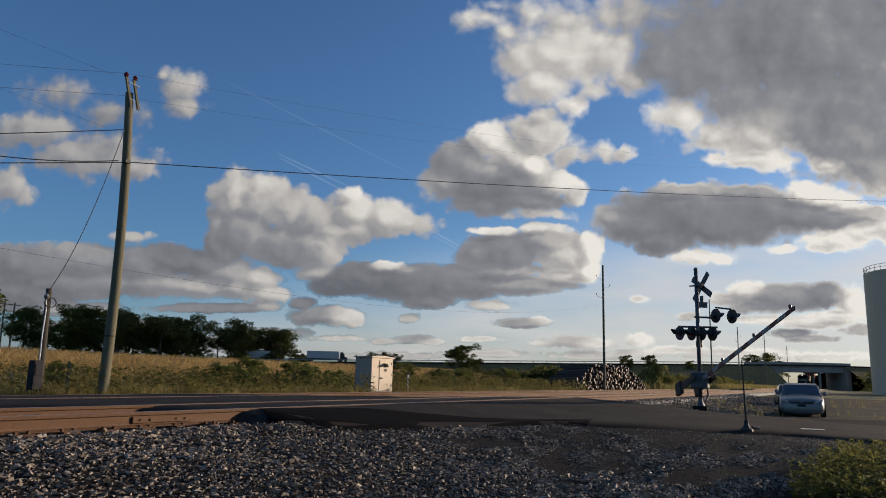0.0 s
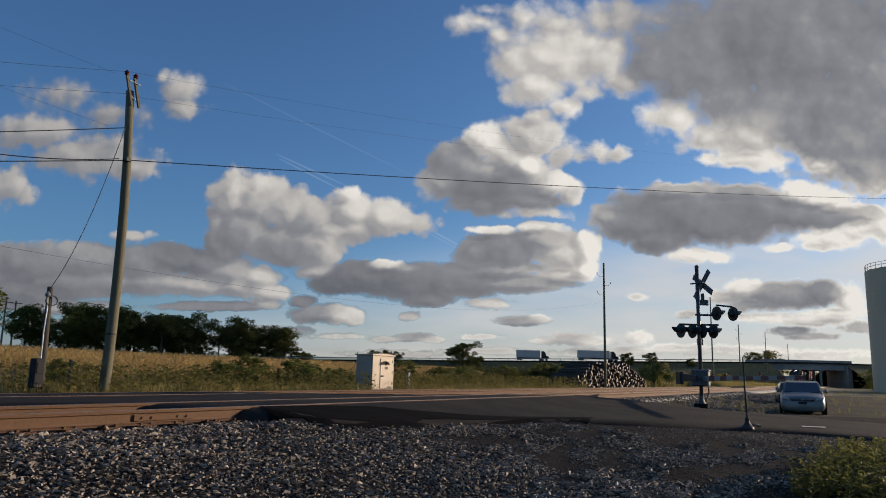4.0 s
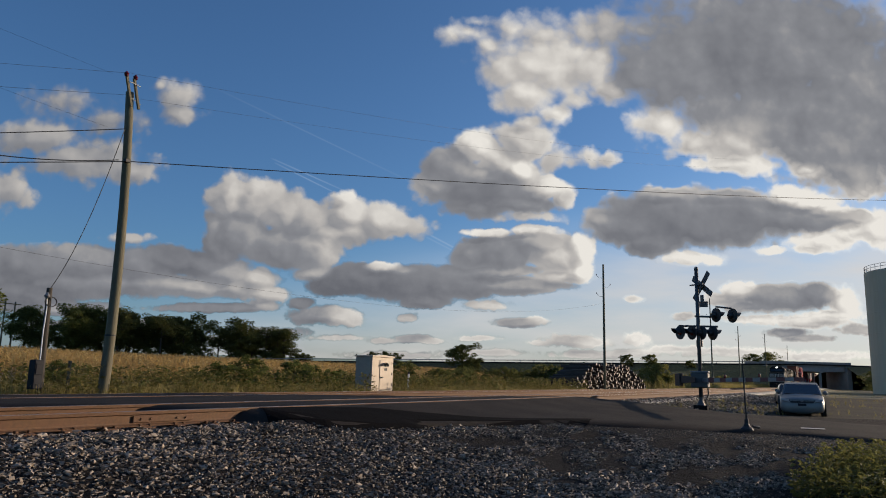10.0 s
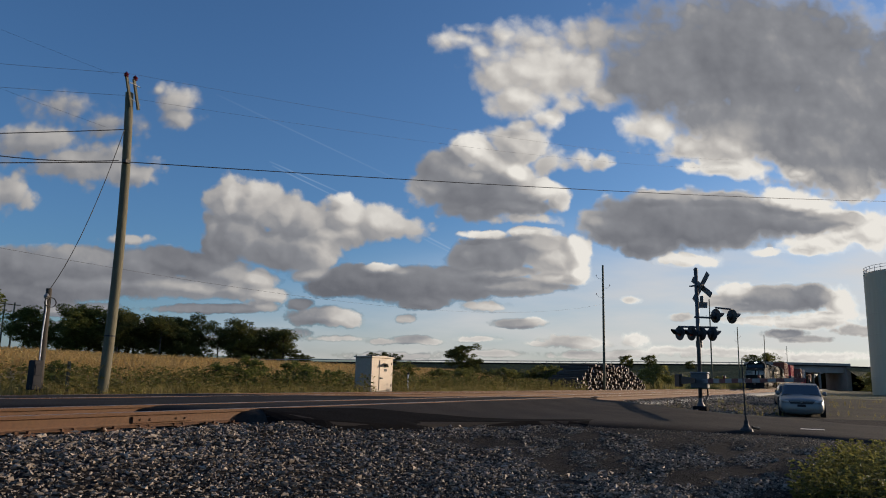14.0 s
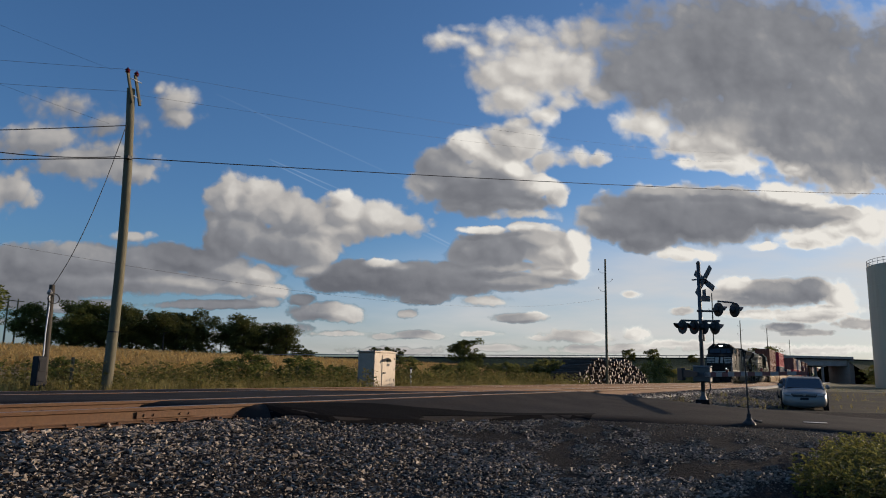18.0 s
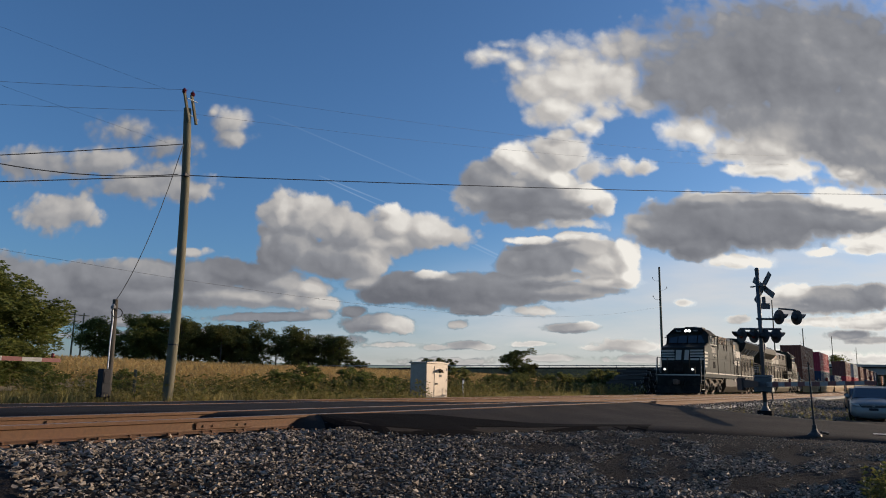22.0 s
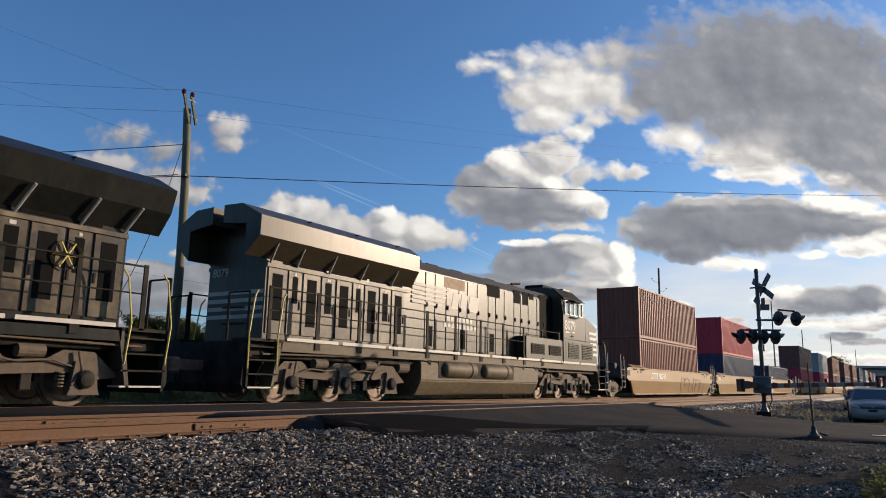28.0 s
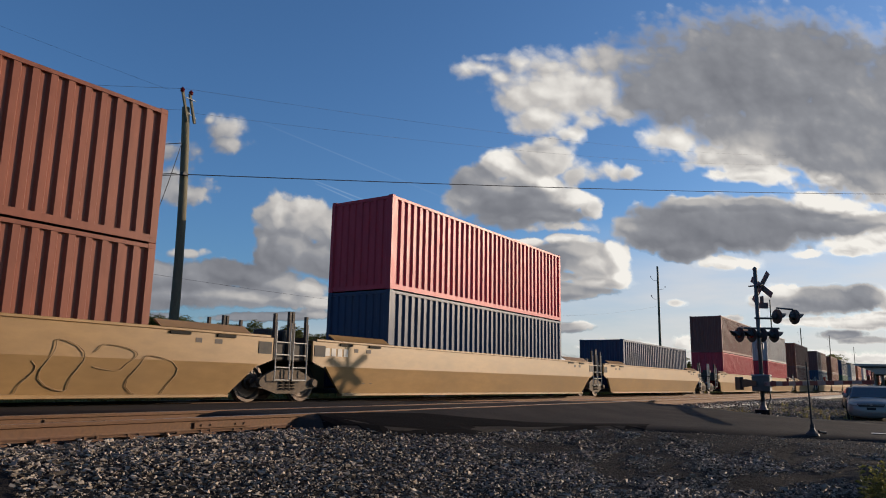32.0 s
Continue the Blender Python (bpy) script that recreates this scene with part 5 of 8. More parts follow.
    part("grille", prism([(-0.42, 0.58 * k), (0.42, 0.58 * k), (0.5, 0.7 * k), (-0.5, 0.7 * k)], "x", -2.215, -2.1), BLACK_PAINT, c)
    part("grille_bar", box(-2.235, -0.44, 0.66 * k, -2.2, 0.44, 0.69 * k), GALV, c)
    part("emblem", lathe([(0.06, 0), (0.05, 0.015)], 12, None, Matrix.Translation((-2.22, 0, 0.675 * k)) @ Matrix.Rotation(radians(-90), 4, "Y")), GALV, c)
    part("lower_intake", box(-2.2, -0.55, 0.28, -2.08, 0.55, 0.42, 0.02), BLACK_PAINT, c)
    part("plate_bar", box(-2.225, -0.16, 0.46, -2.2, 0.16, 0.56), DARK_GREY, c, "plain dark number plate")
    return c


SILVER_RIM = surface("alloy_rim", (0.5, 0.5, 0.5), 0.35, metal=0.9, grain=20, vary=0.1, bump=0)
parked_car(31.2, 1.62, -0.53, 3, CAR_PAINT, False, "silver saloon parked on the gravel beside the road")
parked_car(44.0, 2.75, -0.56, 8, CAR_DARK, False, "black low car parked behind the saloon")


# ---- highway on its embankment, with the bridge over the railway
def highway_at(y):
    x = 290 - 0.563 * (y - 14)
    z = 8.2 - 0.021 * (y - 14) if y > 14 else 8.2 + 0.012 * (y - 14)
    return Vector((x, y, max(2.5, z)))


HWY_DIR = Vector((-0.563, 1, 0)).normalized()
HWY_N = Vector((-1, -0.563, 0)).normalized()       # towards the viewer
SLOPE = surface("overgrown_embankment", (0.075, 0.08, 0.035), 0.95, grain=1.2, stain=0.12, vary=0.5, dirt=(0.04, 0.05, 0.022), dirt_amount=0.8, bump=1.0, bump_depth=0.4)


def embankment(y0, y1):
    ys = [y0 + (y1 - y0) * i / 40 for i in range(41)]
    prof = ((24, None), (13, 0.35), (6.5, 0.0), (-6.5, 0.0), (-24, None))
    v, f = [], []
    for y in ys:
        c = highway_at(y)
        for q, drop in prof:
            p = c + HWY_N * q
            if drop is None:
                z = ground_z(p.x, p.y) - 0.5
            else:
                z = c.z - drop * 9 if drop else c.z - 0.5
            v.append((p.x, p.y, z + (0.5 * noise.noise((p.x * 0.2, p.y * 0.2, 0)) if q > 10 else 0)))
    n = len(prof)
    for i in range(len(ys) - 1):
        for j in range(n - 1):
            f.append((i * n + j, i * n + j + 1, (i + 1) * n + j + 1, (i + 1) * n + j))
    return tagged(new("embankment", raw_mesh("embankment", v, f, SLOPE)), "dark overgrown highway embankment", "embankment", kind="structure")


embankment(27, 420)
embankment(-320, 4)


def deck():
    v, f = [], []
    ys = [-320 + i * 8 for i in range(95)]
    prof = ((6.4, -0.5), (6.4, 0.0), (-6.4, 0.0), (-6.4, -0.5))
    for y in ys:
        c = highway_at(y)
        v += [tuple(c + HWY_N * q + Vector((0, 0, z))) for q, z in prof]
    for i in range(len(ys) - 1):
        for j in range(4):
            f.append((i * 4 + j, i * 4 + (j + 1) % 4, (i + 1) * 4 + (j + 1) % 4, (i + 1) * 4 + j))
    tagged(new("highway", raw_mesh("highway", v, f, ASPHALT)), "grey highway surface on top of the embankment", "highway", kind="structure")


deck()
bridge = thing("bridge", Matrix(), "concrete girder bridge carrying the highway over the railway", "bridge")
for q in (-5.5, -1.8, 1.8, 5.5):
    a, b = highway_at(3) + HWY_N * q, highway_at(29) + HWY_N * q
    bm = bmesh.new()
    box(-0.3, 0, -2.5, 0.3, (b - a).length, -0.5, 0.0, bm)
    g = part("girder", bm, CONCRETE, bridge)
    g.matrix_basis = Matrix.Translation(a) @ Matrix.Rotation(math.atan2(-(b - a).x, (b - a).y), 4, "Z")
for y in (3.0, 28.5):
    c = highway_at(y)
    bm = box(-7.0, -0.8, -9.5, 7.0, 0.8, -0.5)
    o = part("abutment", bm, CONCRETE, bridge)
    o.matrix_basis = Matrix.Translation(c) @ Matrix.Rotation(math.atan2(HWY_N.y, HWY_N.x), 4, "Z")
for y in (10.9, 24.0):
    for q in (-4.5, 0, 4.5):
        c = highway_at(y) + HWY_N * q
        part("pier", rod((c.x, c.y, -0.6), (c.x, c.y, c.z - 2.0), 0.45, 0.45, 14), CONCRETE, bridge)
    c = highway_at(y)
    o = part("pier_cap", box(-5.8, -0.5, -3.0, 5.8, 0.5, -2.4), CONCRETE, bridge)
    o.matrix_basis = Matrix.Translation(c) @ Matrix.Rotation(math.atan2(HWY_N.y, HWY_N.x), 4, "Z")
for q in (6.2, -6.2):
    a, b = highway_at(2) + HWY_N * q, highway_at(30) + HWY_N * q
    bm = box(-0.15, 0, -0.5, 0.15, (b - a).length, 0.85)
    o = part("parapet", bm, CONCRETE, bridge)
    o.matrix_basis = Matrix.Translation(a) @ Matrix.Rotation(math.atan2(-(b - a).x, (b - a).y), 4, "Z")

gr = thing("guard_rail", Matrix(), "long galvanised guard rail along the highway", "guard rail")
pm = mesh_of("post", box(-0.08, -0.08, -0.2, 0.08, 0.08, 0.75), GALV)
prev = None
for i in range(75):
    y = 31 + i * 4
    p = highway_at(y) + HWY_N * 6.0
    o = new("post", pm)
    o.parent, o.location = gr, p
    if prev is not None:
        part("beam", bars([prev + Vector((0, 0, 0.65)), p + Vector((0, 0, 0.65))], 0.13, 6), GALV, gr)
    prev = p

TRAILER = surface("white_trailer_panel", (0.5, 0.49, 0.47), 0.45, grain=4, stain=1, vary=0.05, bump=0.0)


def road_truck(length, label):
    """A box-trailer lorry, heading along local +x."""
    t = thing("truck", Matrix(), label, "truck", "trucks on the highway")
    part("trailer", box(-length, -1.25, 1.1, 0, 1.25, 4.0, 0.05), TRAILER, t, "plain white box trailer")
    part("chassis", box(-length + 0.3, -0.5, 0.8, 3.4, 0.5, 1.1), DARK_STEEL, t)
    part("cab", prism([(0.7, 0.7), (3.2, 0.7), (4.3, 0.8), (4.3, 1.7), (3.1, 1.9), (2.7, 3.0), (2.0, 3.7), (0.9, 3.75)], "y", -1.15, 1.15), CAR_DARK, t, "dark tractor cab")
    part("windscreen", box(2.75, -1.0, 2.0, 2.95, 1.0, 2.9), GLASS, t)
    for x in (-length + 1.0, -length + 2.3, 0.2, 1.4, 3.4):
        for s in (-1, 1):
            w = part("wheel", rod((x, s * 0.85, 0.5), (x, s * 1.22, 0.5), 0.5, 0.5, 16), TYRE, t)
            part("rim", rod((x, s * 1.22, 0.5), (x, s * 1.235, 0.5), 0.28, 0.28, 12), GALV, w)
    t.scale = (0.72, 0.9, 0.9)
    return t


truck_a = road_truck(11.5, "white box truck driving along the highway")
truck_b = road_truck(15.5, "long white articulated truck driving along the highway")

# ---- storage tank
TANK_WALL = surface("painted_tank_steel", (0.56, 0.46, 0.31), 0.6, grain=1.2, stain=0.15, vary=0.06, dirt=(0.45, 0.41, 0.34), dirt_amount=0.5, bump=0.05, stretch=(1, 1, 0.2))
tk = thing("storage_tank", pose(148, -11.8, -1), "tall buff steel storage tank with a railed roof", "storage tank")
part("shell", lathe([(8.2, 0), (8.2, 21.6), (8.0, 21.7), (0.2, 23.2)], 48), TANK_WALL, tk, smooth=False)
for z in (3.5, 7.1, 10.7, 14.3, 17.9):
    part("seam", lathe([(8.21, z), (8.23, z + 0.06), (8.21, z + 0.12)], 48), TANK_WALL, tk)
bm = bmesh.new()
for i in range(40):
    a = 2 * math.pi * i / 40
    b = 2 * math.pi * (i + 1) / 40
    rod((8.1 * math.cos(a), 8.1 * math.sin(a), 21.6), (8.1 * math.cos(a), 8.1 * math.sin(a), 22.7), 0.04, 0.04, 5, bm)
    for z in (22.2, 22.7):
        rod((8.1 * math.cos(a), 8.1 * math.sin(a), z), (8.1 * math.cos(b), 8.1 * math.sin(b), z), 0.04, 0.04, 5, bm)
part("roof_rail", bm, GALV, tk)
for a in (150, 172):
    x, y = 8.0 * math.cos(radians(a)), 8.0 * math.sin(radians(a))
    part("vent", lathe([(0.25, 21.7), (0.25, 22.9), (0.55, 23.1), (0.5, 23.5), (0.1, 23.7)], 12, None, Matrix.Translation((x, y, 0))), GALV, tk)


# ---- the train (local: x along the track from the leading end backwards, z = 0 at the rail top)
LOCO_PAINT = surface("black_loco_paint", (0.012, 0.0125, 0.0115), 0.36, spec=0.1, grain=9, stain=0.7, vary=0.35, dirt=(0.03, 0.027, 0.021), dirt_amount=0.7, bump=0.06, stretch=(1, 1, 0.14))
LOCO_DUSTY = surface("dust_filmed_black_loco_paint", (0.05, 0.038, 0.023), 0.34, spec=0.18, grain=9, stain=0.8, vary=0.3, dirt=(0.06, 0.048, 0.032), dirt_amount=0.7, bump=0.06, stretch=(1, 1, 0.14))
SILL_DUST = surface("dust_caked_sill", (0.1, 0.074, 0.042), 0.6, spec=0.2, grain=8, stain=0.8, vary=0.3, dirt=(0.05, 0.04, 0.028), dirt_amount=0.6, bump=0.1, stretch=(0.4, 1, 1))
LOCO_DARK = surface("matt_black_underframe", (0.012, 0.011, 0.01), 0.7, spec=0.1, grain=12, stain=2, vary=0.3, dirt=(0.07, 0.055, 0.04), bump=0.15)
TRUCK_DUST = surface("dust_covered_cast_steel", (0.1, 0.072, 0.047), 0.85, grain=9, stain=1.5, vary=0.3, dirt=(0.07, 0.05, 0.038), dirt_amount=0.7, bump=0.25)
TANK_PAINT = surface("dusty_fuel_tank", (0.05, 0.038, 0.026), 0.4, spec=0.18, grain=6, stain=0.9, vary=0.2, dirt=(0.07, 0.06, 0.05), dirt_amount=0.6, bump=0.1, stretch=(0.4, 1, 1))
STRIPE = surface("scuffed_white_marking", (0.42, 0.39, 0.34), 0.6, grain=12, stain=2, vary=0.12, dirt=(0.35, 0.31, 0.26), dirt_amount=0.6, bump=0.03)
SILVER = surface("aluminium_window_frame", (0.42, 0.4, 0.36), 0.5, metal=0.3, grain=15, stain=2, vary=0.1, bump=0.03)
GRILLE = surface("black_radiator_screen", (0.006, 0.006, 0.006), 0.8, spec=0.06, grain=40, stain=3, vary=0.4, bump=0.3)
DOOR_TAN = surface("dusty_hood_door", (0.05, 0.04, 0.029), 0.4, spec=0.16, grain=8, stain=1.5, vary=0.2, dirt=(0.2, 0.155, 0.1), dirt_amount=0.8, bump=0.06, per_object=0.4)
RAIL_YELLOW = surface("yellow_grab_paint", (0.55, 0.42, 0.09), 0.55, grain=12, stain=3, vary=0.15, bump=0.05)
WHEEL_STEEL = surface("wheel_steel", (0.13, 0.1, 0.08), 0.55, metal=0.6, grain=14, stain=3, vary=0.3, bump=0.1)
TREAD = surface("polished_wheel_tread", (0.6, 0.57, 0.52), 0.25, metal=1.0, grain=30, stain=3, vary=0.1, bump=0.02)
HEADLIGHT = glow_mat("lit_headlight", (1.0, 0.93, 0.8), 6.0)
DITCH_LAMP = glow_mat("dim_ditch_lamp", (1.0, 0.93, 0.8), 0.9)
WORN_PRIMER = surface("worn_primer_patch", (0.33, 0.23, 0.15), 0.8, grain=6, stain=2, vary=0.4, bump=0.1)
RUST_DARK = surface("rust_brown_equipment", (0.16, 0.09, 0.055), 0.85, grain=9, stain=2, vary=0.3, bump=0.2)


def lettering(text, size, mat, parent, m, label="", name="lettering"):
    cu = bpy.data.curves.new(name, "FONT")
    cu.body, cu.size, cu.extrude = text, size, 0.004
    cu.offset = size * 0.008
    cu.shear = 0.22 if name == "stencil" and size < 0.5 else 0.0
    ob = new(name, cu)
    me = bpy.data.meshes.new_from_object(ob)
    bpy.data.objects.remove(ob)
    me.materials.append(mat)
    o = new(name, me)
    o.parent = parent
    o.matrix_basis = m
    if label:
        tagged(o, label)
    return o


def side_text(x, y, z, sign):
    """Pose of lettering on a side that looks to -y (sign -1) or +y (sign 1)."""
    return pose(x, y, z, 90, 0, 0 if sign < 0 else 180)


def wheelset(parent, x, r=0.52, label=""):
    """Two wheels on an axle; turns about the axle."""
    prof = [(0.12, -0.09), (0.16, -0.1), (0.17, -0.03), (r - 0.12, -0.02), (r - 0.07, -0.07), (r, -0.065), (r - 0.006, 0.02), (r + 0.028, 0.035), (r + 0.028, 0.06), (r - 0.08, 0.065), (r - 0.12, 0.03), (0.16, 0.03), (0.12, 0.05)]
    bm = bmesh.new()
    for s in (-1, 1):
        lathe(prof, 28, bm, Matrix.Translation((0, s * 0.74, 0)) @ Matrix.Rotation(radians(90 if s < 0 else -90), 4, "X") @ Matrix.Rotation(math.pi, 4, "X"))
    rod((0, -0.95, 0), (0, 0.95, 0), 0.09, 0.09, 10, bm)
    ob = part("wheelset", bm, [WHEEL_STEEL, TREAD], parent, label)
    for p in ob.data.polygons:
        c = p.center
        if math.hypot(c.x, c.z) > r - 0.012 and abs(p.normal.y) < 0.5:
            p.material_index = 1
    ob.location = (x, 0, r)
    return ob


WHEELS = []


def loco_truck(parent, axles, label):
    """A three-axle truck: cast side frames, journal boxes, springs, brake gear, wheelsets."""
    x0, x1 = axles[0], axles[2]
    for s in (-1, 1):
        y = s * 1.16
        prof = [(x0 - 0.75, 0.55), (x0 - 0.45, 0.78), (x0 - 0.2, 1.0), (x0 + 0.4, 1.02), (x0 + 0.8, 0.78), (axles[1] - 0.75, 0.76), (axles[1] - 0.3, 1.02), (axles[1] + 0.3, 1.02),
                (axles[1] + 0.75, 0.76), (x1 - 0.8, 0.78), (x1 - 0.4, 1.02), (x1 + 0.2, 1.0), (x1 + 0.45, 0.78), (x1 + 0.75, 0.55), (x1 + 0.3, 0.5), (x1 - 0.3, 0.62), (axles[1] + 0.3, 0.56), (axles[1] - 0.3, 0.56), (x0 + 0.3, 0.62), (x0 - 0.3, 0.5)]
        f = part("side_frame", prism(prof, "y", min(y, y + s * 0.1), max(y, y + s * 0.1)), TRUCK_DUST, parent)
        for a in axles:
            bm = prism([(a - 0.3, 0.22), (a + 0.3, 0.22), (a + 0.26, 0.34), (a + 0.2, 0.82), (a - 0.2, 0.82), (a - 0.26, 0.34)], "y", min(y + s * 0.03, y + s * 0.2), max(y + s * 0.03, y + s * 0.2))
            j = part("journal_box", bm, TRUCK_DUST, f)
            part("bearing_cap", lathe([(0.17, 0), (0.17, 0.05), (0.12, 0.09), (0.06, 0.1)], 14, None, Matrix.Translation((a, y + s * 0.2, 0.5)) @ Matrix.Rotation(radians(-90 * s), 4, "X")), LOCO_DARK, f)
        for a in (axles[0] + 0.42, axles[1] - 0.42, axles[1] + 0.42, axles[2] - 0.42):
            bm = bmesh.new()
            for k in range(5):
                rod((a, y + s * 0.1, 0.36 + k * 0.06), (a, y + s * 0.1, 0.39 + k * 0.06), 0.085, 0.085, 10, bm)
            part("spring", bm, TRUCK_DUST, f)
        for a in ((axles[0] + axles[1]) / 2, (axles[1] + axles[2]) / 2):
            part("brake_cylinder", rod((a - 0.26, y + s * 0.14, 0.98), (a + 0.2, y + s * 0.14, 0.98), 0.12, 0.12, 12), TRUCK_DUST, f)
            part("brake_shoe", box(a - 0.1, y - 0.06, 0.3, a + 0.1, y + 0.06, 0.75, 0.02), LOCO_DARK, f)
            part("brake_rod", bars([(a - 0.7, y + s * 0.17, 0.86), (a - 0.3, y + s * 0.19, 0.8), (a + 0.35, y + s * 0.19, 0.84), (a + 0.75, y + s * 0.15, 0.72)], 0.022), TRUCK_DUST, f)
        part("brake_pipe", bars([(x0 - 0.5, y + s * 0.12, 1.1), (axles[1] - 0.4, y + s * 0.14, 1.06), (axles[1] + 0.4, y + s * 0.14, 1.1), (x1 + 0.5, y + s * 0.12, 1.08)], 0.02), LOCO_DARK, f)
        part("lever", bars([(x1 - 0.15, y + s * 0.18, 1.0), (x1 - 0.05, y + s * 0.2, 0.62), (x1 - 0.25, y + s * 0.2, 0.4)], 0.028), TRUCK_DUST, f)
        part("damper", rod((x0 + 0.95, y + s * 0.2, 0.62), (x0 + 0.6, y + s * 0.2, 1.12), 0.05, 0.05, 8), TRUCK_DUST, f)
        part("sand_hose", bars([(x0 - 0.55, y + s * 0.02, 1.15), (x0 - 0.62, y, 0.6), (x0 - 0.5, y - s * 0.2, 0.14)], 0.02), LOCO_DARK, f)
    part("bolster", box(x0 + 0.4, -1.05, 0.62, x1 - 0.4, 1.05, 1.0, 0.05), LOCO_DARK, parent)
    for a in axles:
        WHEELS.append((wheelset(parent, a, 0.53), parent, a, 0.53))


def window(parent, x0, x1, z0, z1, y, s, name="side_window"):
    """A framed pane on a side wall."""
    t = 0.03
    fr = bmesh.new()
    for a in ((x0, z0, x1, z0 + t), (x0, z1 - t, x1, z1), (x0, z0 + t, x0 + t, z1 - t), (x1 - t, z0 + t, x1, z1 - t)):
        box(a[0], min(y, y + s * 0.05), a[1], a[2], max(y, y + s * 0.05), a[3], 0, fr)
    f = part(name, fr, SILVER, parent, "bright aluminium window frame")
    part("pane", box(x0 + t, min(y, y + s * 0.02), z0 + t, x1 - t, max(y, y + s * 0.02), z1 - t), GLASS, f, "dark tinted glass")
    return f


def louvres(parent, x0, x1, z0, z1, y, s, n, name="louvre", mat=None):
    """A dark opening with slats across it."""
    o = part(name, box(x0, min(y, y + s * 0.012), z0, x1, max(y, y + s * 0.012), z1), GRILLE, parent)
    bm = bmesh.new()
    for i in range(n):
        z = z0 + (z1 - z0) * (i + 0.5) / n
        d = (z1 - z0) / n * 0.22
        box(x0 + 0.02, min(y, y + s * 0.035), z - d, x1 - 0.02, max(y, y + s * 0.035), z + d, 0, bm)
    part("slat", bm, mat or LOCO_DARK, o)
    return o


def coupler(parent, x, sx):
    bm = box(min(x, x + sx * 0.75), -0.11, 0.72, max(x, x + sx * 0.75), 0.11, 0.98, 0.03)
    box(min(x + sx * 0.65, x + sx * 0.95), -0.17, 0.68, max(x + sx * 0.65, x + sx * 0.95), 0.14, 1.03, 0.05, bm)
    part("coupler", bm, RUST_DARK, parent)
    for k, y in enumerate((-0.5, -0.35, 0.42)):
        part("air_hose", bars([(x, y, 1.0), (x + sx * 0.25, y, 0.85), (x + sx * 0.38, y + 0.06, 0.55), (x + sx * 0.3, y + 0.12, 0.36)], 0.026), LOCO_DARK, parent)


def end_steps(parent, x, sx, yellow):
    """Corner steps and their grab rails at one end of the platform."""
    for s in (-1, 1):
        fr = bmesh.new()
        xa, xb = x, x - sx * 0.95
        box(min(xa, xa - sx * 0.05), min(s * 1.1, s * 1.5), 0.36, max(xa, xa - sx * 0.05), max(s * 1.1, s * 1.5), 1.45, 0, fr)
        st = part("stepwell", fr, LOCO_DARK, parent)
        part("well_wall", prism([(xb, 1.45), (xb - sx * 0.12, 1.45), (xb + sx * 0.12, 0.36), (xb + sx * 0.2, 0.36)], "y", min(s * 1.1, s * 1.5), max(s * 1.1, s * 1.5)), TANK_PAINT, st)
        for z in (0.36, 0.66, 0.98, 1.28):
            bm = box(min(xa, xb), min(s * 1.12, s * 1.5), z, max(xa, xb), max(s * 1.12, s * 1.5), z + 0.035)
            part("tread", bm, STRIPE if z < 0.5 else LOCO_DARK, st)
        mat = RAIL_YELLOW if yellow else STRIPE
        for xx in (xa - sx * 0.02, xb + sx * 0.05):
            part("grab_rail", bars([(xx, s * 1.5, 0.8), (xx + sx * 0.05, s * 1.54, 1.6), (xx - sx * 0.08, s * 1.52, 2.45), (xx - sx * 0.18, s * 1.5, 2.6)], 0.02), mat, parent)
    for y in (-1.45, -0.75, 0.75, 1.45):
        part("end_post", rod((x, y, 1.45), (x, y, 2.55), 0.03, 0.03, 6), LOCO_DARK, parent)
    for y0, y1 in ((-1.45, -0.75), (0.75, 1.45)):
        part("end_rail", bars([(x, y0, 2.55), (x, y1, 2.55)], 0.022), LOCO_DARK, parent)


def hood_handrail(parent, xs, s, z0=1.5):
    """Flat dark posts along the walkway with two rails through them."""
    y = s * 1.5
    for x in xs:
        bm = prism([(x - 0.06, z0 - 0.05), (x + 0.06, z0 - 0.05), (x + 0.05, z0 + 0.12), (x + 0.045, z0 + 1.24), (x - 0.045, z0 + 1.24), (x - 0.05, z0 + 0.12)], "y", min(y, y - s * 0.04), max(y, y - s * 0.04))
        part("rail_post", bm, LOCO_DARK, parent)
    part("hand_rail", bars([(xs[0], y, z0 + 1.2), (xs[-1], y, z0 + 1.2)], 0.02), LOCO_DARK, parent)
    part("mid_rail", bars([(xs[0], y, z0 + 0.66), (xs[-1], y, z0 + 0.66)], 0.016), LOCO_DARK, parent)


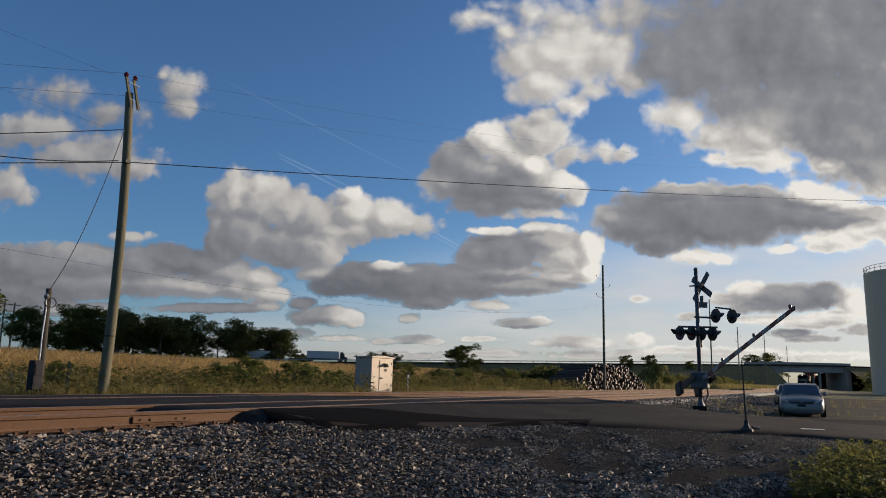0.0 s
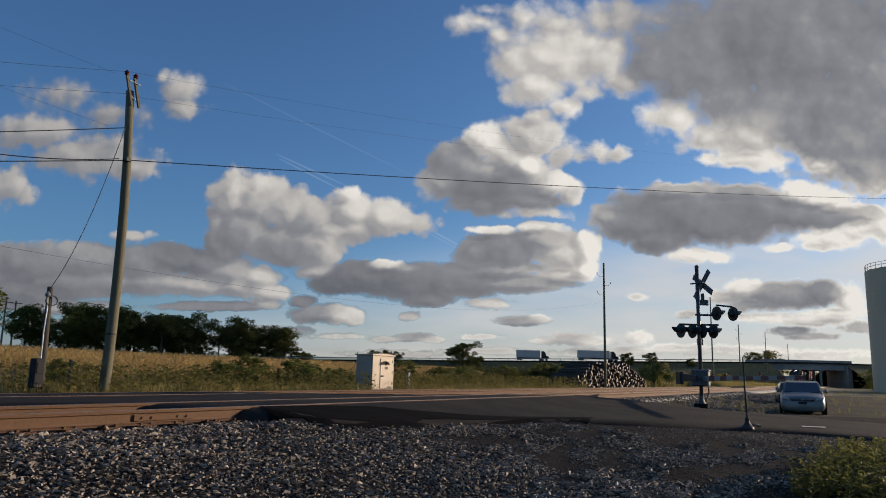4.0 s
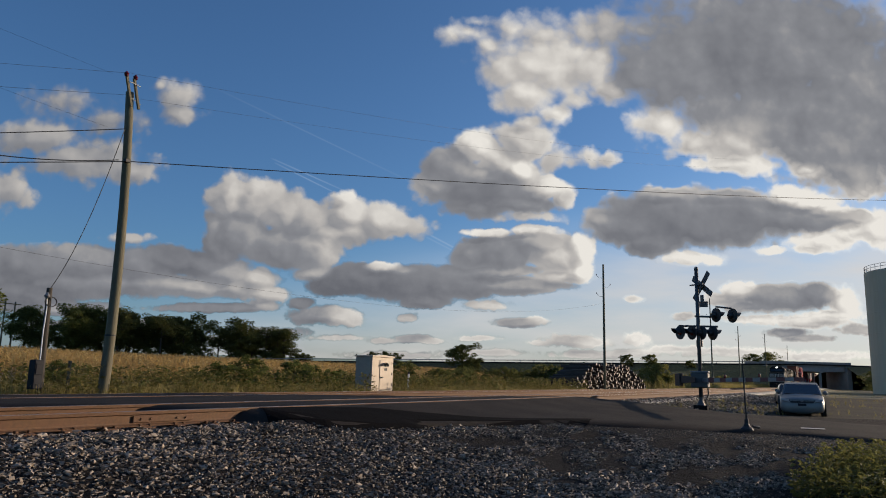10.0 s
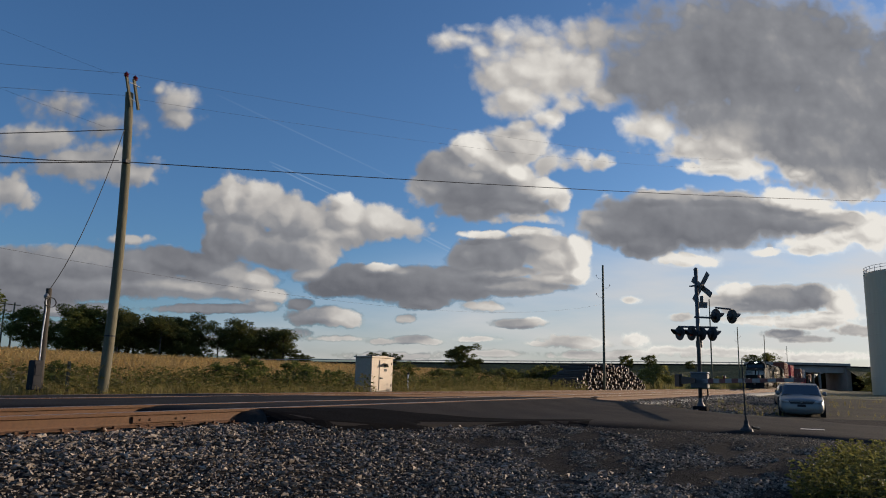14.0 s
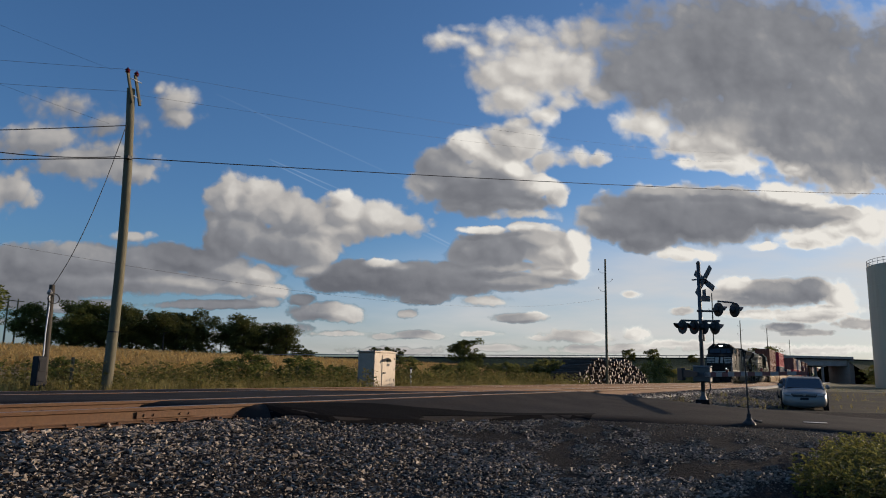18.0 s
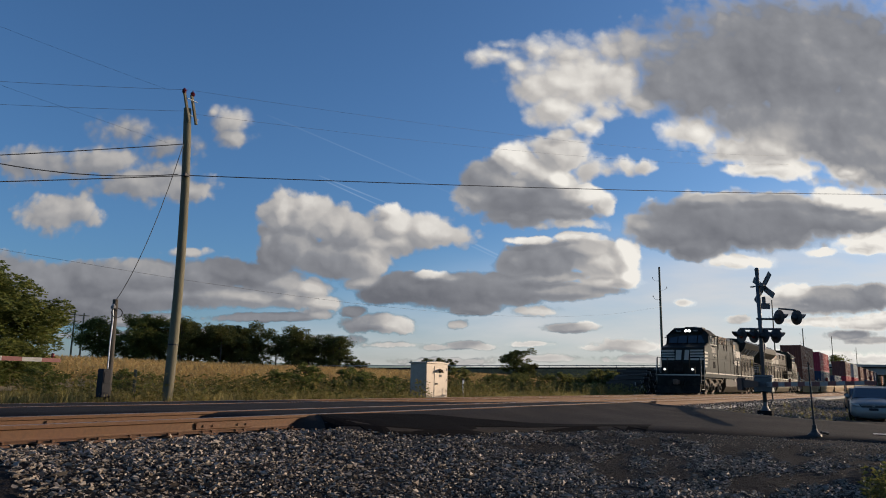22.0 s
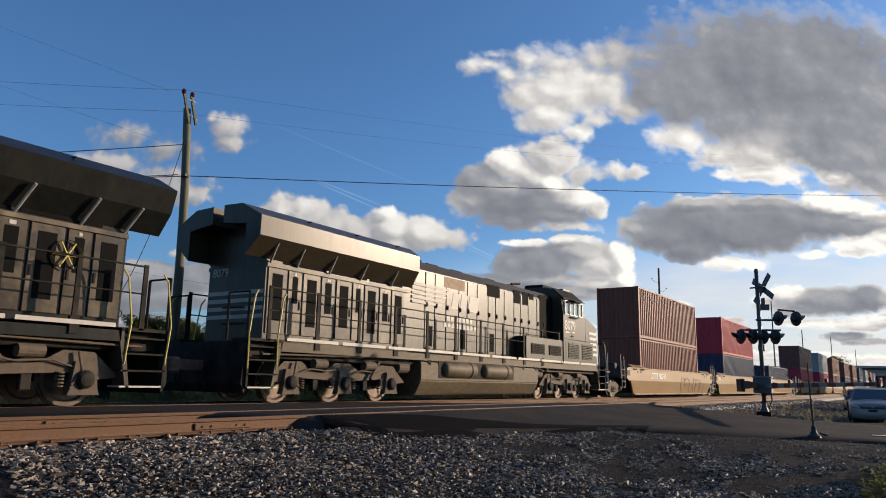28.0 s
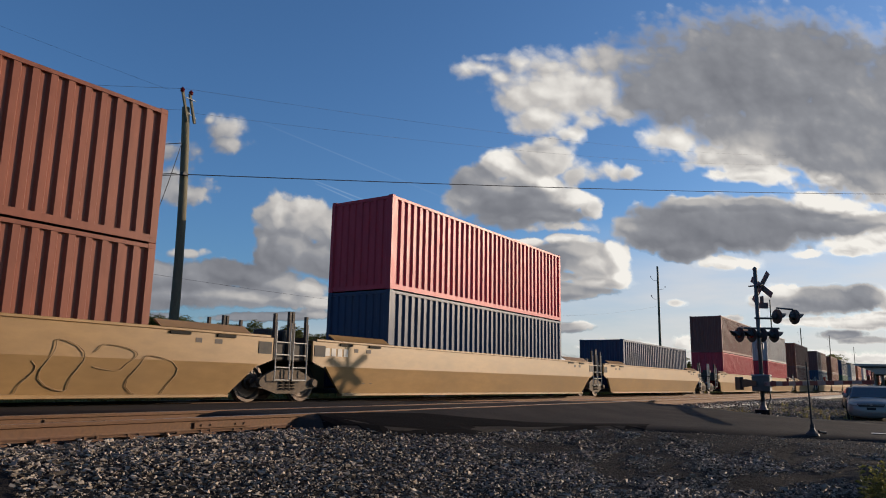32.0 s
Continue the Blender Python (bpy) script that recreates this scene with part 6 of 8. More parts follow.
def cab_and_nose(lo, number, near):
    """Wide nose, windscreen and cab with chamfered roof; near: the side that carries the number (-1 or 1)."""
    hw = 1.52
    prof = [(0.0, 1.42), (-0.06, 2.2), (0.0, 3.2), (0.16, 3.32), (1.25, 3.62), (1.35, 3.6), (1.35, 1.42)]
    nose = part("nose", prism(prof, "y", -hw, hw), LOCO_PAINT, lo, "black wide safety nose with white stripes")
    bmesh_edges(nose, 0.05)
    # cab: section across the track, drawn back along the hood
    sec = [(-hw, 1.42), (hw, 1.42), (hw, 3.55), (hw - 0.04, 4.25), (hw - 0.5, 4.66), (hw - 0.75, 4.74), (-hw + 0.75, 4.74), (-hw + 0.5, 4.66), (-hw + 0.04, 4.25), (-hw, 3.55)]
    bm = prism(sec, "x", 1.3, 3.8)
    for v in bm.verts:
        if v.co.x < 1.4:
            v.co.x = 1.3 + max(0.0, v.co.z - 3.55) * 0.42
            if v.co.z < 3.6:
                v.co.x = 1.32
    cab = part("cab", bm, LOCO_PAINT, lo, "black cab with windows and a low chamfered roof")
    for s in (-1, 1):
        part("eave", prism([(s * (hw + 0.06), 4.2), (s * (hw + 0.04), 4.26), (s * (hw - 0.5), 4.72), (s * (hw - 0.52), 4.66)], "x", 1.62, 3.78), LOCO_DARK, cab)
    for s in (-1, 1):
        y = s * hw
        for a, b in ((1.7, 2.12), (2.22, 3.1), (3.2, 3.64)):
            w = window(cab, a, b, 3.55, 4.16, y, s)
            if b - a > 0.6:
                part("mullion", box((a + b) / 2 - 0.035, min(y, y + s * 0.045), 3.58, (a + b) / 2 + 0.035, max(y, y + s * 0.045), 4.13), SILVER, w)
        part("sun_shade", prism([(y + s * 0.02, 4.2), (y + s * 0.34, 4.14), (y + s * 0.34, 4.16), (y + s * 0.02, 4.24)], "x", 2.15, 3.2), LOCO_DARK, cab)
        part("belt_line", box(0.1, min(y, y + s * 0.012), 2.5, 3.78, max(y, y + s * 0.012), 2.525), LOCO_DARK, cab)
        part("cab_seam", box(3.76, min(y, y + s * 0.03), 1.5, 3.8, max(y, y + s * 0.03), 4.2), LOCO_DARK, cab)
        part("arm_rest", box(2.3, min(y, y + s * 0.1), 3.44, 3.1, max(y, y + s * 0.1), 3.49, 0.01), LOCO_DARK, cab)
        part("hinge_box", box(2.75, min(y, y + s * 0.05), 2.62, 2.95, max(y, y + s * 0.05), 2.68), LOCO_DARK, cab)
        for k in range(5):
            z = 2.98 - k * 0.24
            x1 = 0.95 - k * 0.08
            part("nose_stripe", prism([(0.02, z), (x1, z), (x1 - 0.07, z - 0.12), (0.02, z - 0.12)], "y", min(y, y + s * 0.008), max(y, y + s * 0.008)), STRIPE, nose, "white stripe")
    # windscreen, number boards, headlights
    for a, b in ((-1.3, -0.72), (-0.66, -0.04), (0.04, 0.66), (0.72, 1.3)):
        bm = bmesh.new()
        box(-0.015, a, 0.03, 0.015, b, 0.62, 0.0, bm)
        o = part("windscreen", bm, GLASS, cab, "dark windscreen pane")
        o.matrix_basis = pose(1.42, 0, 3.64, 0, 22.8, 0)
    hb = prism([(1.66, 4.3), (1.6, 4.5), (1.78, 4.8), (2.6, 4.8), (2.6, 4.3)], "y", -1.02, 1.02)
    top = part("headlight_housing", hb, LOCO_PAINT, cab)
    for y in (-0.12, 0.12):
        o = part("headlight", lathe([(0.09, 0), (0.09, 0.03), (0.05, 0.04)], 16), HEADLIGHT, top, "lit white headlight")
        o.matrix_basis = pose(1.63, y, 4.56, 0, -74, 0)
    for sy in (-1, 1):
        o = part("number_board", box(-0.01, -0.28, -0.085, 0.01, 0.28, 0.085), GRILLE, top)
        o.matrix_basis = pose(1.635, sy * 0.6, 4.55, 0, 16, 0)
        lettering(number, 0.17, STRIPE, top, pose(1.62, sy * 0.6 - 0.22 if True else 0, 4.49, 90, 0, -90) @ pose(-0.44, 0, 0))
    # nose front: door, stripes, a plain emblem shape, light bar, ditch lights
    for y0, y1 in ((-1.45, -0.55), (0.55, 1.45)):
        for k in range(4):
            z = 3.05 - k * 0.2
            part("front_stripe", box(-0.085, y0, z - 0.06, -0.02, y1, z + 0.06), STRIPE, nose, "white stripe")
    part("front_emblem", prism([(-0.42, 2.4), (-0.12, 2.4), (-0.2, 3.1), (-0.5, 3.1)], "x", -0.085, -0.03), STRIPE, nose, "plain white emblem block")
    part("front_emblem", prism([(0.1, 2.4), (0.48, 2.4), (0.42, 3.1), (0.02, 3.1)], "x", -0.085, -0.03), STRIPE, nose, "plain white emblem block")
    part("nose_door", box(-0.07, -0.02, 1.5, -0.03, 0.62, 2.3, 0.02), LOCO_DARK, nose)
    for y in (-0.95, 0.95):
        o = part("ditch_light", lathe([(0.08, 0), (0.08, 0.08), (0.05, 0.1)], 14), DITCH_LAMP, lo, "lit white ditch light")
        o.matrix_basis = pose(-1.12, y, 1.72, 0, -90, 0)
        part("lamp_box", box(-1.12, y - 0.14, 1.45, -0.95, y + 0.14, 1.86, 0.02), LOCO_DARK, lo)
    part("platform_stripe", box(-1.235, -1.45, 1.3, -1.205, 1.45, 1.38), STRIPE, lo)
    lettering(number, 0.56, STRIPE, cab, side_text(2.05 if near < 0 else 3.57, near * (hw + 0.004), 2.92 if near > 0 else 3.0, near), "pale block numerals " + number, "number")
    part("small_mark", box(2.55, min(near * hw, near * (hw + 0.006)), 2.8, 2.78, max(near * hw, near * (hw + 0.006)), 2.87), STRIPE, cab)
    part("small_mark", box(3.1, min(near * hw, near * (hw + 0.006)), 2.78, 3.5, max(near * hw, near * (hw + 0.006)), 2.83), STRIPE, cab)
    return cab


def bmesh_edges(ob, width):
    """Ease the edges of a finished part."""
    bm = bmesh.new()
    bm.from_mesh(ob.data)
    bmesh.ops.bevel(bm, geom=[e for e in bm.edges if e.calc_face_angle(0) > 0.4], offset=width, segments=2, affect="EDGES")
    bm.to_mesh(ob.data)
    bm.free()


def repaint(lo, swaps):
    """Another finish for the parts of one locomotive."""
    for o in lo.children_recursive:
        for slot in o.material_slots:
            slot.material = swaps.get(slot.material, slot.material)


def locomotive(number, near, full_to, reservoirs, yellow, label, end_number):
    """A six-axle road diesel. full_to: how far back the body keeps the cab's width."""
    lo = thing("locomotive", pose(0, FAR_Y, 0), label, "locomotive", "locomotives at the head of the train")
    hw = 1.52
    part("underframe", box(-1.2, -1.3, 1.05, 20.95, 1.3, 1.42, 0.02), LOCO_DARK, lo)
    for s in (-1, 1):
        y = s * 1.5
        part("side_sill", box(-0.2, min(y, y - s * 0.06), 1.22, 19.9, max(y, y - s * 0.06), 1.47), SILL_DUST if reservoirs else LOCO_PAINT, lo)
        for k in range(10):
            x = 0.1 + k * 1.98
            part("sill_stripe", box(x, min(y + s * 0.022, y + s * 0.034), 1.475, x + 1.82, max(y + s * 0.022, y + s * 0.034), 1.555), STRIPE, lo, "white reflective sill stripe")
        part("walkway", box(full_to, min(s * 0.95, s * 1.5), 1.425, 20.9, max(s * 0.95, s * 1.5), 1.49), LOCO_DARK, lo)
        for k in range(9):
            x = 5.2 + k * 1.05
            part("jack_pad", box(x, min(y, y - s * 0.1), 1.1, x + 0.16, max(y, y - s * 0.1), 1.24), LOCO_DARK, lo)
    part("pilot", prism([(-1.2, 1.42), (-1.26, 0.6), (-1.5, 0.12), (-1.42, 0.1), (-1.1, 0.5), (-1.05, 1.42)], "y", -1.45, 1.45), LOCO_DARK, lo, "black snow plough pilot")
    part("rear_pilot", prism([(20.95, 1.42), (21.0, 0.45), (20.9, 0.25), (20.8, 0.5), (20.8, 1.42)], "y", -1.45, 1.45), LOCO_DARK, lo)
    coupler(lo, -1.2, -1)
    coupler(lo, 20.95, 1)
    end_steps(lo, -1.15, -1, False)
    end_steps(lo, 20.9, 1, yellow)
    cab_and_nose(lo, number, near)
    # body behind the cab
    n1 = 9.2 if full_to > 6 else 3.8
    if full_to > 6:
        body = part("equipment_cabin", prism([(-hw, 1.45), (hw, 1.45), (hw, 4.15), (hw - 0.25, 4.38), (-hw + 0.25, 4.38), (-hw, 4.15)], "x", 3.8, 9.2), LOCO_PAINT, lo, "full-width equipment compartment")
        for s in (-1, 1):
            y = s * hw
            for a, b in ((3.95, 4.75), (4.95, 5.75), (5.95, 6.6)):
                louvres(body, a, b, 3.72, 4.3, y, s, 6, "air_grille", RUST_DARK)
                part("grille_post", box(b + 0.02, min(y, y + s * 0.03), 3.7, b + 0.1, max(y, y + s * 0.03), 4.3), SILVER, body)
            for a, b, c, d in ((3.85, 2.62, 7.9, 3.5), (3.85, 1.65, 5.9, 2.45), (5.95, 1.65, 7.9, 2.45), (8.0, 1.65, 9.1, 3.3)):
                part("body_panel", box(a, min(y, y + s * 0.015), b, c, max(y, y + s * 0.015), d, 0.006), LOCO_PAINT, body)
            for p in (((4.1, 3.4), (5.7, 2.72), (4.1, 2.72)), ((7.7, 3.4), (6.1, 2.72), (7.7, 2.72))):
                bm = bmesh.new()
                vs = [bm.verts.new((u, y + s * (0.055 if i == 1 else 0.017), w)) for i, (u, w) in enumerate(p)]
                bm.faces.new(vs)
                part("pressed_panel", bm, LOCO_PAINT, body)
            for x in (3.95, 5.85, 6.75, 9.0):
                part("body_post", box(x, min(y, y + s * 0.06), 3.3 if x < 8 else 2.4, x + 0.1, max(y, y + s * 0.06), 4.3), LOCO_DARK, body)
            part("guard_rail", bars([(3.95, y + s * 0.09, 4.05), (9.0, y + s * 0.09, 4.05)], 0.015), LOCO_DARK, body)
            part("guard_rail", bars([(3.95, y + s * 0.09, 3.75), (9.0, y + s * 0.09, 3.75)], 0.015), LOCO_DARK, body)
            part("body_window", box(8.3, min(y, y + s * 0.012), 3.84, 8.88, max(y, y + s * 0.012), 4.2), GRILLE, body)
            part("hatch", box(2.36, min(y, y + s * 0.016), 1.9, 2.96, max(y, y + s * 0.016), 2.36), GRILLE, body)
            part("lift_pipe", bars([(8.4, y + s * 0.08, 4.3), (8.75, y + s * 0.1, 3.9), (8.75, y + s * 0.1, 2.5), (9.4, y + s * 0.06, 2.5)], 0.022), STRIPE, body)
    else:
        for s in (-1, 1):
            y = s * hw
            part("low_cabinet", box(3.82, min(s * 0.95, y), 1.45, 7.2, max(s * 0.95, y), 2.42, 0.02), LOCO_PAINT, lo)
            for a in (4.0, 5.6):
                louvres(lo, a, a + 1.2, 1.75, 2.15, y, s, 6, "low_louvre")
            for a in (0.5, 2.0):
                louvres(lo, a + 0.1, a + 1.3, 1.7, 2.36, y, s, 9, "cab_louvre", LOCO_PAINT)
            part("toolbox_rim", box(0.45, min(y, y + s * 0.012), 1.62, 3.5, max(y, y + s * 0.012), 2.44, 0.0), LOCO_PAINT, lo)
    # long hood
    hh = 1.04
    sec = [(-hh, 1.45), (hh, 1.45), (hh, 4.1), (hh - 0.14, 4.38), (-hh + 0.14, 4.38), (-hh, 4.1)]
    hood = part("long_hood", prism(sec, "x", n1 + 0.002, 20.1), LOCO_PAINT, lo, "black long hood with dusty doors")
    for s in (-1, 1):
        y = s * hh
        x = n1 + 0.35
        k = 0
        while x < 13.4:
            w = (0.62, 0.5, 0.74)[k % 3]
            part("hood_door", box(x, min(y, y + s * 0.025), 1.62, x + w, max(y, y + s * 0.025), 4.06, 0.008), LOCO_PAINT, hood)
            part("latch", box(x + w - 0.1, min(y, y + s * 0.06), 2.95, x + w - 0.05, max(y, y + s * 0.06), 3.1), LOCO_DARK, hood)
            if k % 3 == 1:
                part("dark_vent", box(x + 0.08, min(y, y + s * 0.034), 1.7, x + w - 0.1, max(y, y + s * 0.034), 2.35), GRILLE, hood)
            x += w + 0.05
            k += 1
        x = 14.5
        k = 0
        while x < 19.7:
            w = (0.62, 0.52, 0.62, 0.46)[k % 4]
            d = part("hood_door", box(x, min(y, y + s * 0.03), 1.66, x + w, max(y, y + s * 0.03), 3.26, 0.01), DOOR_TAN, hood, "dust-grey door with a dark grille")
            zb = (1.98, 2.3, 1.9, 2.45)[k % 4]
            part("door_grille", box(x + 0.14, min(y, y + s * 0.038), zb, x + w - 0.14, max(y, y + s * 0.038), 3.12), GRILLE, d)
            part("door_latch", box(x + 0.04, min(y, y + s * 0.05), 2.3, x + 0.08, max(y, y + s * 0.05), 2.5), LOCO_DARK, d)
            if k % 2:
                part("label_plate", box(x + 0.2, min(y, y + s * 0.04), 3.15, x + w - 0.2, max(y, y + s * 0.04), 3.22), STRIPE, d)
            x += w + 0.06
            k += 1
        part("door_rail", box(14.3, min(y, y + s * 0.05), 3.27, 20.1, max(y, y + s * 0.05), 3.36), DOOR_TAN, hood)
        for a in (14.6, 16.3, 18.0):
            part("radiator_screen", box(a, min(y, y + s * 0.02), 3.4, a + 1.55, max(y, y + s * 0.02), 3.86), GRILLE, hood)
        # stripes, plain emblem shapes and two bars of lettering, reading the same way on both sides
        def along(q):
            return q if s < 0 else 24.05 - q

        y0, y1 = min(y + s * 0.026, y + s * 0.034), max(y + s * 0.026, y + s * 0.034)
        for k in range(5):
            z = 3.66 - k * 0.14
            part("hood_stripe", prism([(along(u), w) for u, w in ((9.95, z), (12.15 - 0.1 * k, z), (12.02 - 0.1 * k, z - 0.085), (9.95, z - 0.085))], "y", y0, y1), STRIPE, hood, "white stripe")
        for quad in (((12.2, 3.02), (12.6, 3.02), (12.72, 3.56), (12.32, 3.56)), ((12.74, 3.02), (13.14, 3.02), (13.26, 3.56), (12.86, 3.56)), ((13.28, 3.02), (13.9, 3.02), (14.02, 3.56), (13.4, 3.56))):
            part("emblem", prism([(along(u), w) for u, w in quad], "y", y0, y1), STRIPE, hood, "plain white emblem block")
        for a, b, z in ((11.95, 13.6, 2.6), (11.75, 13.85, 2.38)):
            bm = bmesh.new()
            q = a
            while q < b:
                box(min(along(q), along(q + 0.17)), y0, z, max(along(q), along(q + 0.17)), y1, z + 0.16, 0, bm)
                q += 0.24
            part("lettering_bar", bm, STRIPE, hood, "row of white bars")
        part("primer_patch", box(11.0, min(y + s * 0.022, y + s * 0.03), 3.7, 12.3, max(y + s * 0.022, y + s * 0.03), 4.05, 0), WORN_PRIMER, hood, "peeled rust-brown patch")
        # overhanging radiator wing
        lean = 1.54 if reservoirs else 1.4
        wing = prism([(s * hh, 3.45), (s * lean, 3.88), (s * 1.55, 4.36), (s * 0.85, 4.72), (s * 0.2, 4.74), (s * 0.2, 4.3), (s * hh, 4.2)], "x", 14.1, 20.8)
        for v in wing.verts:
            if v.co.x < 15:
                v.co.x -= 0.9 * (1 - min(1, abs(v.co.y) / 1.54)) - 0.3
        part("radiator_wing", wing, LOCO_PAINT, lo, "flared radiator wing along the roof")
        for a in (15.2, 16.6, 17.9, 19.1, 20.0):
            part("wing_strut", rod((a, s * (hh + 0.02), 3.36), (a + 0.12, s * 1.46, 3.86), 0.03, 0.03, 6), SILVER, hood)
        posts = [full_to + 0.3 + i * (20.3 - full_to - 0.3) / 8 for i in range(9)] if full_to > 6 else [4.1 + i * 16.2 / 10 for i in range(11)]
        hood_handrail(lo, posts, s)
        for a in posts[1:-1]:
            part("rail_bracket", box(a - 0.09, min(s * 1.44, s * 1.53), 1.3, a + 0.09, max(s * 1.44, s * 1.53), 1.62), LOCO_DARK, lo)
        # dark openings high on the hood
        for a, b, c, d in (((8.5, 9.45, 3.72, 4.16),) if full_to < 6 else ()) + (((6.85, 7.4, 3.68, 4.2), (6.15, 6.65, 3.68, 4.2), (5.65, 6.05, 3.95, 4.2), (3.85, 5.1, 2.48, 4.25)) if full_to < 6 else ()):
            part("dark_opening", box(a, min(y, y + s * 0.03), c, b, max(y, y + s * 0.03), d), GRILLE, hood)
        # fuel tank
    tank = part("fuel_tank", prism([(-1.5, 1.18), (-1.5, 0.62), (-1.28, 0.2), (-1.0, 0.15), (1.0, 0.15), (1.28, 0.2), (1.5, 0.62), (1.5, 1.18)], "x", 6.15, 14.15), TANK_PAINT, lo, "dusty ribbed fuel tank")
    bmesh_edges(tank, 0.03)
    for s in (-1, 1):
        part("tank_seam", box(10.0, min(s * 1.5, s * 1.51), 0.64, 10.03, max(s * 1.5, s * 1.51), 1.16), LOCO_DARK, tank)
        part("filler_cap", box(9.1, min(s * 1.5, s * 1.56), 1.0, 9.3, max(s * 1.5, s * 1.56), 1.2), SILVER, tank)
        if reservoirs:
            part("tank_recess", box(8.2, min(s * 1.5, s * 1.508), 0.7, 13.2, max(s * 1.5, s * 1.508), 1.24), LOCO_DARK, tank)
            for a in (8.5, 10.95):
                bm = lathe([(0.16, 0), (0.25, 0.06), (0.28, 0.16), (0.28, 1.84), (0.25, 1.94), (0.16, 2.0)], 20, None, Matrix.Translation((a, s * 1.4, 0.98)) @ Matrix.Rotation(radians(90), 4, "Y"))
                o = part("air_reservoir", bm, TANK_PAINT, lo, "dusty round air reservoir", True)
                part("strap", rod((a + 0.4, s * 1.4, 0.98), (a + 0.46, s * 1.4, 0.98), 0.29, 0.29, 20), LOCO_DARK, o)
        for a in (5.4, 6.0, 14.5):
            part("air_cylinder", rod((a, s * 1.2, 0.98), (a + 0.5, s * 1.2, 0.98), 0.16, 0.16, 12), TRUCK_DUST, lo)
        part("under_pipe", bars([(0.2, s * 1.42, 1.12), (5.6, s * 1.42, 1.1), (6.2, s * 1.44, 1.26), (14.2, s * 1.44, 1.26), (20.4, s * 1.42, 1.14)], 0.025), TRUCK_DUST, lo)
    loco_truck(lo, (0.85, 2.8, 4.8), "")
    loco_truck(lo, (15.4, 17.4, 19.35), "")
    # roof things
    part("horn", bars([(5.6, 0.0, 4.7), (5.0, 0.1, 4.78)], 0.05), LOCO_DARK, lo)
    part("air_conditioner", box(2.5, -0.45, 4.74, 3.5, 0.45, 4.92, 0.04), LOCO_DARK, lo)
    part("antenna_dome", lathe([(0.12, 0), (0.12, 0.08), (0.05, 0.16)], 12, None, Matrix.Translation((2.2, -0.5, 4.72))), STRIPE, lo)
    part("exhaust_stack", box(12.6, -0.35, 4.38, 13.6, 0.35, 4.62, 0.03), LOCO_DARK, lo)
    for a in (6.4, 8.2, 10.6, 12.1):
        part("roof_hatch", box(a, -0.7, 4.38, a + 0.7, 0.7, 4.47, 0.02), LOCO_DARK, lo)
    for a in (15.0, 16.9, 18.8):
        part("roof_fan_rail", bars([(a, -1.2, 4.6), (a, 1.2, 4.6)], 0.02), LOCO_DARK, lo)
    # hood end
    if end_number:
        for k in range(4):
            part("end_stripe", box(20.1, -1.0, 2.62 - k * 0.2, 20.112, 1.0, 2.72 - k * 0.2), STRIPE, hood, "white stripe")
        lettering(number, 0.3, STRIPE, hood, pose(20.112, -0.9, 3.1, 90, 0, 90), "pale numerals " + number, "number")
    for z in (1.9, 2.3):
        part("end_grab", bars([(20.15, -0.4, z), (20.15, 0.4, z)], 0.018), LOCO_DARK, hood)
    if yellow:
        wheel = bmesh.new()
        bmesh.ops.create_cone(wheel, cap_ends=False, segments=20, radius1=0.28, radius2=0.28, depth=0.04)
        o = part("brake_wheel", wheel, RAIL_YELLOW, hood)
        rod((0, 0, -0.03), (0, 0, 0.03), 0.09, 0.09, 10)
        o.matrix_basis = pose(18.9, -1.12, 2.75, 90, 0, 0)
        for k in range(3):
            a = math.pi * k / 3
            part("spoke", rod((18.9 - 0.27 * math.cos(a), -1.12, 2.75 - 0.27 * math.sin(a)), (18.9 + 0.27 * math.cos(a), -1.12, 2.75 + 0.27 * math.sin(a)), 0.018, 0.018, 6), RAIL_YELLOW, hood)
    return lo


TRAIN = []       # (object, distance behind the leading nose, turned about)
loco_a = locomotive("3668", -1, 9.2, False, True, "dusty black diesel locomotive leading the train, headlights lit", False)
TRAIN.append((loco_a, 0.0, 0))
loco_b = locomotive("8079", 1, 3.8, True, True, "dusty black diesel locomotive running long hood first", True)
repaint(loco_b, {LOCO_PAINT: LOCO_DUSTY, TANK_PAINT: SILL_DUST})
TRAIN.append((loco_b, 43.9, 180))

# ---- double-stack well cars
WELL_PAINT = surface("buff_well_car_paint", (0.26, 0.155, 0.058), 0.42, spec=0.3, grain=5, stain=0.7, vary=0.12, dirt=(0.15, 0.095, 0.045), dirt_amount=0.55, bump=0.06, stretch=(0.35, 1, 1), per_object=0.08)
WELL_DARK = surface("well_car_end_black", (0.03, 0.027, 0.024), 0.75, grain=10, stain=2, vary=0.3, dirt=(0.1, 0.07, 0.045), bump=0.2)
STENCIL_WHITE = surface("white_stencil", (0.7, 0.68, 0.63), 0.6, grain=14, stain=4, vary=0.1, bump=0.02)
INK = surface("faded_black_stencil", (0.06, 0.045, 0.035), 0.7, grain=14, stain=4, vary=0.3, bump=0.02)
SPRAY = surface("dark_spray_paint", (0.24, 0.15, 0.068), 0.6, grain=14, stain=4, vary=0.2, bump=0.02)


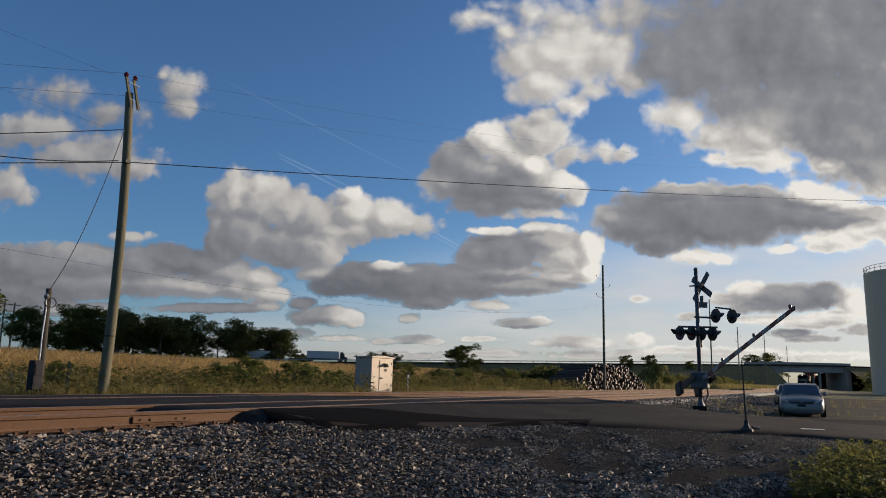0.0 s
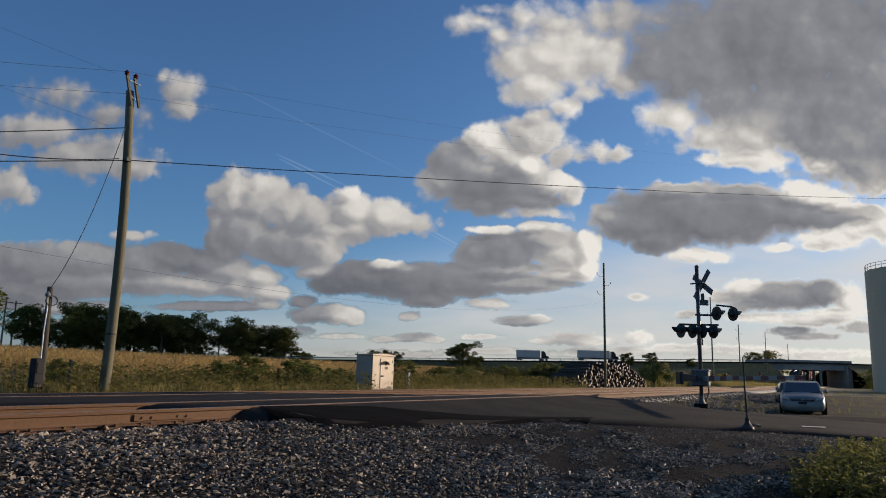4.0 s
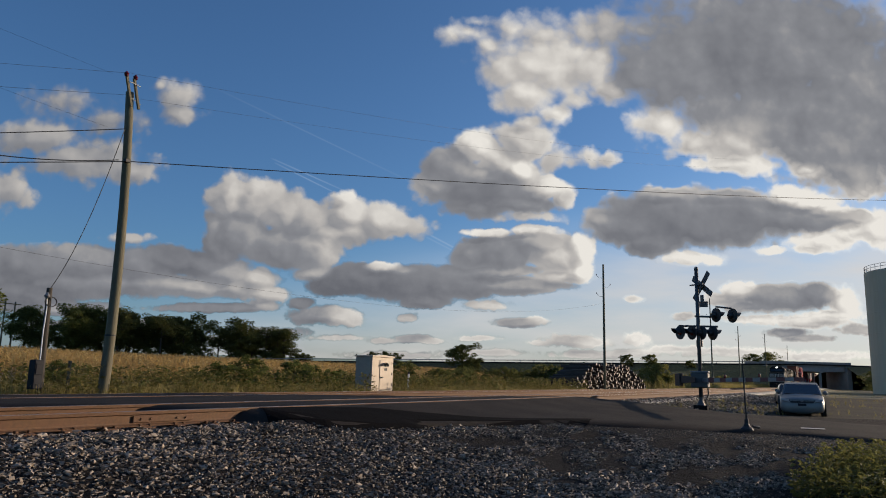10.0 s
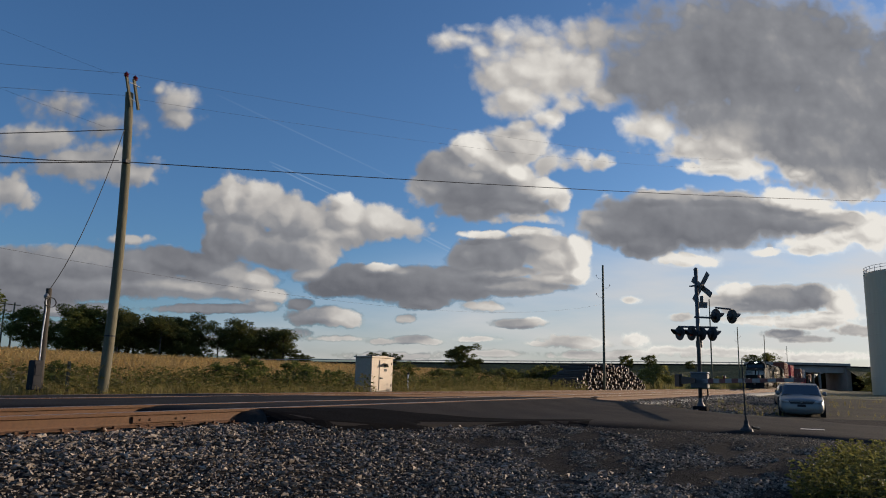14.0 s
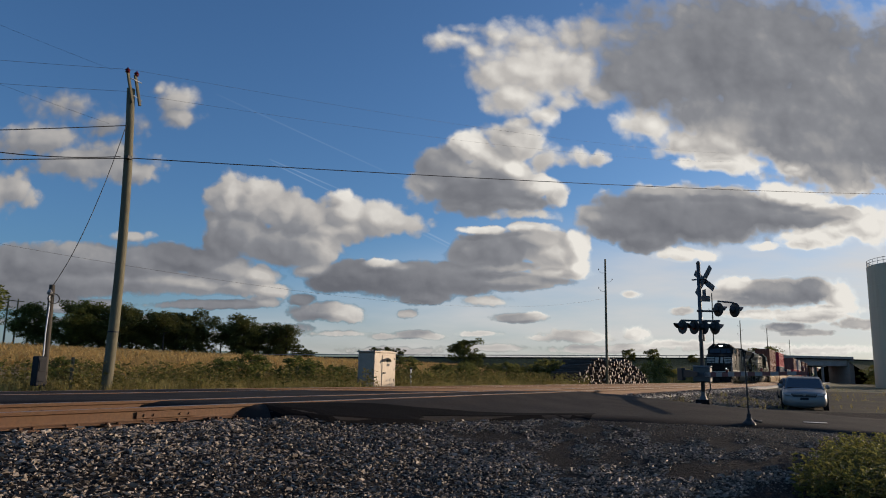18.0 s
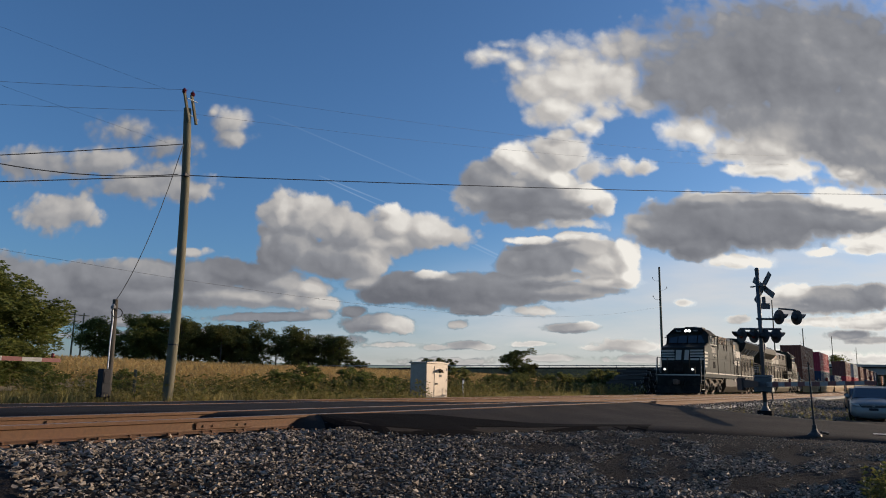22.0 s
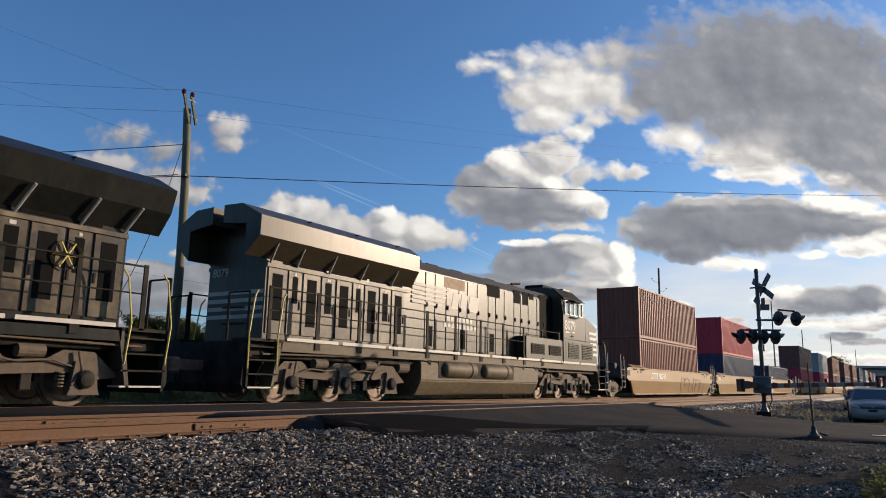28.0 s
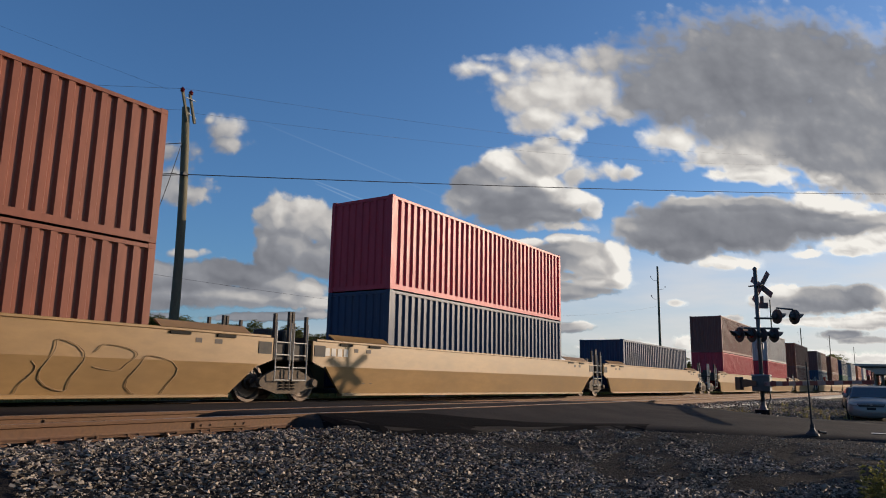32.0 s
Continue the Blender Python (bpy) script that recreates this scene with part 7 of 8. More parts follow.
def freight_truck(parent, x):
    for s in (-1, 1):
        y = s * 1.08
        f = part("side_frame", prism([(x - 1.1, 0.36), (x - 0.75, 0.62), (x - 0.35, 0.78), (x + 0.35, 0.78), (x + 0.75, 0.62), (x + 1.1, 0.36), (x + 0.75, 0.32), (x + 0.35, 0.2), (x - 0.35, 0.2), (x - 0.75, 0.32)], "y", min(y, y + s * 0.1), max(y, y + s * 0.1)), TRUCK_DUST, parent)
        for k in (-0.18, 0.0, 0.18):
            bm = bmesh.new()
            for j in range(4):
                rod((x + k, y + s * 0.11, 0.3 + j * 0.07), (x + k, y + s * 0.11, 0.33 + j * 0.07), 0.07, 0.07, 8, bm)
            part("spring", bm, LOCO_DARK, f)
        for k in (-0.88, 0.88):
            part("bearing_cap", rod((x + k, y + s * 0.08, 0.46), (x + k, y + s * 0.2, 0.46), 0.12, 0.09, 12), TRUCK_DUST, f)
    part("bolster", box(x - 0.25, -1.05, 0.45, x + 0.25, 1.05, 0.75, 0.03), LOCO_DARK, parent)
    for k in (-0.88, 0.88):
        WHEELS.append((wheelset(parent, x + k, 0.46), parent, x + k, 0.46))


def well_unit(center, first, last, mark):
    """One well of an articulated car: deep sides, end platforms, ladders. Local x = 0 at its middle."""
    w = thing("well_car", pose(0, FAR_Y, 0), "buff-painted steel well car carrying containers", "well car", "well cars of the train")
    h = 9.35 if not first else 8.7
    a, b = -h, 9.35 if not last else 8.7
    for s in (-1, 1):
        y = s * 1.36
        side = part("well_side", prism([(a, 1.5), (b, 1.5), (b, 0.98), (b - 0.35, 0.86), (b - 0.9, 0.74), (a + 0.9, 0.74), (a + 0.35, 0.86), (a, 0.98)], "y", min(y, y - s * 0.06), max(y, y - s * 0.06)), WELL_PAINT, w)
        low = bmesh.new()
        yo, yi = y, y - s * 0.1
        pts = [(a + 0.45, 0.88), (b - 0.45, 0.88), (b - 1.2, 0.18), (a + 1.2, 0.18)]
        vs = [low.verts.new((u, yo + s * 0.03 if v > 0.5 else yi, v)) for u, v in pts] + [low.verts.new((u, (yo if v > 0.5 else yi) - s * 0.06, v)) for u, v in pts]
        for f in ((0, 1, 2, 3), (7, 6, 5, 4), (0, 4, 5, 1), (1, 5, 6, 2), (2, 6, 7, 3), (3, 7, 4, 0)):
            low.faces.new([vs[i] for i in f])
        bmesh.ops.recalc_face_normals(low, faces=low.faces)
        part("lower_panel", low, WELL_PAINT, side)
        part("top_chord", box(a + 0.1, min(y + s * 0.03, y - s * 0.1), 1.5, b - 0.1, max(y + s * 0.03, y - s * 0.1), 1.56, 0.01), WELL_PAINT, side)
        part("bottom_chord", box(a + 1.2, min(y - s * 0.03, y - s * 0.22), 0.13, b - 1.2, max(y - s * 0.03, y - s * 0.22), 0.2, 0.01), WELL_PAINT, side)
        for x0, x1 in ((a + 0.75, a + 3.1), (b - 3.1, b - 0.75)):
            part("guide_ledge", prism([(y + s * 0.05, 1.56), (y - s * 0.2, 1.72), (y - s * 0.22, 1.69), (y + s * 0.02, 1.56)], "x", x0, x1), WELL_PAINT, side)
            for k in range(2):
                part("tie_slot", box(x0 + 0.25 + k * 1.2, min(y, y + s * 0.04), 1.43, x0 + 0.75 + k * 1.2, max(y, y + s * 0.04), 1.49), LOCO_DARK, side)
        for x0 in (a + 0.05, b - 0.45):
            part("hand_hold_plate", box(x0, min(y, y + s * 0.012), 1.12, x0 + 0.4, max(y, y + s * 0.012), 1.4), WELL_DARK, side)
        for x0 in (a + 1.6, b - 2.2):
            part("stencil_line", box(x0, min(y, y + s * 0.006), 1.28, x0 + 0.16, max(y, y + s * 0.006), 1.38), INK, side)
            part("stencil_line", box(x0 + 0.5, min(y, y + s * 0.006), 1.28, x0 + 0.7, max(y, y + s * 0.006), 1.38), INK, side)
    part("floor", box(a + 1.2, -1.2, 0.2, b - 1.2, 1.2, 0.3), WELL_DARK, w)
    for x0, x1 in ((a - 0.55, a + 2.4), (b - 2.4, b + 0.55)):
        part("end_platform", box(x0, -1.2, 0.98, x1, 1.2, 1.42, 0.03), WELL_DARK, w)
        part("bulkhead", box(x0 + 0.4 if x0 < 0 else x1 - 0.52, -1.15, 1.4, x0 + 0.52 if x0 < 0 else x1 - 0.4, 1.15, 1.58), WELL_DARK, w)
    ends = ((a, -1, first), (b, 1, last))
    for x, sx, outer in ends:
        # stanchions, ladder and brake parts at the unit's end
        for s in (-1, 1):
            for k, q in enumerate((0.15, 0.62)):
                xx = x + sx * q
                part("stanchion", box(xx - 0.035, min(s * 1.18, s * 1.26), 1.0, xx + 0.035, max(s * 1.18, s * 1.26), 2.1 + 0.08 * k), WELL_DARK, w)
            part("grab_iron", bars([(x + sx * 0.15, s * 1.3, 0.5), (x + sx * 0.15, s * 1.3, 1.9)], 0.018), STRIPE, w)
            part("grab_iron", bars([(x + sx * 0.62, s * 1.3, 0.5), (x + sx * 0.62, s * 1.3, 1.9)], 0.018), STRIPE, w)
            bm = bmesh.new()
            for k in range(4):
                rod((x + sx * 0.15, s * 1.3, 0.52 + k * 0.3), (x + sx * 0.62, s * 1.3, 0.52 + k * 0.3), 0.015, 0.015, 6, bm)
            part("ladder_rung", bm, STRIPE, w)
        part("brake_box", box(min(x + sx * 0.2, x + sx * 0.6), -0.9, 1.42, max(x + sx * 0.2, x + sx * 0.6), -0.4, 1.75, 0.03), WELL_DARK, w)
        part("rigging", bars([(x, -0.6, 1.5), (x + sx * 0.4, -0.7, 1.62), (x + sx * 0.8, -1.0, 1.2)], 0.02), TRUCK_DUST, w)
        if outer:
            part("outer_platform", box(min(x + sx * 0.5, x + sx * 3.1), -0.55, 0.8, max(x + sx * 0.5, x + sx * 3.1), 0.55, 1.2, 0.03), WELL_DARK, w)
            coupler(w, x + sx * 3.0, sx)
            freight_truck(w, x + sx * 1.6)
            bm = bmesh.new()
            for yy in (-1.3, 1.3):
                bars([(x + sx * 2.6, yy, 0.35), (x + sx * 2.6, yy, 2.15)], 0.025, 6, bm)
                bars([(x + sx * 3.05, yy, 0.35), (x + sx * 3.05, yy, 2.15)], 0.025, 6, bm)
                for k in range(4):
                    rod((x + sx * 2.6, yy, 0.4 + k * 0.32), (x + sx * 3.05, yy, 0.4 + k * 0.32), 0.015, 0.015, 6, bm)
            part("end_ladder", bm, STRIPE, w)
            part("crossover_board", box(min(x + sx * 2.5, x + sx * 3.1), -1.35, 1.2, max(x + sx * 2.5, x + sx * 3.1), 1.35, 1.28), WELL_DARK, w)
        elif sx > 0:
            freight_truck(w, x + 0.68)
    y = -1.36
    for n, (kind, text, x, z, size) in enumerate(mark):
        if kind == "text":
            lettering(text, size, INK if size > 0.5 else STENCIL_WHITE, w, side_text(x, y - 0.006 if z > 0.75 else y + 0.05, z, -1), "stencilled " + text, "stencil")
        elif kind == "panel":
            part("faded_panel", box(x, y - 0.004, z, x + size, y, z + 0.28), DOOR_TAN, w, "faded painted-out panel")
        elif kind == "bars":
            bm = bmesh.new()
            q = x
            while q < x + size:
                box(q, y - 0.01, z, q + 0.16, y - 0.003, z + 0.2, 0, bm)
                q += 0.24
            part("lettering_bar", bm, STRIPE, w, "row of white bars")
        elif kind == "loops":
            # sprayed loops, no letters
            for k in range(int(size)):
                pts = []
                cx, cz = x + k * 0.92, 0.72 + 0.2 * math.sin(k * 2.1)
                rx, rz = 0.42 + 0.1 * math.sin(k * 1.7), 0.36 + 0.12 * math.cos(k * 2.3)
                for j in range(19):
                    t = 2 * math.pi * j / 18 * (0.8 + 0.2 * (k % 2)) + k
                    zz = cz + rz * math.sin(t)
                    pts.append((cx + rx * math.cos(t) + 0.1 * math.sin(3 * t), y - 0.034 + (0.1 * max(0, 0.88 - zz) / 0.7 if zz < 0.88 else 0.0), zz))
                part("sprayed_loop", bars(pts, 0.01, 5), SPRAY, w, "sprayed outline loop")
    return w


# ---- containers
def paint(name, col, dirt):
    return surface(name, col, 0.41, spec=0.15, grain=6, stain=0.9, vary=0.1, dirt=dirt, dirt_amount=0.45, bump=0.05, stretch=(1, 1, 0.3), per_object=0.06)


PAINTS = {
    "brown": paint("red_brown_container_paint", (0.2, 0.072, 0.046), (0.115, 0.046, 0.03)),
    "maroon": paint("maroon_container_paint", (0.4, 0.045, 0.065), (0.27, 0.04, 0.05)),
    "navy": paint("navy_container_paint", (0.03, 0.05, 0.1), (0.08, 0.075, 0.08)),
    "grey": paint("grey_container_paint", (0.33, 0.33, 0.33), (0.2, 0.18, 0.16)),
    "dark": paint("dark_brown_container_paint", (0.17, 0.07, 0.06), (0.1, 0.06, 0.05)),
    "orange": paint("orange_container_paint", (0.4, 0.12, 0.05), (0.2, 0.09, 0.06)),
    "green": paint("green_container_paint", (0.04, 0.11, 0.08), (0.06, 0.08, 0.06)),
    "white": paint("off_white_container_paint", (0.55, 0.53, 0.5), (0.3, 0.27, 0.23)),
}
WORDS = {"brown": "red-brown", "maroon": "maroon-red", "navy": "navy-blue", "grey": "pale grey", "dark": "dark brown", "orange": "orange-red", "green": "dark green", "white": "off-white"}
MADE = {}


def corrugated(length, z0, z1, count, depth):
    """A trapezoid-ribbed sheet in the x-z plane, outer faces at y = 0, hollows at y = depth."""
    pitch = length / count
    v, f = [], []
    for i in range(count):
        x = -length / 2 + i * pitch
        for dx, d in ((0.0, 0.0), (0.38, 0.0), (0.5, depth), (0.88, depth)):
            v += [(x + dx * pitch, d, z0), (x + dx * pitch, d, z1)]
    v += [(length / 2, 0.0, z0), (length / 2, 0.0, z1)]
    for i in range(len(v) // 2 - 1):
        f.append((2 * i, 2 * i + 2, 2 * i + 3, 2 * i + 1))
    return v, f


def container(colour, h):
    key = (colour, h)
    if key in MADE:
        c = copy_thing(MADE[key], Matrix())
        return c
    mat = PAINTS[colour]
    L, W = 12.192, 2.438
    c = thing("container", Matrix(), "%s corrugated steel shipping container stacked on the train" % WORDS[colour], "container", "containers on the train")
    for s in (-1, 1):
        v, f = corrugated(L - 0.3, 0.15, h - 0.1, 36, 0.066)
        side = new("side_panel", raw_mesh("side_panel", [(x, s * (W / 2 - 0.015 - d), z) for x, d, z in v], f, mat))
        side.parent = c
        part("top_rail", box(-L / 2 + 0.15, min(s * W / 2, s * (W / 2 - 0.07)), h - 0.11, L / 2 - 0.15, max(s * W / 2, s * (W / 2 - 0.07)), h - 0.03), mat, c)
        part("bottom_rail", box(-L / 2 + 0.15, min(s * W / 2, s * (W / 2 - 0.06)), 0.02, L / 2 - 0.15, max(s * W / 2, s * (W / 2 - 0.06)), 0.17), mat, c)
        for e in (-1, 1):
            post = part("corner_post", box(min(e * L / 2, e * (L / 2 - 0.16)), min(s * W / 2, s * (W / 2 - 0.12)), 0.1, max(e * L / 2, e * (L / 2 - 0.16)), max(s * W / 2, s * (W / 2 - 0.12)), h - 0.1), mat, c)
            for z in (0.0, h - 0.118):
                part("corner_casting", box(min(e * (L / 2 + 0.004), e * (L / 2 - 0.178)), min(s * (W / 2 + 0.004), s * (W / 2 - 0.162)), z, max(e * (L / 2 + 0.004), e * (L / 2 - 0.178)), max(s * (W / 2 + 0.004), s * (W / 2 - 0.162)), z + 0.118, 0.012), mat, post)
    v, f = corrugated(W - 0.24, 0.15, h - 0.1, 8, 0.04)
    end = new("end_panel", raw_mesh("end_panel", [(-L / 2 + 0.03 + d, x, z) for x, d, z in v], f, mat))
    end.parent = c
    for s in (-1, 1):
        door = part("door", box(L / 2 - 0.06, min(0.01 * s, s * (W / 2 - 0.13)), 0.15, L / 2 - 0.02, max(0.01 * s, s * (W / 2 - 0.13)), h - 0.12), mat, c)
        for q in (0.3, 0.75):
            part("lock_bar", rod((L / 2 - 0.005, s * q, 0.1), (L / 2 - 0.005, s * q, h - 0.1), 0.02, 0.02, 6), GALV, door)
    for x in (-L / 2 + 0.03, L / 2 - 0.09):
        part("end_sill", box(x, -W / 2 + 0.12, 0.02, x + 0.06, W / 2 - 0.12, 0.16), mat, c)
        part("end_header", box(x, -W / 2 + 0.12, h - 0.12, x + 0.06, W / 2 - 0.12, h - 0.02), mat, c)
    v, f = corrugated(L - 0.3, -W / 2 + 0.06, W / 2 - 0.06, 24, 0.02)
    roof = new("roof_panel", raw_mesh("roof_panel", [(x, z, h - 0.03 - d) for x, d, z in v], f, mat))
    roof.parent = c
    part("floor", box(-L / 2 + 0.1, -W / 2 + 0.05, 0.1, L / 2 - 0.1, W / 2 - 0.05, 0.15), WELL_DARK, c)
    MADE[key] = c
    return c


LOADS = ("brown brown", "navy maroon", "navy", "maroon dark", "maroon grey", "dark brown", "navy dark", "brown brown", "green navy", "white grey", "brown orange", "grey white",
         "dark maroon", "white brown", "grey grey", "orange brown", "brown white", "navy grey", "brown brown", "maroon navy", "grey dark")
at = 57.17
for i, load in enumerate(LOADS):
    marks = ()
    if i == 0:
        marks = (("text", "53", -7.15, 0.46, 0.62), ("text", "DTTX 765748", -4.7, 1.02, 0.45), ("loops", "", 1.6, 0, 6))
    elif i == 1:
        marks = (("bars", "", -8.9, 1.15, 0.8), ("text", "53", -7.4, 0.46, 0.62))
    unit = well_unit(at, i % 3 == 0, i % 3 == 2, marks)
    TRAIN.append((unit, at, 0))
    z = 0.33
    for j, colour in enumerate(load.split()):
        h = 2.591 if i == 2 else 2.896
        box_ob = container(colour, h)
        TRAIN.append((box_ob, at + 0.0, 0, z))
        z += h
    at += 20.05 if i % 3 < 2 else 22.9


# ---- plants
WEED_GREEN = leaf_mat("rough_weed_leaves", (0.16, 0.165, 0.045), (0.4, 0.3, 0.11), 0.5)
RNG = np.random.default_rng(11)


def leaf_forms(n, long=1.0, wide=0.5, droop=0.25):
    """A few bent leaf shapes, each of two triangles."""
    vs, fs = [], []
    rng = np.random.default_rng(3)
    for i in range(n):
        l, w = long * rng.uniform(0.7, 1.2), wide * rng.uniform(0.7, 1.2)
        tilt = rng.uniform(-1.2, 1.2)
        v = np.array([[0, 0, 0], [l * 0.5, w * 0.5, 0.1], [l, 0, -droop], [l * 0.5, -w * 0.5, 0.05]])
        c, s = math.cos(tilt), math.sin(tilt)
        v = np.stack([v[:, 0], v[:, 1] * c - v[:, 2] * s, v[:, 1] * s + v[:, 2] * c], 1)
        vs.append(v)
        fs.append(np.array([[0, 1, 2], [0, 2, 3]]))
    return vs, fs


LEAF_V, LEAF_F = leaf_forms(8)


def tree_meshes(seed, height, spread, leaves, leaf_size, bare, mat, fill=0):
    """Trunk with limbs, and a crown of leaf clumps with gaps."""
    rng = np.random.default_rng(seed)
    pyr = random.Random(seed)
    bm = bmesh.new()
    top = height * 0.82
    rod((0, 0, -0.3), (0, 0, top * 0.5), height * 0.024, height * 0.017, 8, bm)
    rod((0, 0, top * 0.5), (pyr.uniform(-0.3, 0.3), pyr.uniform(-0.3, 0.3), top), height * 0.017, height * 0.005, 6, bm)
    clumps = []
    for i in range(13):
        z0 = height * pyr.uniform(bare, 0.8)
        a = i * 2.4 + pyr.uniform(-0.4, 0.4)
        reach = spread * pyr.uniform(0.55, 1.0) * math.sin(math.pi * min(1, max(0.18, (z0 / height - bare * 0.4) / (1.05 - bare * 0.4)))) ** 0.6
        tip = Vector((reach * math.cos(a), reach * math.sin(a), z0 + height * pyr.uniform(0.06, 0.16)))
        rod((0, 0, z0), tip, height * 0.008, height * 0.002, 5, bm)
        for k in range(5):
            t = pyr.uniform(0.45, 1.1)
            p = Vector((0, 0, z0)).lerp(tip, t) + Vector((pyr.gauss(0, 0.09), pyr.gauss(0, 0.09), pyr.gauss(0, 0.05))) * height
            clumps.append((p.x, p.y, max(height * bare, p.z), height * pyr.uniform(0.05, 0.12)))
    for k in range(7):
        clumps.append((pyr.gauss(0, 0.06) * height, pyr.gauss(0, 0.06) * height, height * pyr.uniform(0.8, 0.95), height * 0.08))
    for k in range(fill):
        a, q, h = pyr.uniform(0, 6.283), pyr.uniform(0.2, 1.0) ** 0.5, pyr.uniform(0.03, 0.85)
        r = spread * 0.8 * q * math.sqrt(max(0.05, 1 - ((h - 0.35) / 0.6) ** 2))
        clumps.append((r * math.cos(a), r * math.sin(a), height * h, height * pyr.uniform(0.07, 0.13)))
    trunk = mesh_of("trunk", bm, BARK)
    c = np.array(clumps)
    idx = rng.integers(0, len(c), leaves)
    d = rng.normal(size=(leaves, 3))
    d /= np.linalg.norm(d, axis=1)[:, None]
    r = rng.uniform(0.35, 1.0, leaves) ** 0.5
    pos = c[idx, :3] + d * (r * c[idx, 3])[:, None] * np.array([1.25, 1.25, 0.85])
    places = np.concatenate([pos, rng.uniform(0.6, 1.3, (leaves, 1)) * leaf_size], 1)
    crown = scatter_mesh("crown", LEAF_V, LEAF_F, places, mat, 1.0, rng)
    return trunk, crown


TREE_KINDS = {}


def tree(kind, x, y, z, scale, turn, label, category="tree", group="", name="tree"):
    t = thing(name, pose(x, y, z, 0, 0, turn), label, category, group)
    t.scale = (scale, scale, scale * 1.0)
    for nm, me in zip(("trunk", "crown"), TREE_KINDS[kind]):
        o = new(nm, me)
        o.parent = t
    return t


for k, args in {
    "wood_a": (1, 14.0, 5.6, 6500, 0.6, 0.18, LEAF_DARK), "wood_b": (2, 15.0, 5.2, 6000, 0.6, 0.25, LEAF_DARK), "wood_c": (3, 12.5, 5.8, 6500, 0.6, 0.1, LEAF_DARK),
    "wood_d": (4, 13.5, 4.6, 4500, 0.55, 0.3, LEAF_DARK), "edge": (13, 13.0, 6.4, 8000, 0.55, 0.06, LEAF, 24), "lone": (5, 9.0, 6.6, 11000, 0.5, 0.08, LEAF_DARK, 34), "near": (6, 5.6, 3.6, 34000, 0.2, 0.04, LEAF, 110),
    "bush": (7, 2.0, 1.5, 4200, 0.13, 0.05, LEAF, 30), "bush_dark": (8, 3.0, 2.6, 3400, 0.24, 0.03, LEAF_DARK, 25), "bush_yellow": (9, 2.6, 2.0, 3200, 0.2, 0.04, LEAF_YELLOW, 25), "thin": (12, 14.0, 2.2, 500, 0.5, 0.6, LEAF_DARK),
}.items():
    TREE_KINDS[k] = tree_meshes(*args)

pr = random.Random(21)
# the wood beyond the field
for i in range(36):
    t = 0.225 + 0.775 * i / 35
    x, y = 122 + 82 * t + pr.uniform(-3, 3), 246 - 72 * t + pr.uniform(-6, 10)
    k = ("wood_a", "wood_b", "wood_c", "wood_d")[i % 4] if t > 0.36 else "edge"
    s = (1.12 if t < 0.36 else 1.0 - 0.25 * max(0, t - 0.75) * 4 * 0.8) * pr.uniform(0.72, 1.18)
    tree(k, x, y, ground_z(x, y) - 0.3, s, pr.uniform(0, 360), "dark green broadleaved tree at the edge of a wood", group="trees of the wood")
for i in range(24):
    t = 0.16 + 0.84 * i / 23
    x, y = 126 + 80 * t + pr.uniform(-3, 3), 240 - 72 * t + pr.uniform(-3, 3)
    tree("bush_dark", x, y, ground_z(x, y) - 0.3, pr.uniform(1.0, 1.7), pr.uniform(0, 360), "dark shrub under the trees of the wood", "shrub", "shrubs of the wood", "shrub")
tree("thin", 199.5, 181, ground_z(199.5, 181), 0.95, 0, "thin tree with a sparse crown")
for x, y, s in ((112, 255, 0.5), (116, 262, 0.6), (108, 266, 0.5)):
    tree("wood_c", x, y, ground_z(x, y), s, 30, "small dark tree beyond the field", group="trees beyond the field")
# lone trees on and before the embankment
for q, off, s, k in ((121, 14, 1.12, "lone"), (71, 8, 0.44, "lone"), (64, 8, 0.46, "lone"), (52.0, 9, 0.3, "lone"), (150, -10, 0.5, "wood_c"), (146, -10, 0.45, "wood_a"), (142, -9, 0.42, "wood_c"), (24, -14, 0.7, "wood_c"), (19, -16, 0.75, "wood_a"), (14, -16, 0.6, "wood_c"), (82, -10, 0.3, "lone"), (95, -10, 0.24, "lone"), (-14, 12, 0.9, "wood_c"), (-20, 14, 1.0, "wood_a"), (-9, 16, 0.7, "wood_c"), (-28, 14, 0.9, "wood_b")):
    p = highway_at(q) + HWY_N * off
    z = max(ground_z(p.x, p.y), highway_at(q).z - 0.55 * max(0, abs(off) - 6.5)) - 0.3
    tree(k, p.x, p.y, z, s, q * 37 % 360, "dark tree growing by the highway embankment", group="trees by the highway")
tree("near", 15.2, 34.4, -0.1, 1.0, 10, "broad green leafy tree at the field's edge")
tree("near", 12.6, 35.4, -0.1, 1.12, 130, "broad green leafy tree at the field's edge")
for x, y, s, k in ((21.3, 22.6, 0.62, "bush"), (22.6, 22.2, 0.78, "bush"), (24.0, 22.4, 0.58, "bush"), (26.2, 22.6, 0.74, "bush"), (27.4, 23.0, 0.68, "bush"), (29.2, 23.0, 0.55, "bush"), (30.8, 23.4, 0.55, "bush"), (33.0, 23.2, 0.6, "bush"), (35.0, 23.6, 0.55, "bush"), (15.5, 24.2, 0.55, "bush"), (12.6, 24.0, 0.6, "bush"), (15.6, 32.2, 1.0, "bush"), (14.2, 32.0, 1.1, "bush"), (12.6, 32.4, 1.2, "bush")):
    tree(k, x, y, ground_z(x, y), s, x * 53 % 360, "weedy green shrub beside the railway", "shrub", "weedy shrubs by the track", "shrub")
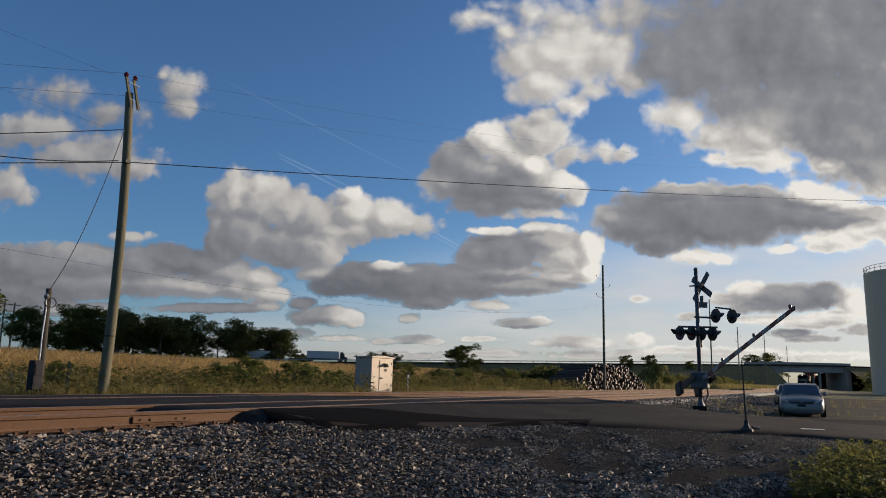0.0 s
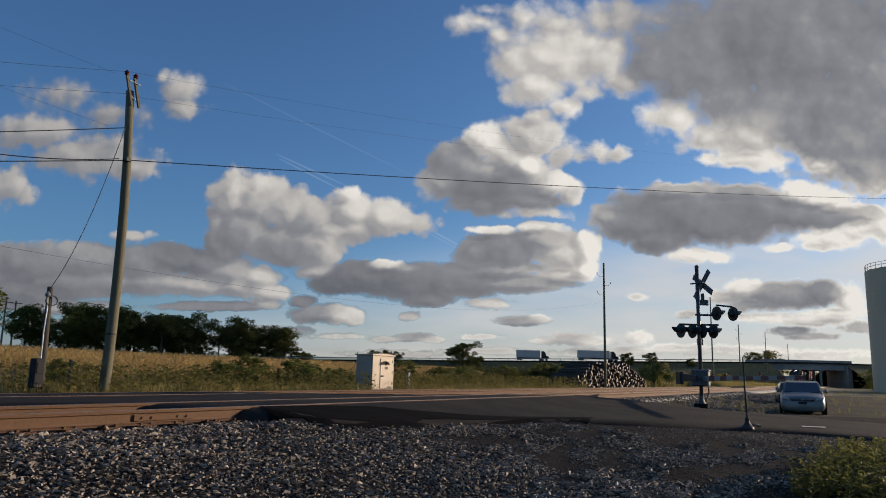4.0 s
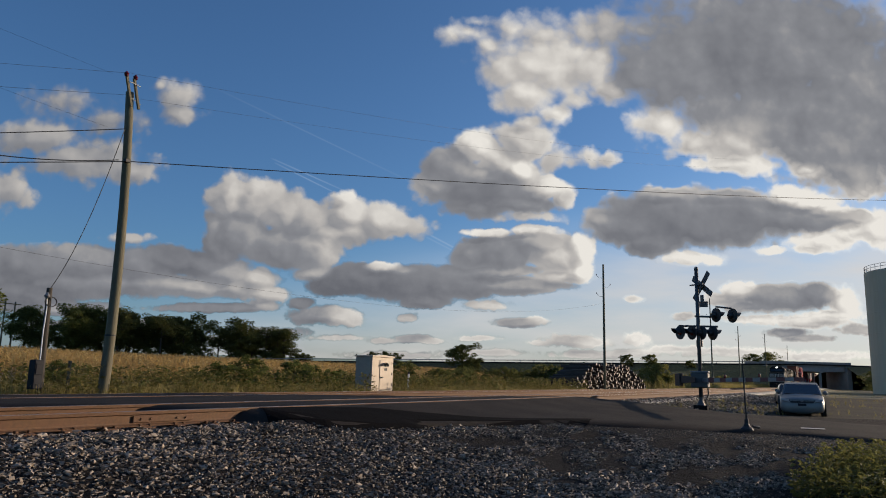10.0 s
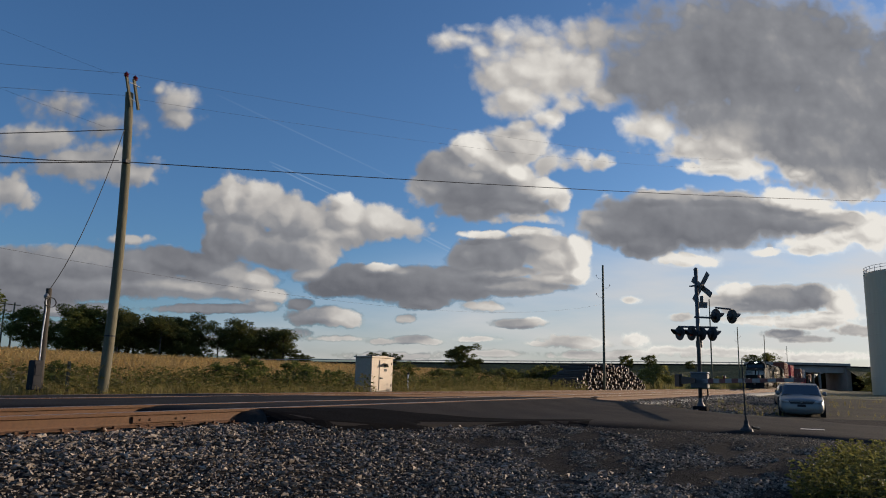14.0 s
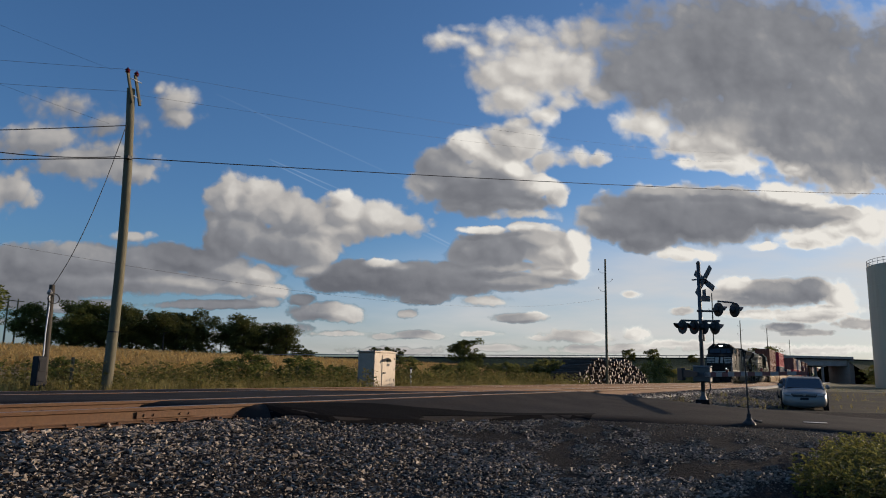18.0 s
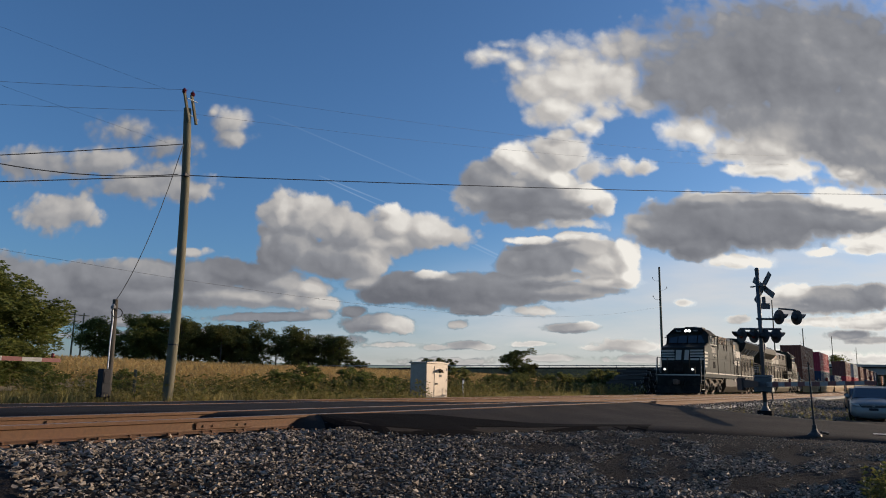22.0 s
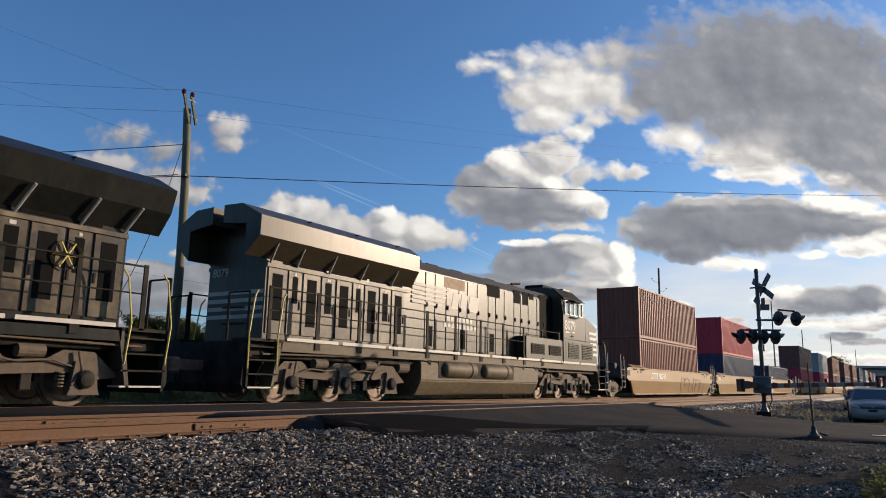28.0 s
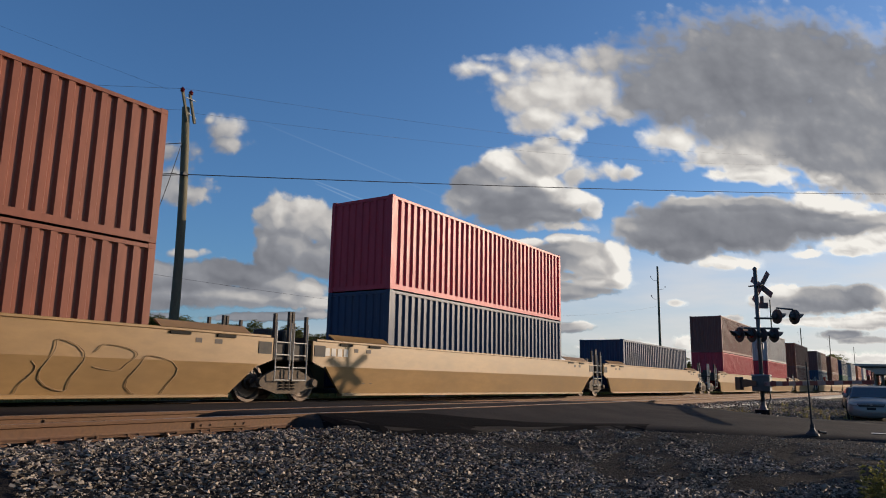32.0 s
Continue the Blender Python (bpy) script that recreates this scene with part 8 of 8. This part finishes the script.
for i in range(15):
    x, y = 43 + i * 2.1, 26.5 + pr.uniform(-1, 1.5)
    tree("bush_dark", x, y, ground_z(x, y), pr.uniform(0.42, 0.6), pr.uniform(0, 360), "dark green hedge shrub at the field's edge", "shrub", "hedge shrubs", "shrub")
for x, y, s in ((63, 24.5, 0.72), (66, 25, 0.75), (69, 25, 0.75), (72, 25.5, 0.7), (76, 25, 0.7), (80, 25, 0.66), (84, 24.5, 0.62)):
    tree("bush_dark", x, y, ground_z(x, y), s, x * 31 % 360, "dark shrub behind the heap of ties", "shrub", "dark shrubs", "shrub")
for i in range(18):
    x, y = 90 + i * 9.5 + pr.uniform(-2, 2), 21.5 + pr.uniform(-1, 3) + i * 0.4
    tree("bush_yellow", x, y, ground_z(x, y), (1.25 if i == 0 else pr.uniform(0.7, 1.2)), pr.uniform(0, 360), "yellow-green shrub beside the railway", "shrub", "yellow-green shrubs", "shrub")
for i in range(16):
    x, y = 100 + i * 10 + pr.uniform(-3, 3), -8.0 - pr.uniform(0, 6) + i * 0.2
    tree("bush_dark", x, y, -0.8, pr.uniform(0.9, 1.7), pr.uniform(0, 360), "dark shrub in the rough ground beyond the parked cars", "shrub", "rough-ground shrubs", "shrub")


def blade_forms():
    vs, fs = [], []
    rng = np.random.default_rng(5)
    for i in range(6):
        v, f = [], []
        for k in range(5):
            a, l, b = rng.uniform(0, 6.28), rng.uniform(0.55, 1.0), rng.uniform(0.1, 0.45)
            ox, oy = rng.uniform(-0.12, 0.12, 2)
            w = 0.03
            ca, sa = math.cos(a), math.sin(a)
            n = len(v)
            v += [[ox - sa * w, oy + ca * w, 0], [ox + sa * w, oy - ca * w, 0], [ox + ca * b, oy + sa * b, l]]
            f.append([n, n + 1, n + 2])
        vs.append(np.array(v))
        fs.append(np.array(f))
    return vs, fs


BL_V, BL_F = blade_forms()


def scatter(name, n, xr, yr, size, mat, label, category, forms, keep=None, seed=0, lift=0.0):
    rng = np.random.default_rng(seed)
    x, y = rng.uniform(*xr, n), rng.uniform(*yr, n)
    s = rng.uniform(*size, n)
    rows = []
    for a, b, c in zip(x, y, s):
        if keep is None or keep(a, b):
            rows.append((a, b, ground_z(a, b) + lift, c))
    me = scatter_mesh(name, forms[0], forms[1], np.array(rows), mat, 0.0, rng)
    return tagged(new(name, me), label, category, kind="stuff")


def road_x(y):
    """x of the far road's verge beyond the tracks."""
    return 11.2 + (17.2 - y) * 0.92


def verge(x, y):
    return x > road_x(y) + 0.6 and noise.noise((x * 0.4, y * 0.4, 2)) > -0.25


scatter("grass", 26000, (8, 62), (17.5, 25.5), (0.16, 0.52), GRASS, "dry green and straw-coloured grass beside the track", "grass", (BL_V, BL_F), lambda x, y: verge(x, y) and not (54 < x and y < 20.5), 1)
scatter("grass", 9000, (62, 280), (17.5, 27), (0.5, 1.3), GRASS, "rough grass along the railway", "grass", (BL_V, BL_F), lambda x, y: not (x < 86 and y < 20.6), 2)
scatter("grass", 2200, (28, 120), (-9, 4.6), (0.1, 0.3), GRASS, "sparse dry grass on rough ground", "grass", (BL_V, BL_F), lambda x, y: noise.noise((x * 0.3, y * 0.3, 7)) > 0.1, 3)


def weed_forms():
    """Leafy stalks, each with pairs of small leaves."""
    vs, fs = [], []
    rng = np.random.default_rng(15)
    for i in range(5):
        v, f = [], []
        bx, by = rng.uniform(-0.25, 0.25, 2)
        for k in range(16):
            h = rng.uniform(0.1, 1.0)
            a, l, w = rng.uniform(0, 6.28), rng.uniform(0.12, 0.28) * (1.15 - 0.5 * h), 0.05
            ca, sa = math.cos(a), math.sin(a)
            x, y, n = bx * h, by * h, len(v)
            up = rng.uniform(-0.06, 0.14)
            v += [[x, y, h], [x + ca * l * 0.5 - sa * w, y + sa * l * 0.5 + ca * w, h + up], [x + ca * l, y + sa * l, h + up * 0.6], [x + ca * l * 0.5 + sa * w, y + sa * l * 0.5 - ca * w, h + up]]
            f += [[n, n + 1, n + 2], [n, n + 2, n + 3]]
        n = len(v)
        v += [[-0.012, 0, 0], [0.012, 0, 0], [bx, by, 1.0]]
        f.append([n, n + 1, n + 2])
        vs.append(np.array(v))
        fs.append(np.array(f))
    return vs, fs


def weed_patch(x, y):
    return y < 0.42 - 0.045 * (x - 9) + 0.35 * noise.noise((x * 1.1, y * 1.1, 4)) and x < 12.5 + 0.8 * noise.noise((y * 0.9, 3, 3))


WD_V, WD_F = weed_forms()
scatter("weeds", 2600, (8.2, 13.5), (-3.0, 0.8), (0.14, 0.42), LEAF_YELLOW, "low yellow-green leafy weeds in the gravel", "weeds", (WD_V, WD_F), weed_patch, 4)
scatter("weeds", 400, (24, 40), (2.0, 6.0), (0.1, 0.35), GRASS, "thin weeds beside the gravel", "weeds", (BL_V, BL_F), lambda x, y: x > 24.5 and noise.noise((x * 0.6, y * 0.6, 9)) > 0.1, 6)


scatter("weeds", 5200, (8, 60), (17.2, 28.5), (0.3, 0.95), WEED_GREEN, "rough green and brown weeds along the track", "weeds", (WD_V, WD_F), lambda x, y: verge(x, y) and not (54 < x and y < 20.5) and noise.noise((x * 0.7, y * 0.7, 12)) > -0.15, 17)


def corn_forms():
    vs, fs = [], []
    rng = np.random.default_rng(9)
    for i in range(5):
        v = [[-0.02, 0, 0], [0.02, 0, 0], [0.0, 0.0, 1.0], [0, -0.02, 0], [0, 0.02, 0], [0.0, 0.0, 1.0]]
        f = [[0, 1, 2], [3, 4, 5]]
        for k in range(7):
            a, z, l = rng.uniform(0, 6.28), rng.uniform(0.2, 0.85), rng.uniform(0.25, 0.42)
            ca, sa = math.cos(a), math.sin(a)
            w = 0.035
            n = len(v)
            up = rng.uniform(-0.05, 0.16)
            v += [[0, 0, z], [ca * l * 0.5 - sa * w, sa * l * 0.5 + ca * w, z + up], [ca * l * 0.5 + sa * w, sa * l * 0.5 - ca * w, z + up], [ca * l, sa * l, z + up - rng.uniform(0.1, 0.3)]]
            f += [[n, n + 1, n + 2], [n + 1, n + 3, n + 2]]
        vs.append(np.array(v))
        fs.append(np.array(f))
    return vs, fs


def corn_field():
    """Rows of ripe corn, closest together at the near edge."""
    rng = np.random.default_rng(12)
    rows = []
    y = 29.0
    while y < 232:
        step = 0.32 * (1 + (y - 29) / 26)
        x = 4 + y * 0.14
        x1 = min(225, 20 + y * 1.6)
        while x < x1:
            hx = highway_at(y).x - 27
            if x < hx and not (x < 21 and y < 36):
                rows.append((x + rng.uniform(-0.1, 0.1), y + rng.uniform(-0.12, 0.12), ground_z(x, y), rng.uniform(1.0, 1.45) * (1 + (y - 29) / 500)))
            x += step * rng.uniform(0.8, 1.2)
        y += 0.76 * (1 + (y - 29) / 40)
    me = scatter_mesh("corn", *corn_forms(), np.array(rows), CORN, 0.0, rng)
    return tagged(new("corn", me), "field of dry ripe corn in rows", "corn", kind="stuff")


corn_field()
SOIL = surface("stubble_soil", (0.26, 0.19, 0.09), 0.95, grain=2.5, stain=0.08, vary=0.35, dirt=(0.17, 0.13, 0.06), dirt_amount=0.6, bump=0.8, bump_depth=0.15, stretch=(0.3, 1, 1))


def field_soil():
    v, f = [], []
    ys = [28 + i * 4 for i in range(54)]
    n = 14
    for y in ys:
        x0, x1 = 4 + y * 0.12, min(24 + y * 1.7, highway_at(y).x - 24)
        for i in range(n):
            x = x0 + (x1 - x0) * i / (n - 1)
            v.append((x, y, ground_z(x, y) + 0.12 + 0.25 * smooth_step(60, 150, y)))
    for j in range(len(ys) - 1):
        for i in range(n - 1):
            f.append((j * n + i, j * n + i + 1, (j + 1) * n + i + 1, (j + 1) * n + i))
    tagged(new("field", raw_mesh("field", v, f, SOIL)), "tan stubble-coloured soil of the corn field", "field", kind="structure")


field_soil()


# ---- loose stone
def stone_forms(n):
    vs, fs = [], []
    rng = np.random.default_rng(2)
    for i in range(n):
        bm = bmesh.new()
        pts = rng.normal(size=(6, 3))
        pts /= np.linalg.norm(pts, axis=1)[:, None]
        pts *= np.array([0.74, 0.42, 0.24]) * rng.uniform(0.75, 1.2, (6, 1))
        for p in pts:
            bm.verts.new(p)
        bmesh.ops.convex_hull(bm, input=bm.verts)
        bmesh.ops.triangulate(bm, faces=bm.faces)
        keep = [v for v in bm.verts if v.link_faces]
        ix = {v: k for k, v in enumerate(keep)}
        vs.append(np.array([v.co[:] for v in keep]))
        fs.append(np.array([[ix[v] for v in f.verts] for f in bm.faces]))
        bm.free()
    return vs, fs


ST_V, ST_F = stone_forms(14)
def left_of_road(x, y):
    return x < road_edge_x(y)[0] + 0.25 * noise.noise((x * 2, y * 2, 0)) + 0.12


def bed_z(x, y):
    """Top of the ground or of the near track's bed."""
    z = ground_z(x, y) + 0.03
    u = abs(y - NEAR_Y)
    if u < 2.6:
        prof = ((0, -0.23), (0.4, -0.23), (1.3, -0.22), (1.75, -0.26), (2.6, -0.66))
        for (a, za), (b, zb) in zip(prof, prof[1:]):
            if a <= u <= b:
                z = max(z, NEAR_TOP + za + (zb - za) * (u - a) / (b - a))
    if abs(y - FAR_Y) < 1.75:
        z = max(z, FAR_TOP - 0.23)
    return z


def loose_stone(name, n, xr, yr, size, keep, seed, mat, label):
    rng = np.random.default_rng(seed)
    x, y = rng.uniform(*xr, n), rng.uniform(*yr, n)
    s = rng.uniform(*size, n) * np.where(rng.random(n) < 0.08, 1.5, 1.0) * np.where(rng.random(n) < 0.3, 0.6, 1.0)
    rows = [(a, b, bed_z(a, b) + c * rng.uniform(-0.1, 0.8), c) for a, b, c in zip(x, y, s) if keep(a, b)]
    me = scatter_mesh(name, ST_V, ST_F, np.array(rows), mat, 1.0, rng)
    return tagged(new(name, me), label, "gravel", kind="stuff")


def in_view_near(x, y):
    return left_of_road(x, y) and x > 1.2 + 0.30 * y and x * 0.872 + y * 0.49 > 5.2 and x - 1.9 * y < 13.5 - 0.0 * y


def drift(x, y, lo):
    """Loose stone lies in drifts, with bare fines between, painted shade-dark."""
    return noise.noise((x * 0.8 + y * 0.9, y * 1.5 - x * 0.5, 1)) + 0.6 * noise.noise((x * 2.6, y * 3.4, 8)) > lo


def near_side(x, y):
    thin = -0.8 + 0.85 * smooth_step(5.8, 9.5, x - 0.35 * y)
    return in_view_near(x, y) and drift(x, y, thin)


loose_stone("gravel", 112000, (1.5, 13), (-1.5, 7.4), (0.026, 0.052), near_side, 31, GRAVEL, "loose grey-brown crushed stone beside the rails")
loose_stone("gravel", 46000, (8, 17), (-5, 6.2), (0.013, 0.028), lambda x, y: left_of_road(x, y) and drift(x, y, -0.35), 32, GRAVEL, "fine loose crushed stone beside the road")
loose_stone("gravel", 12000, (1.5, 8.2), (7.65, 10.6), (0.03, 0.055), lambda x, y: left_of_road(x, y) and abs(abs(y - NEAR_Y) - 0.74) > 0.09, 33, GRAVEL, "crushed stone between the rails")
loose_stone("gravel", 16000, (22.5, 60), (2.6, 7.3), (0.04, 0.08), lambda x, y: x > 24.0 or y > 7.0, 34, GRAVEL, "crushed stone beside the signal mast")
loose_stone("gravel", 9000, (22.5, 48), (7.0, 9.8), (0.04, 0.07), lambda x, y: abs(abs(y - NEAR_Y) - 0.74) > 0.09, 35, GRAVEL, "crushed stone between the rails")


loose_stone("gravel", 15000, (-1, 7.5), (9.2, 16.3), (0.035, 0.07), lambda x, y: left_of_road(x, y) and abs(abs(y - FAR_Y) - 0.74) > 0.09 and abs(abs(y - NEAR_Y) - 0.74) > 0.09, 36, GRAVEL, "crushed stone between and beside the two tracks")
loose_stone("gravel", 9000, (14, 40), (12.0, 16.4), (0.04, 0.08), lambda x, y: x > road_edge_right(y) + 0.3 and abs(abs(y - FAR_Y) - 0.74) > 0.09, 37, GRAVEL, "crushed stone of the far track")


# ---- what moves
SPEED = 10.65


def nose_x(t):
    return 286.28 - SPEED * t


def motions():
    walk(clouds, [(t, Matrix.Translation(EYE + Vector((0.6, 0.88, 0)) * t)) for t in (0, 8, 16, 24, 32)])
    for ob, s, turn, *z in TRAIN:
        walk(ob, [(t, pose(nose_x(t) + s, FAR_Y, z[0] if z else 0, 0, 0, turn)) for t in (0, 8, 16, 24, 32)])
    near = {loco_a.name: 1, loco_b.name: -1}
    for ob, s, turn, *z in TRAIN[2:10]:
        near[ob.name] = 1
    for wheel, parent, x, r in WHEELS:
        if parent.name in near:
            sign = near[parent.name]
            step = 2 / FPS
            walk(wheel, [(i * step, Matrix.Translation((x, 0, r)) @ Matrix.Rotation(-sign * SPEED * i * step / r, 4, "Y")) for i in range(481)])
    # the near gate comes down
    arm_at = Matrix.Translation((0, 0, 0.87)) @ Matrix.Rotation(radians(210), 4, "Z") @ Matrix.Translation((0.0, 0.0, 0))
    walk(near_arm, [(t, arm_at @ Matrix.Rotation(radians(-a), 4, "Y")) for t, a in ((0, 15.5), (0.5, 12.6), (1.0, 9.6), (1.5, 6.4), (2.0, 2.6), (2.3, 0.9), (2.7, 0.5), (3.5, 0.5), (16, 0.5), (32, 0.5))])
    # trucks on the highway
    yaw = math.degrees(math.atan2(-HWY_DIR.y, -HWY_DIR.x))
    for ob, lead in ((truck_a, 0.0), (truck_b, 21.5)):
        rows = []
        for t, y in ((0, 180.5), (2, 139.0), (4, 97.0), (6, 56.0), (8, 22.0), (12, -55.0), (20, -215.0), (32, -450.0)):
            p = highway_at(y - lead) + HWY_N * 3.0
            rows.append((t, pose(p.x, p.y, p.z + 0.02, 0, 0, yaw)))
        walk(ob, rows)


motions()
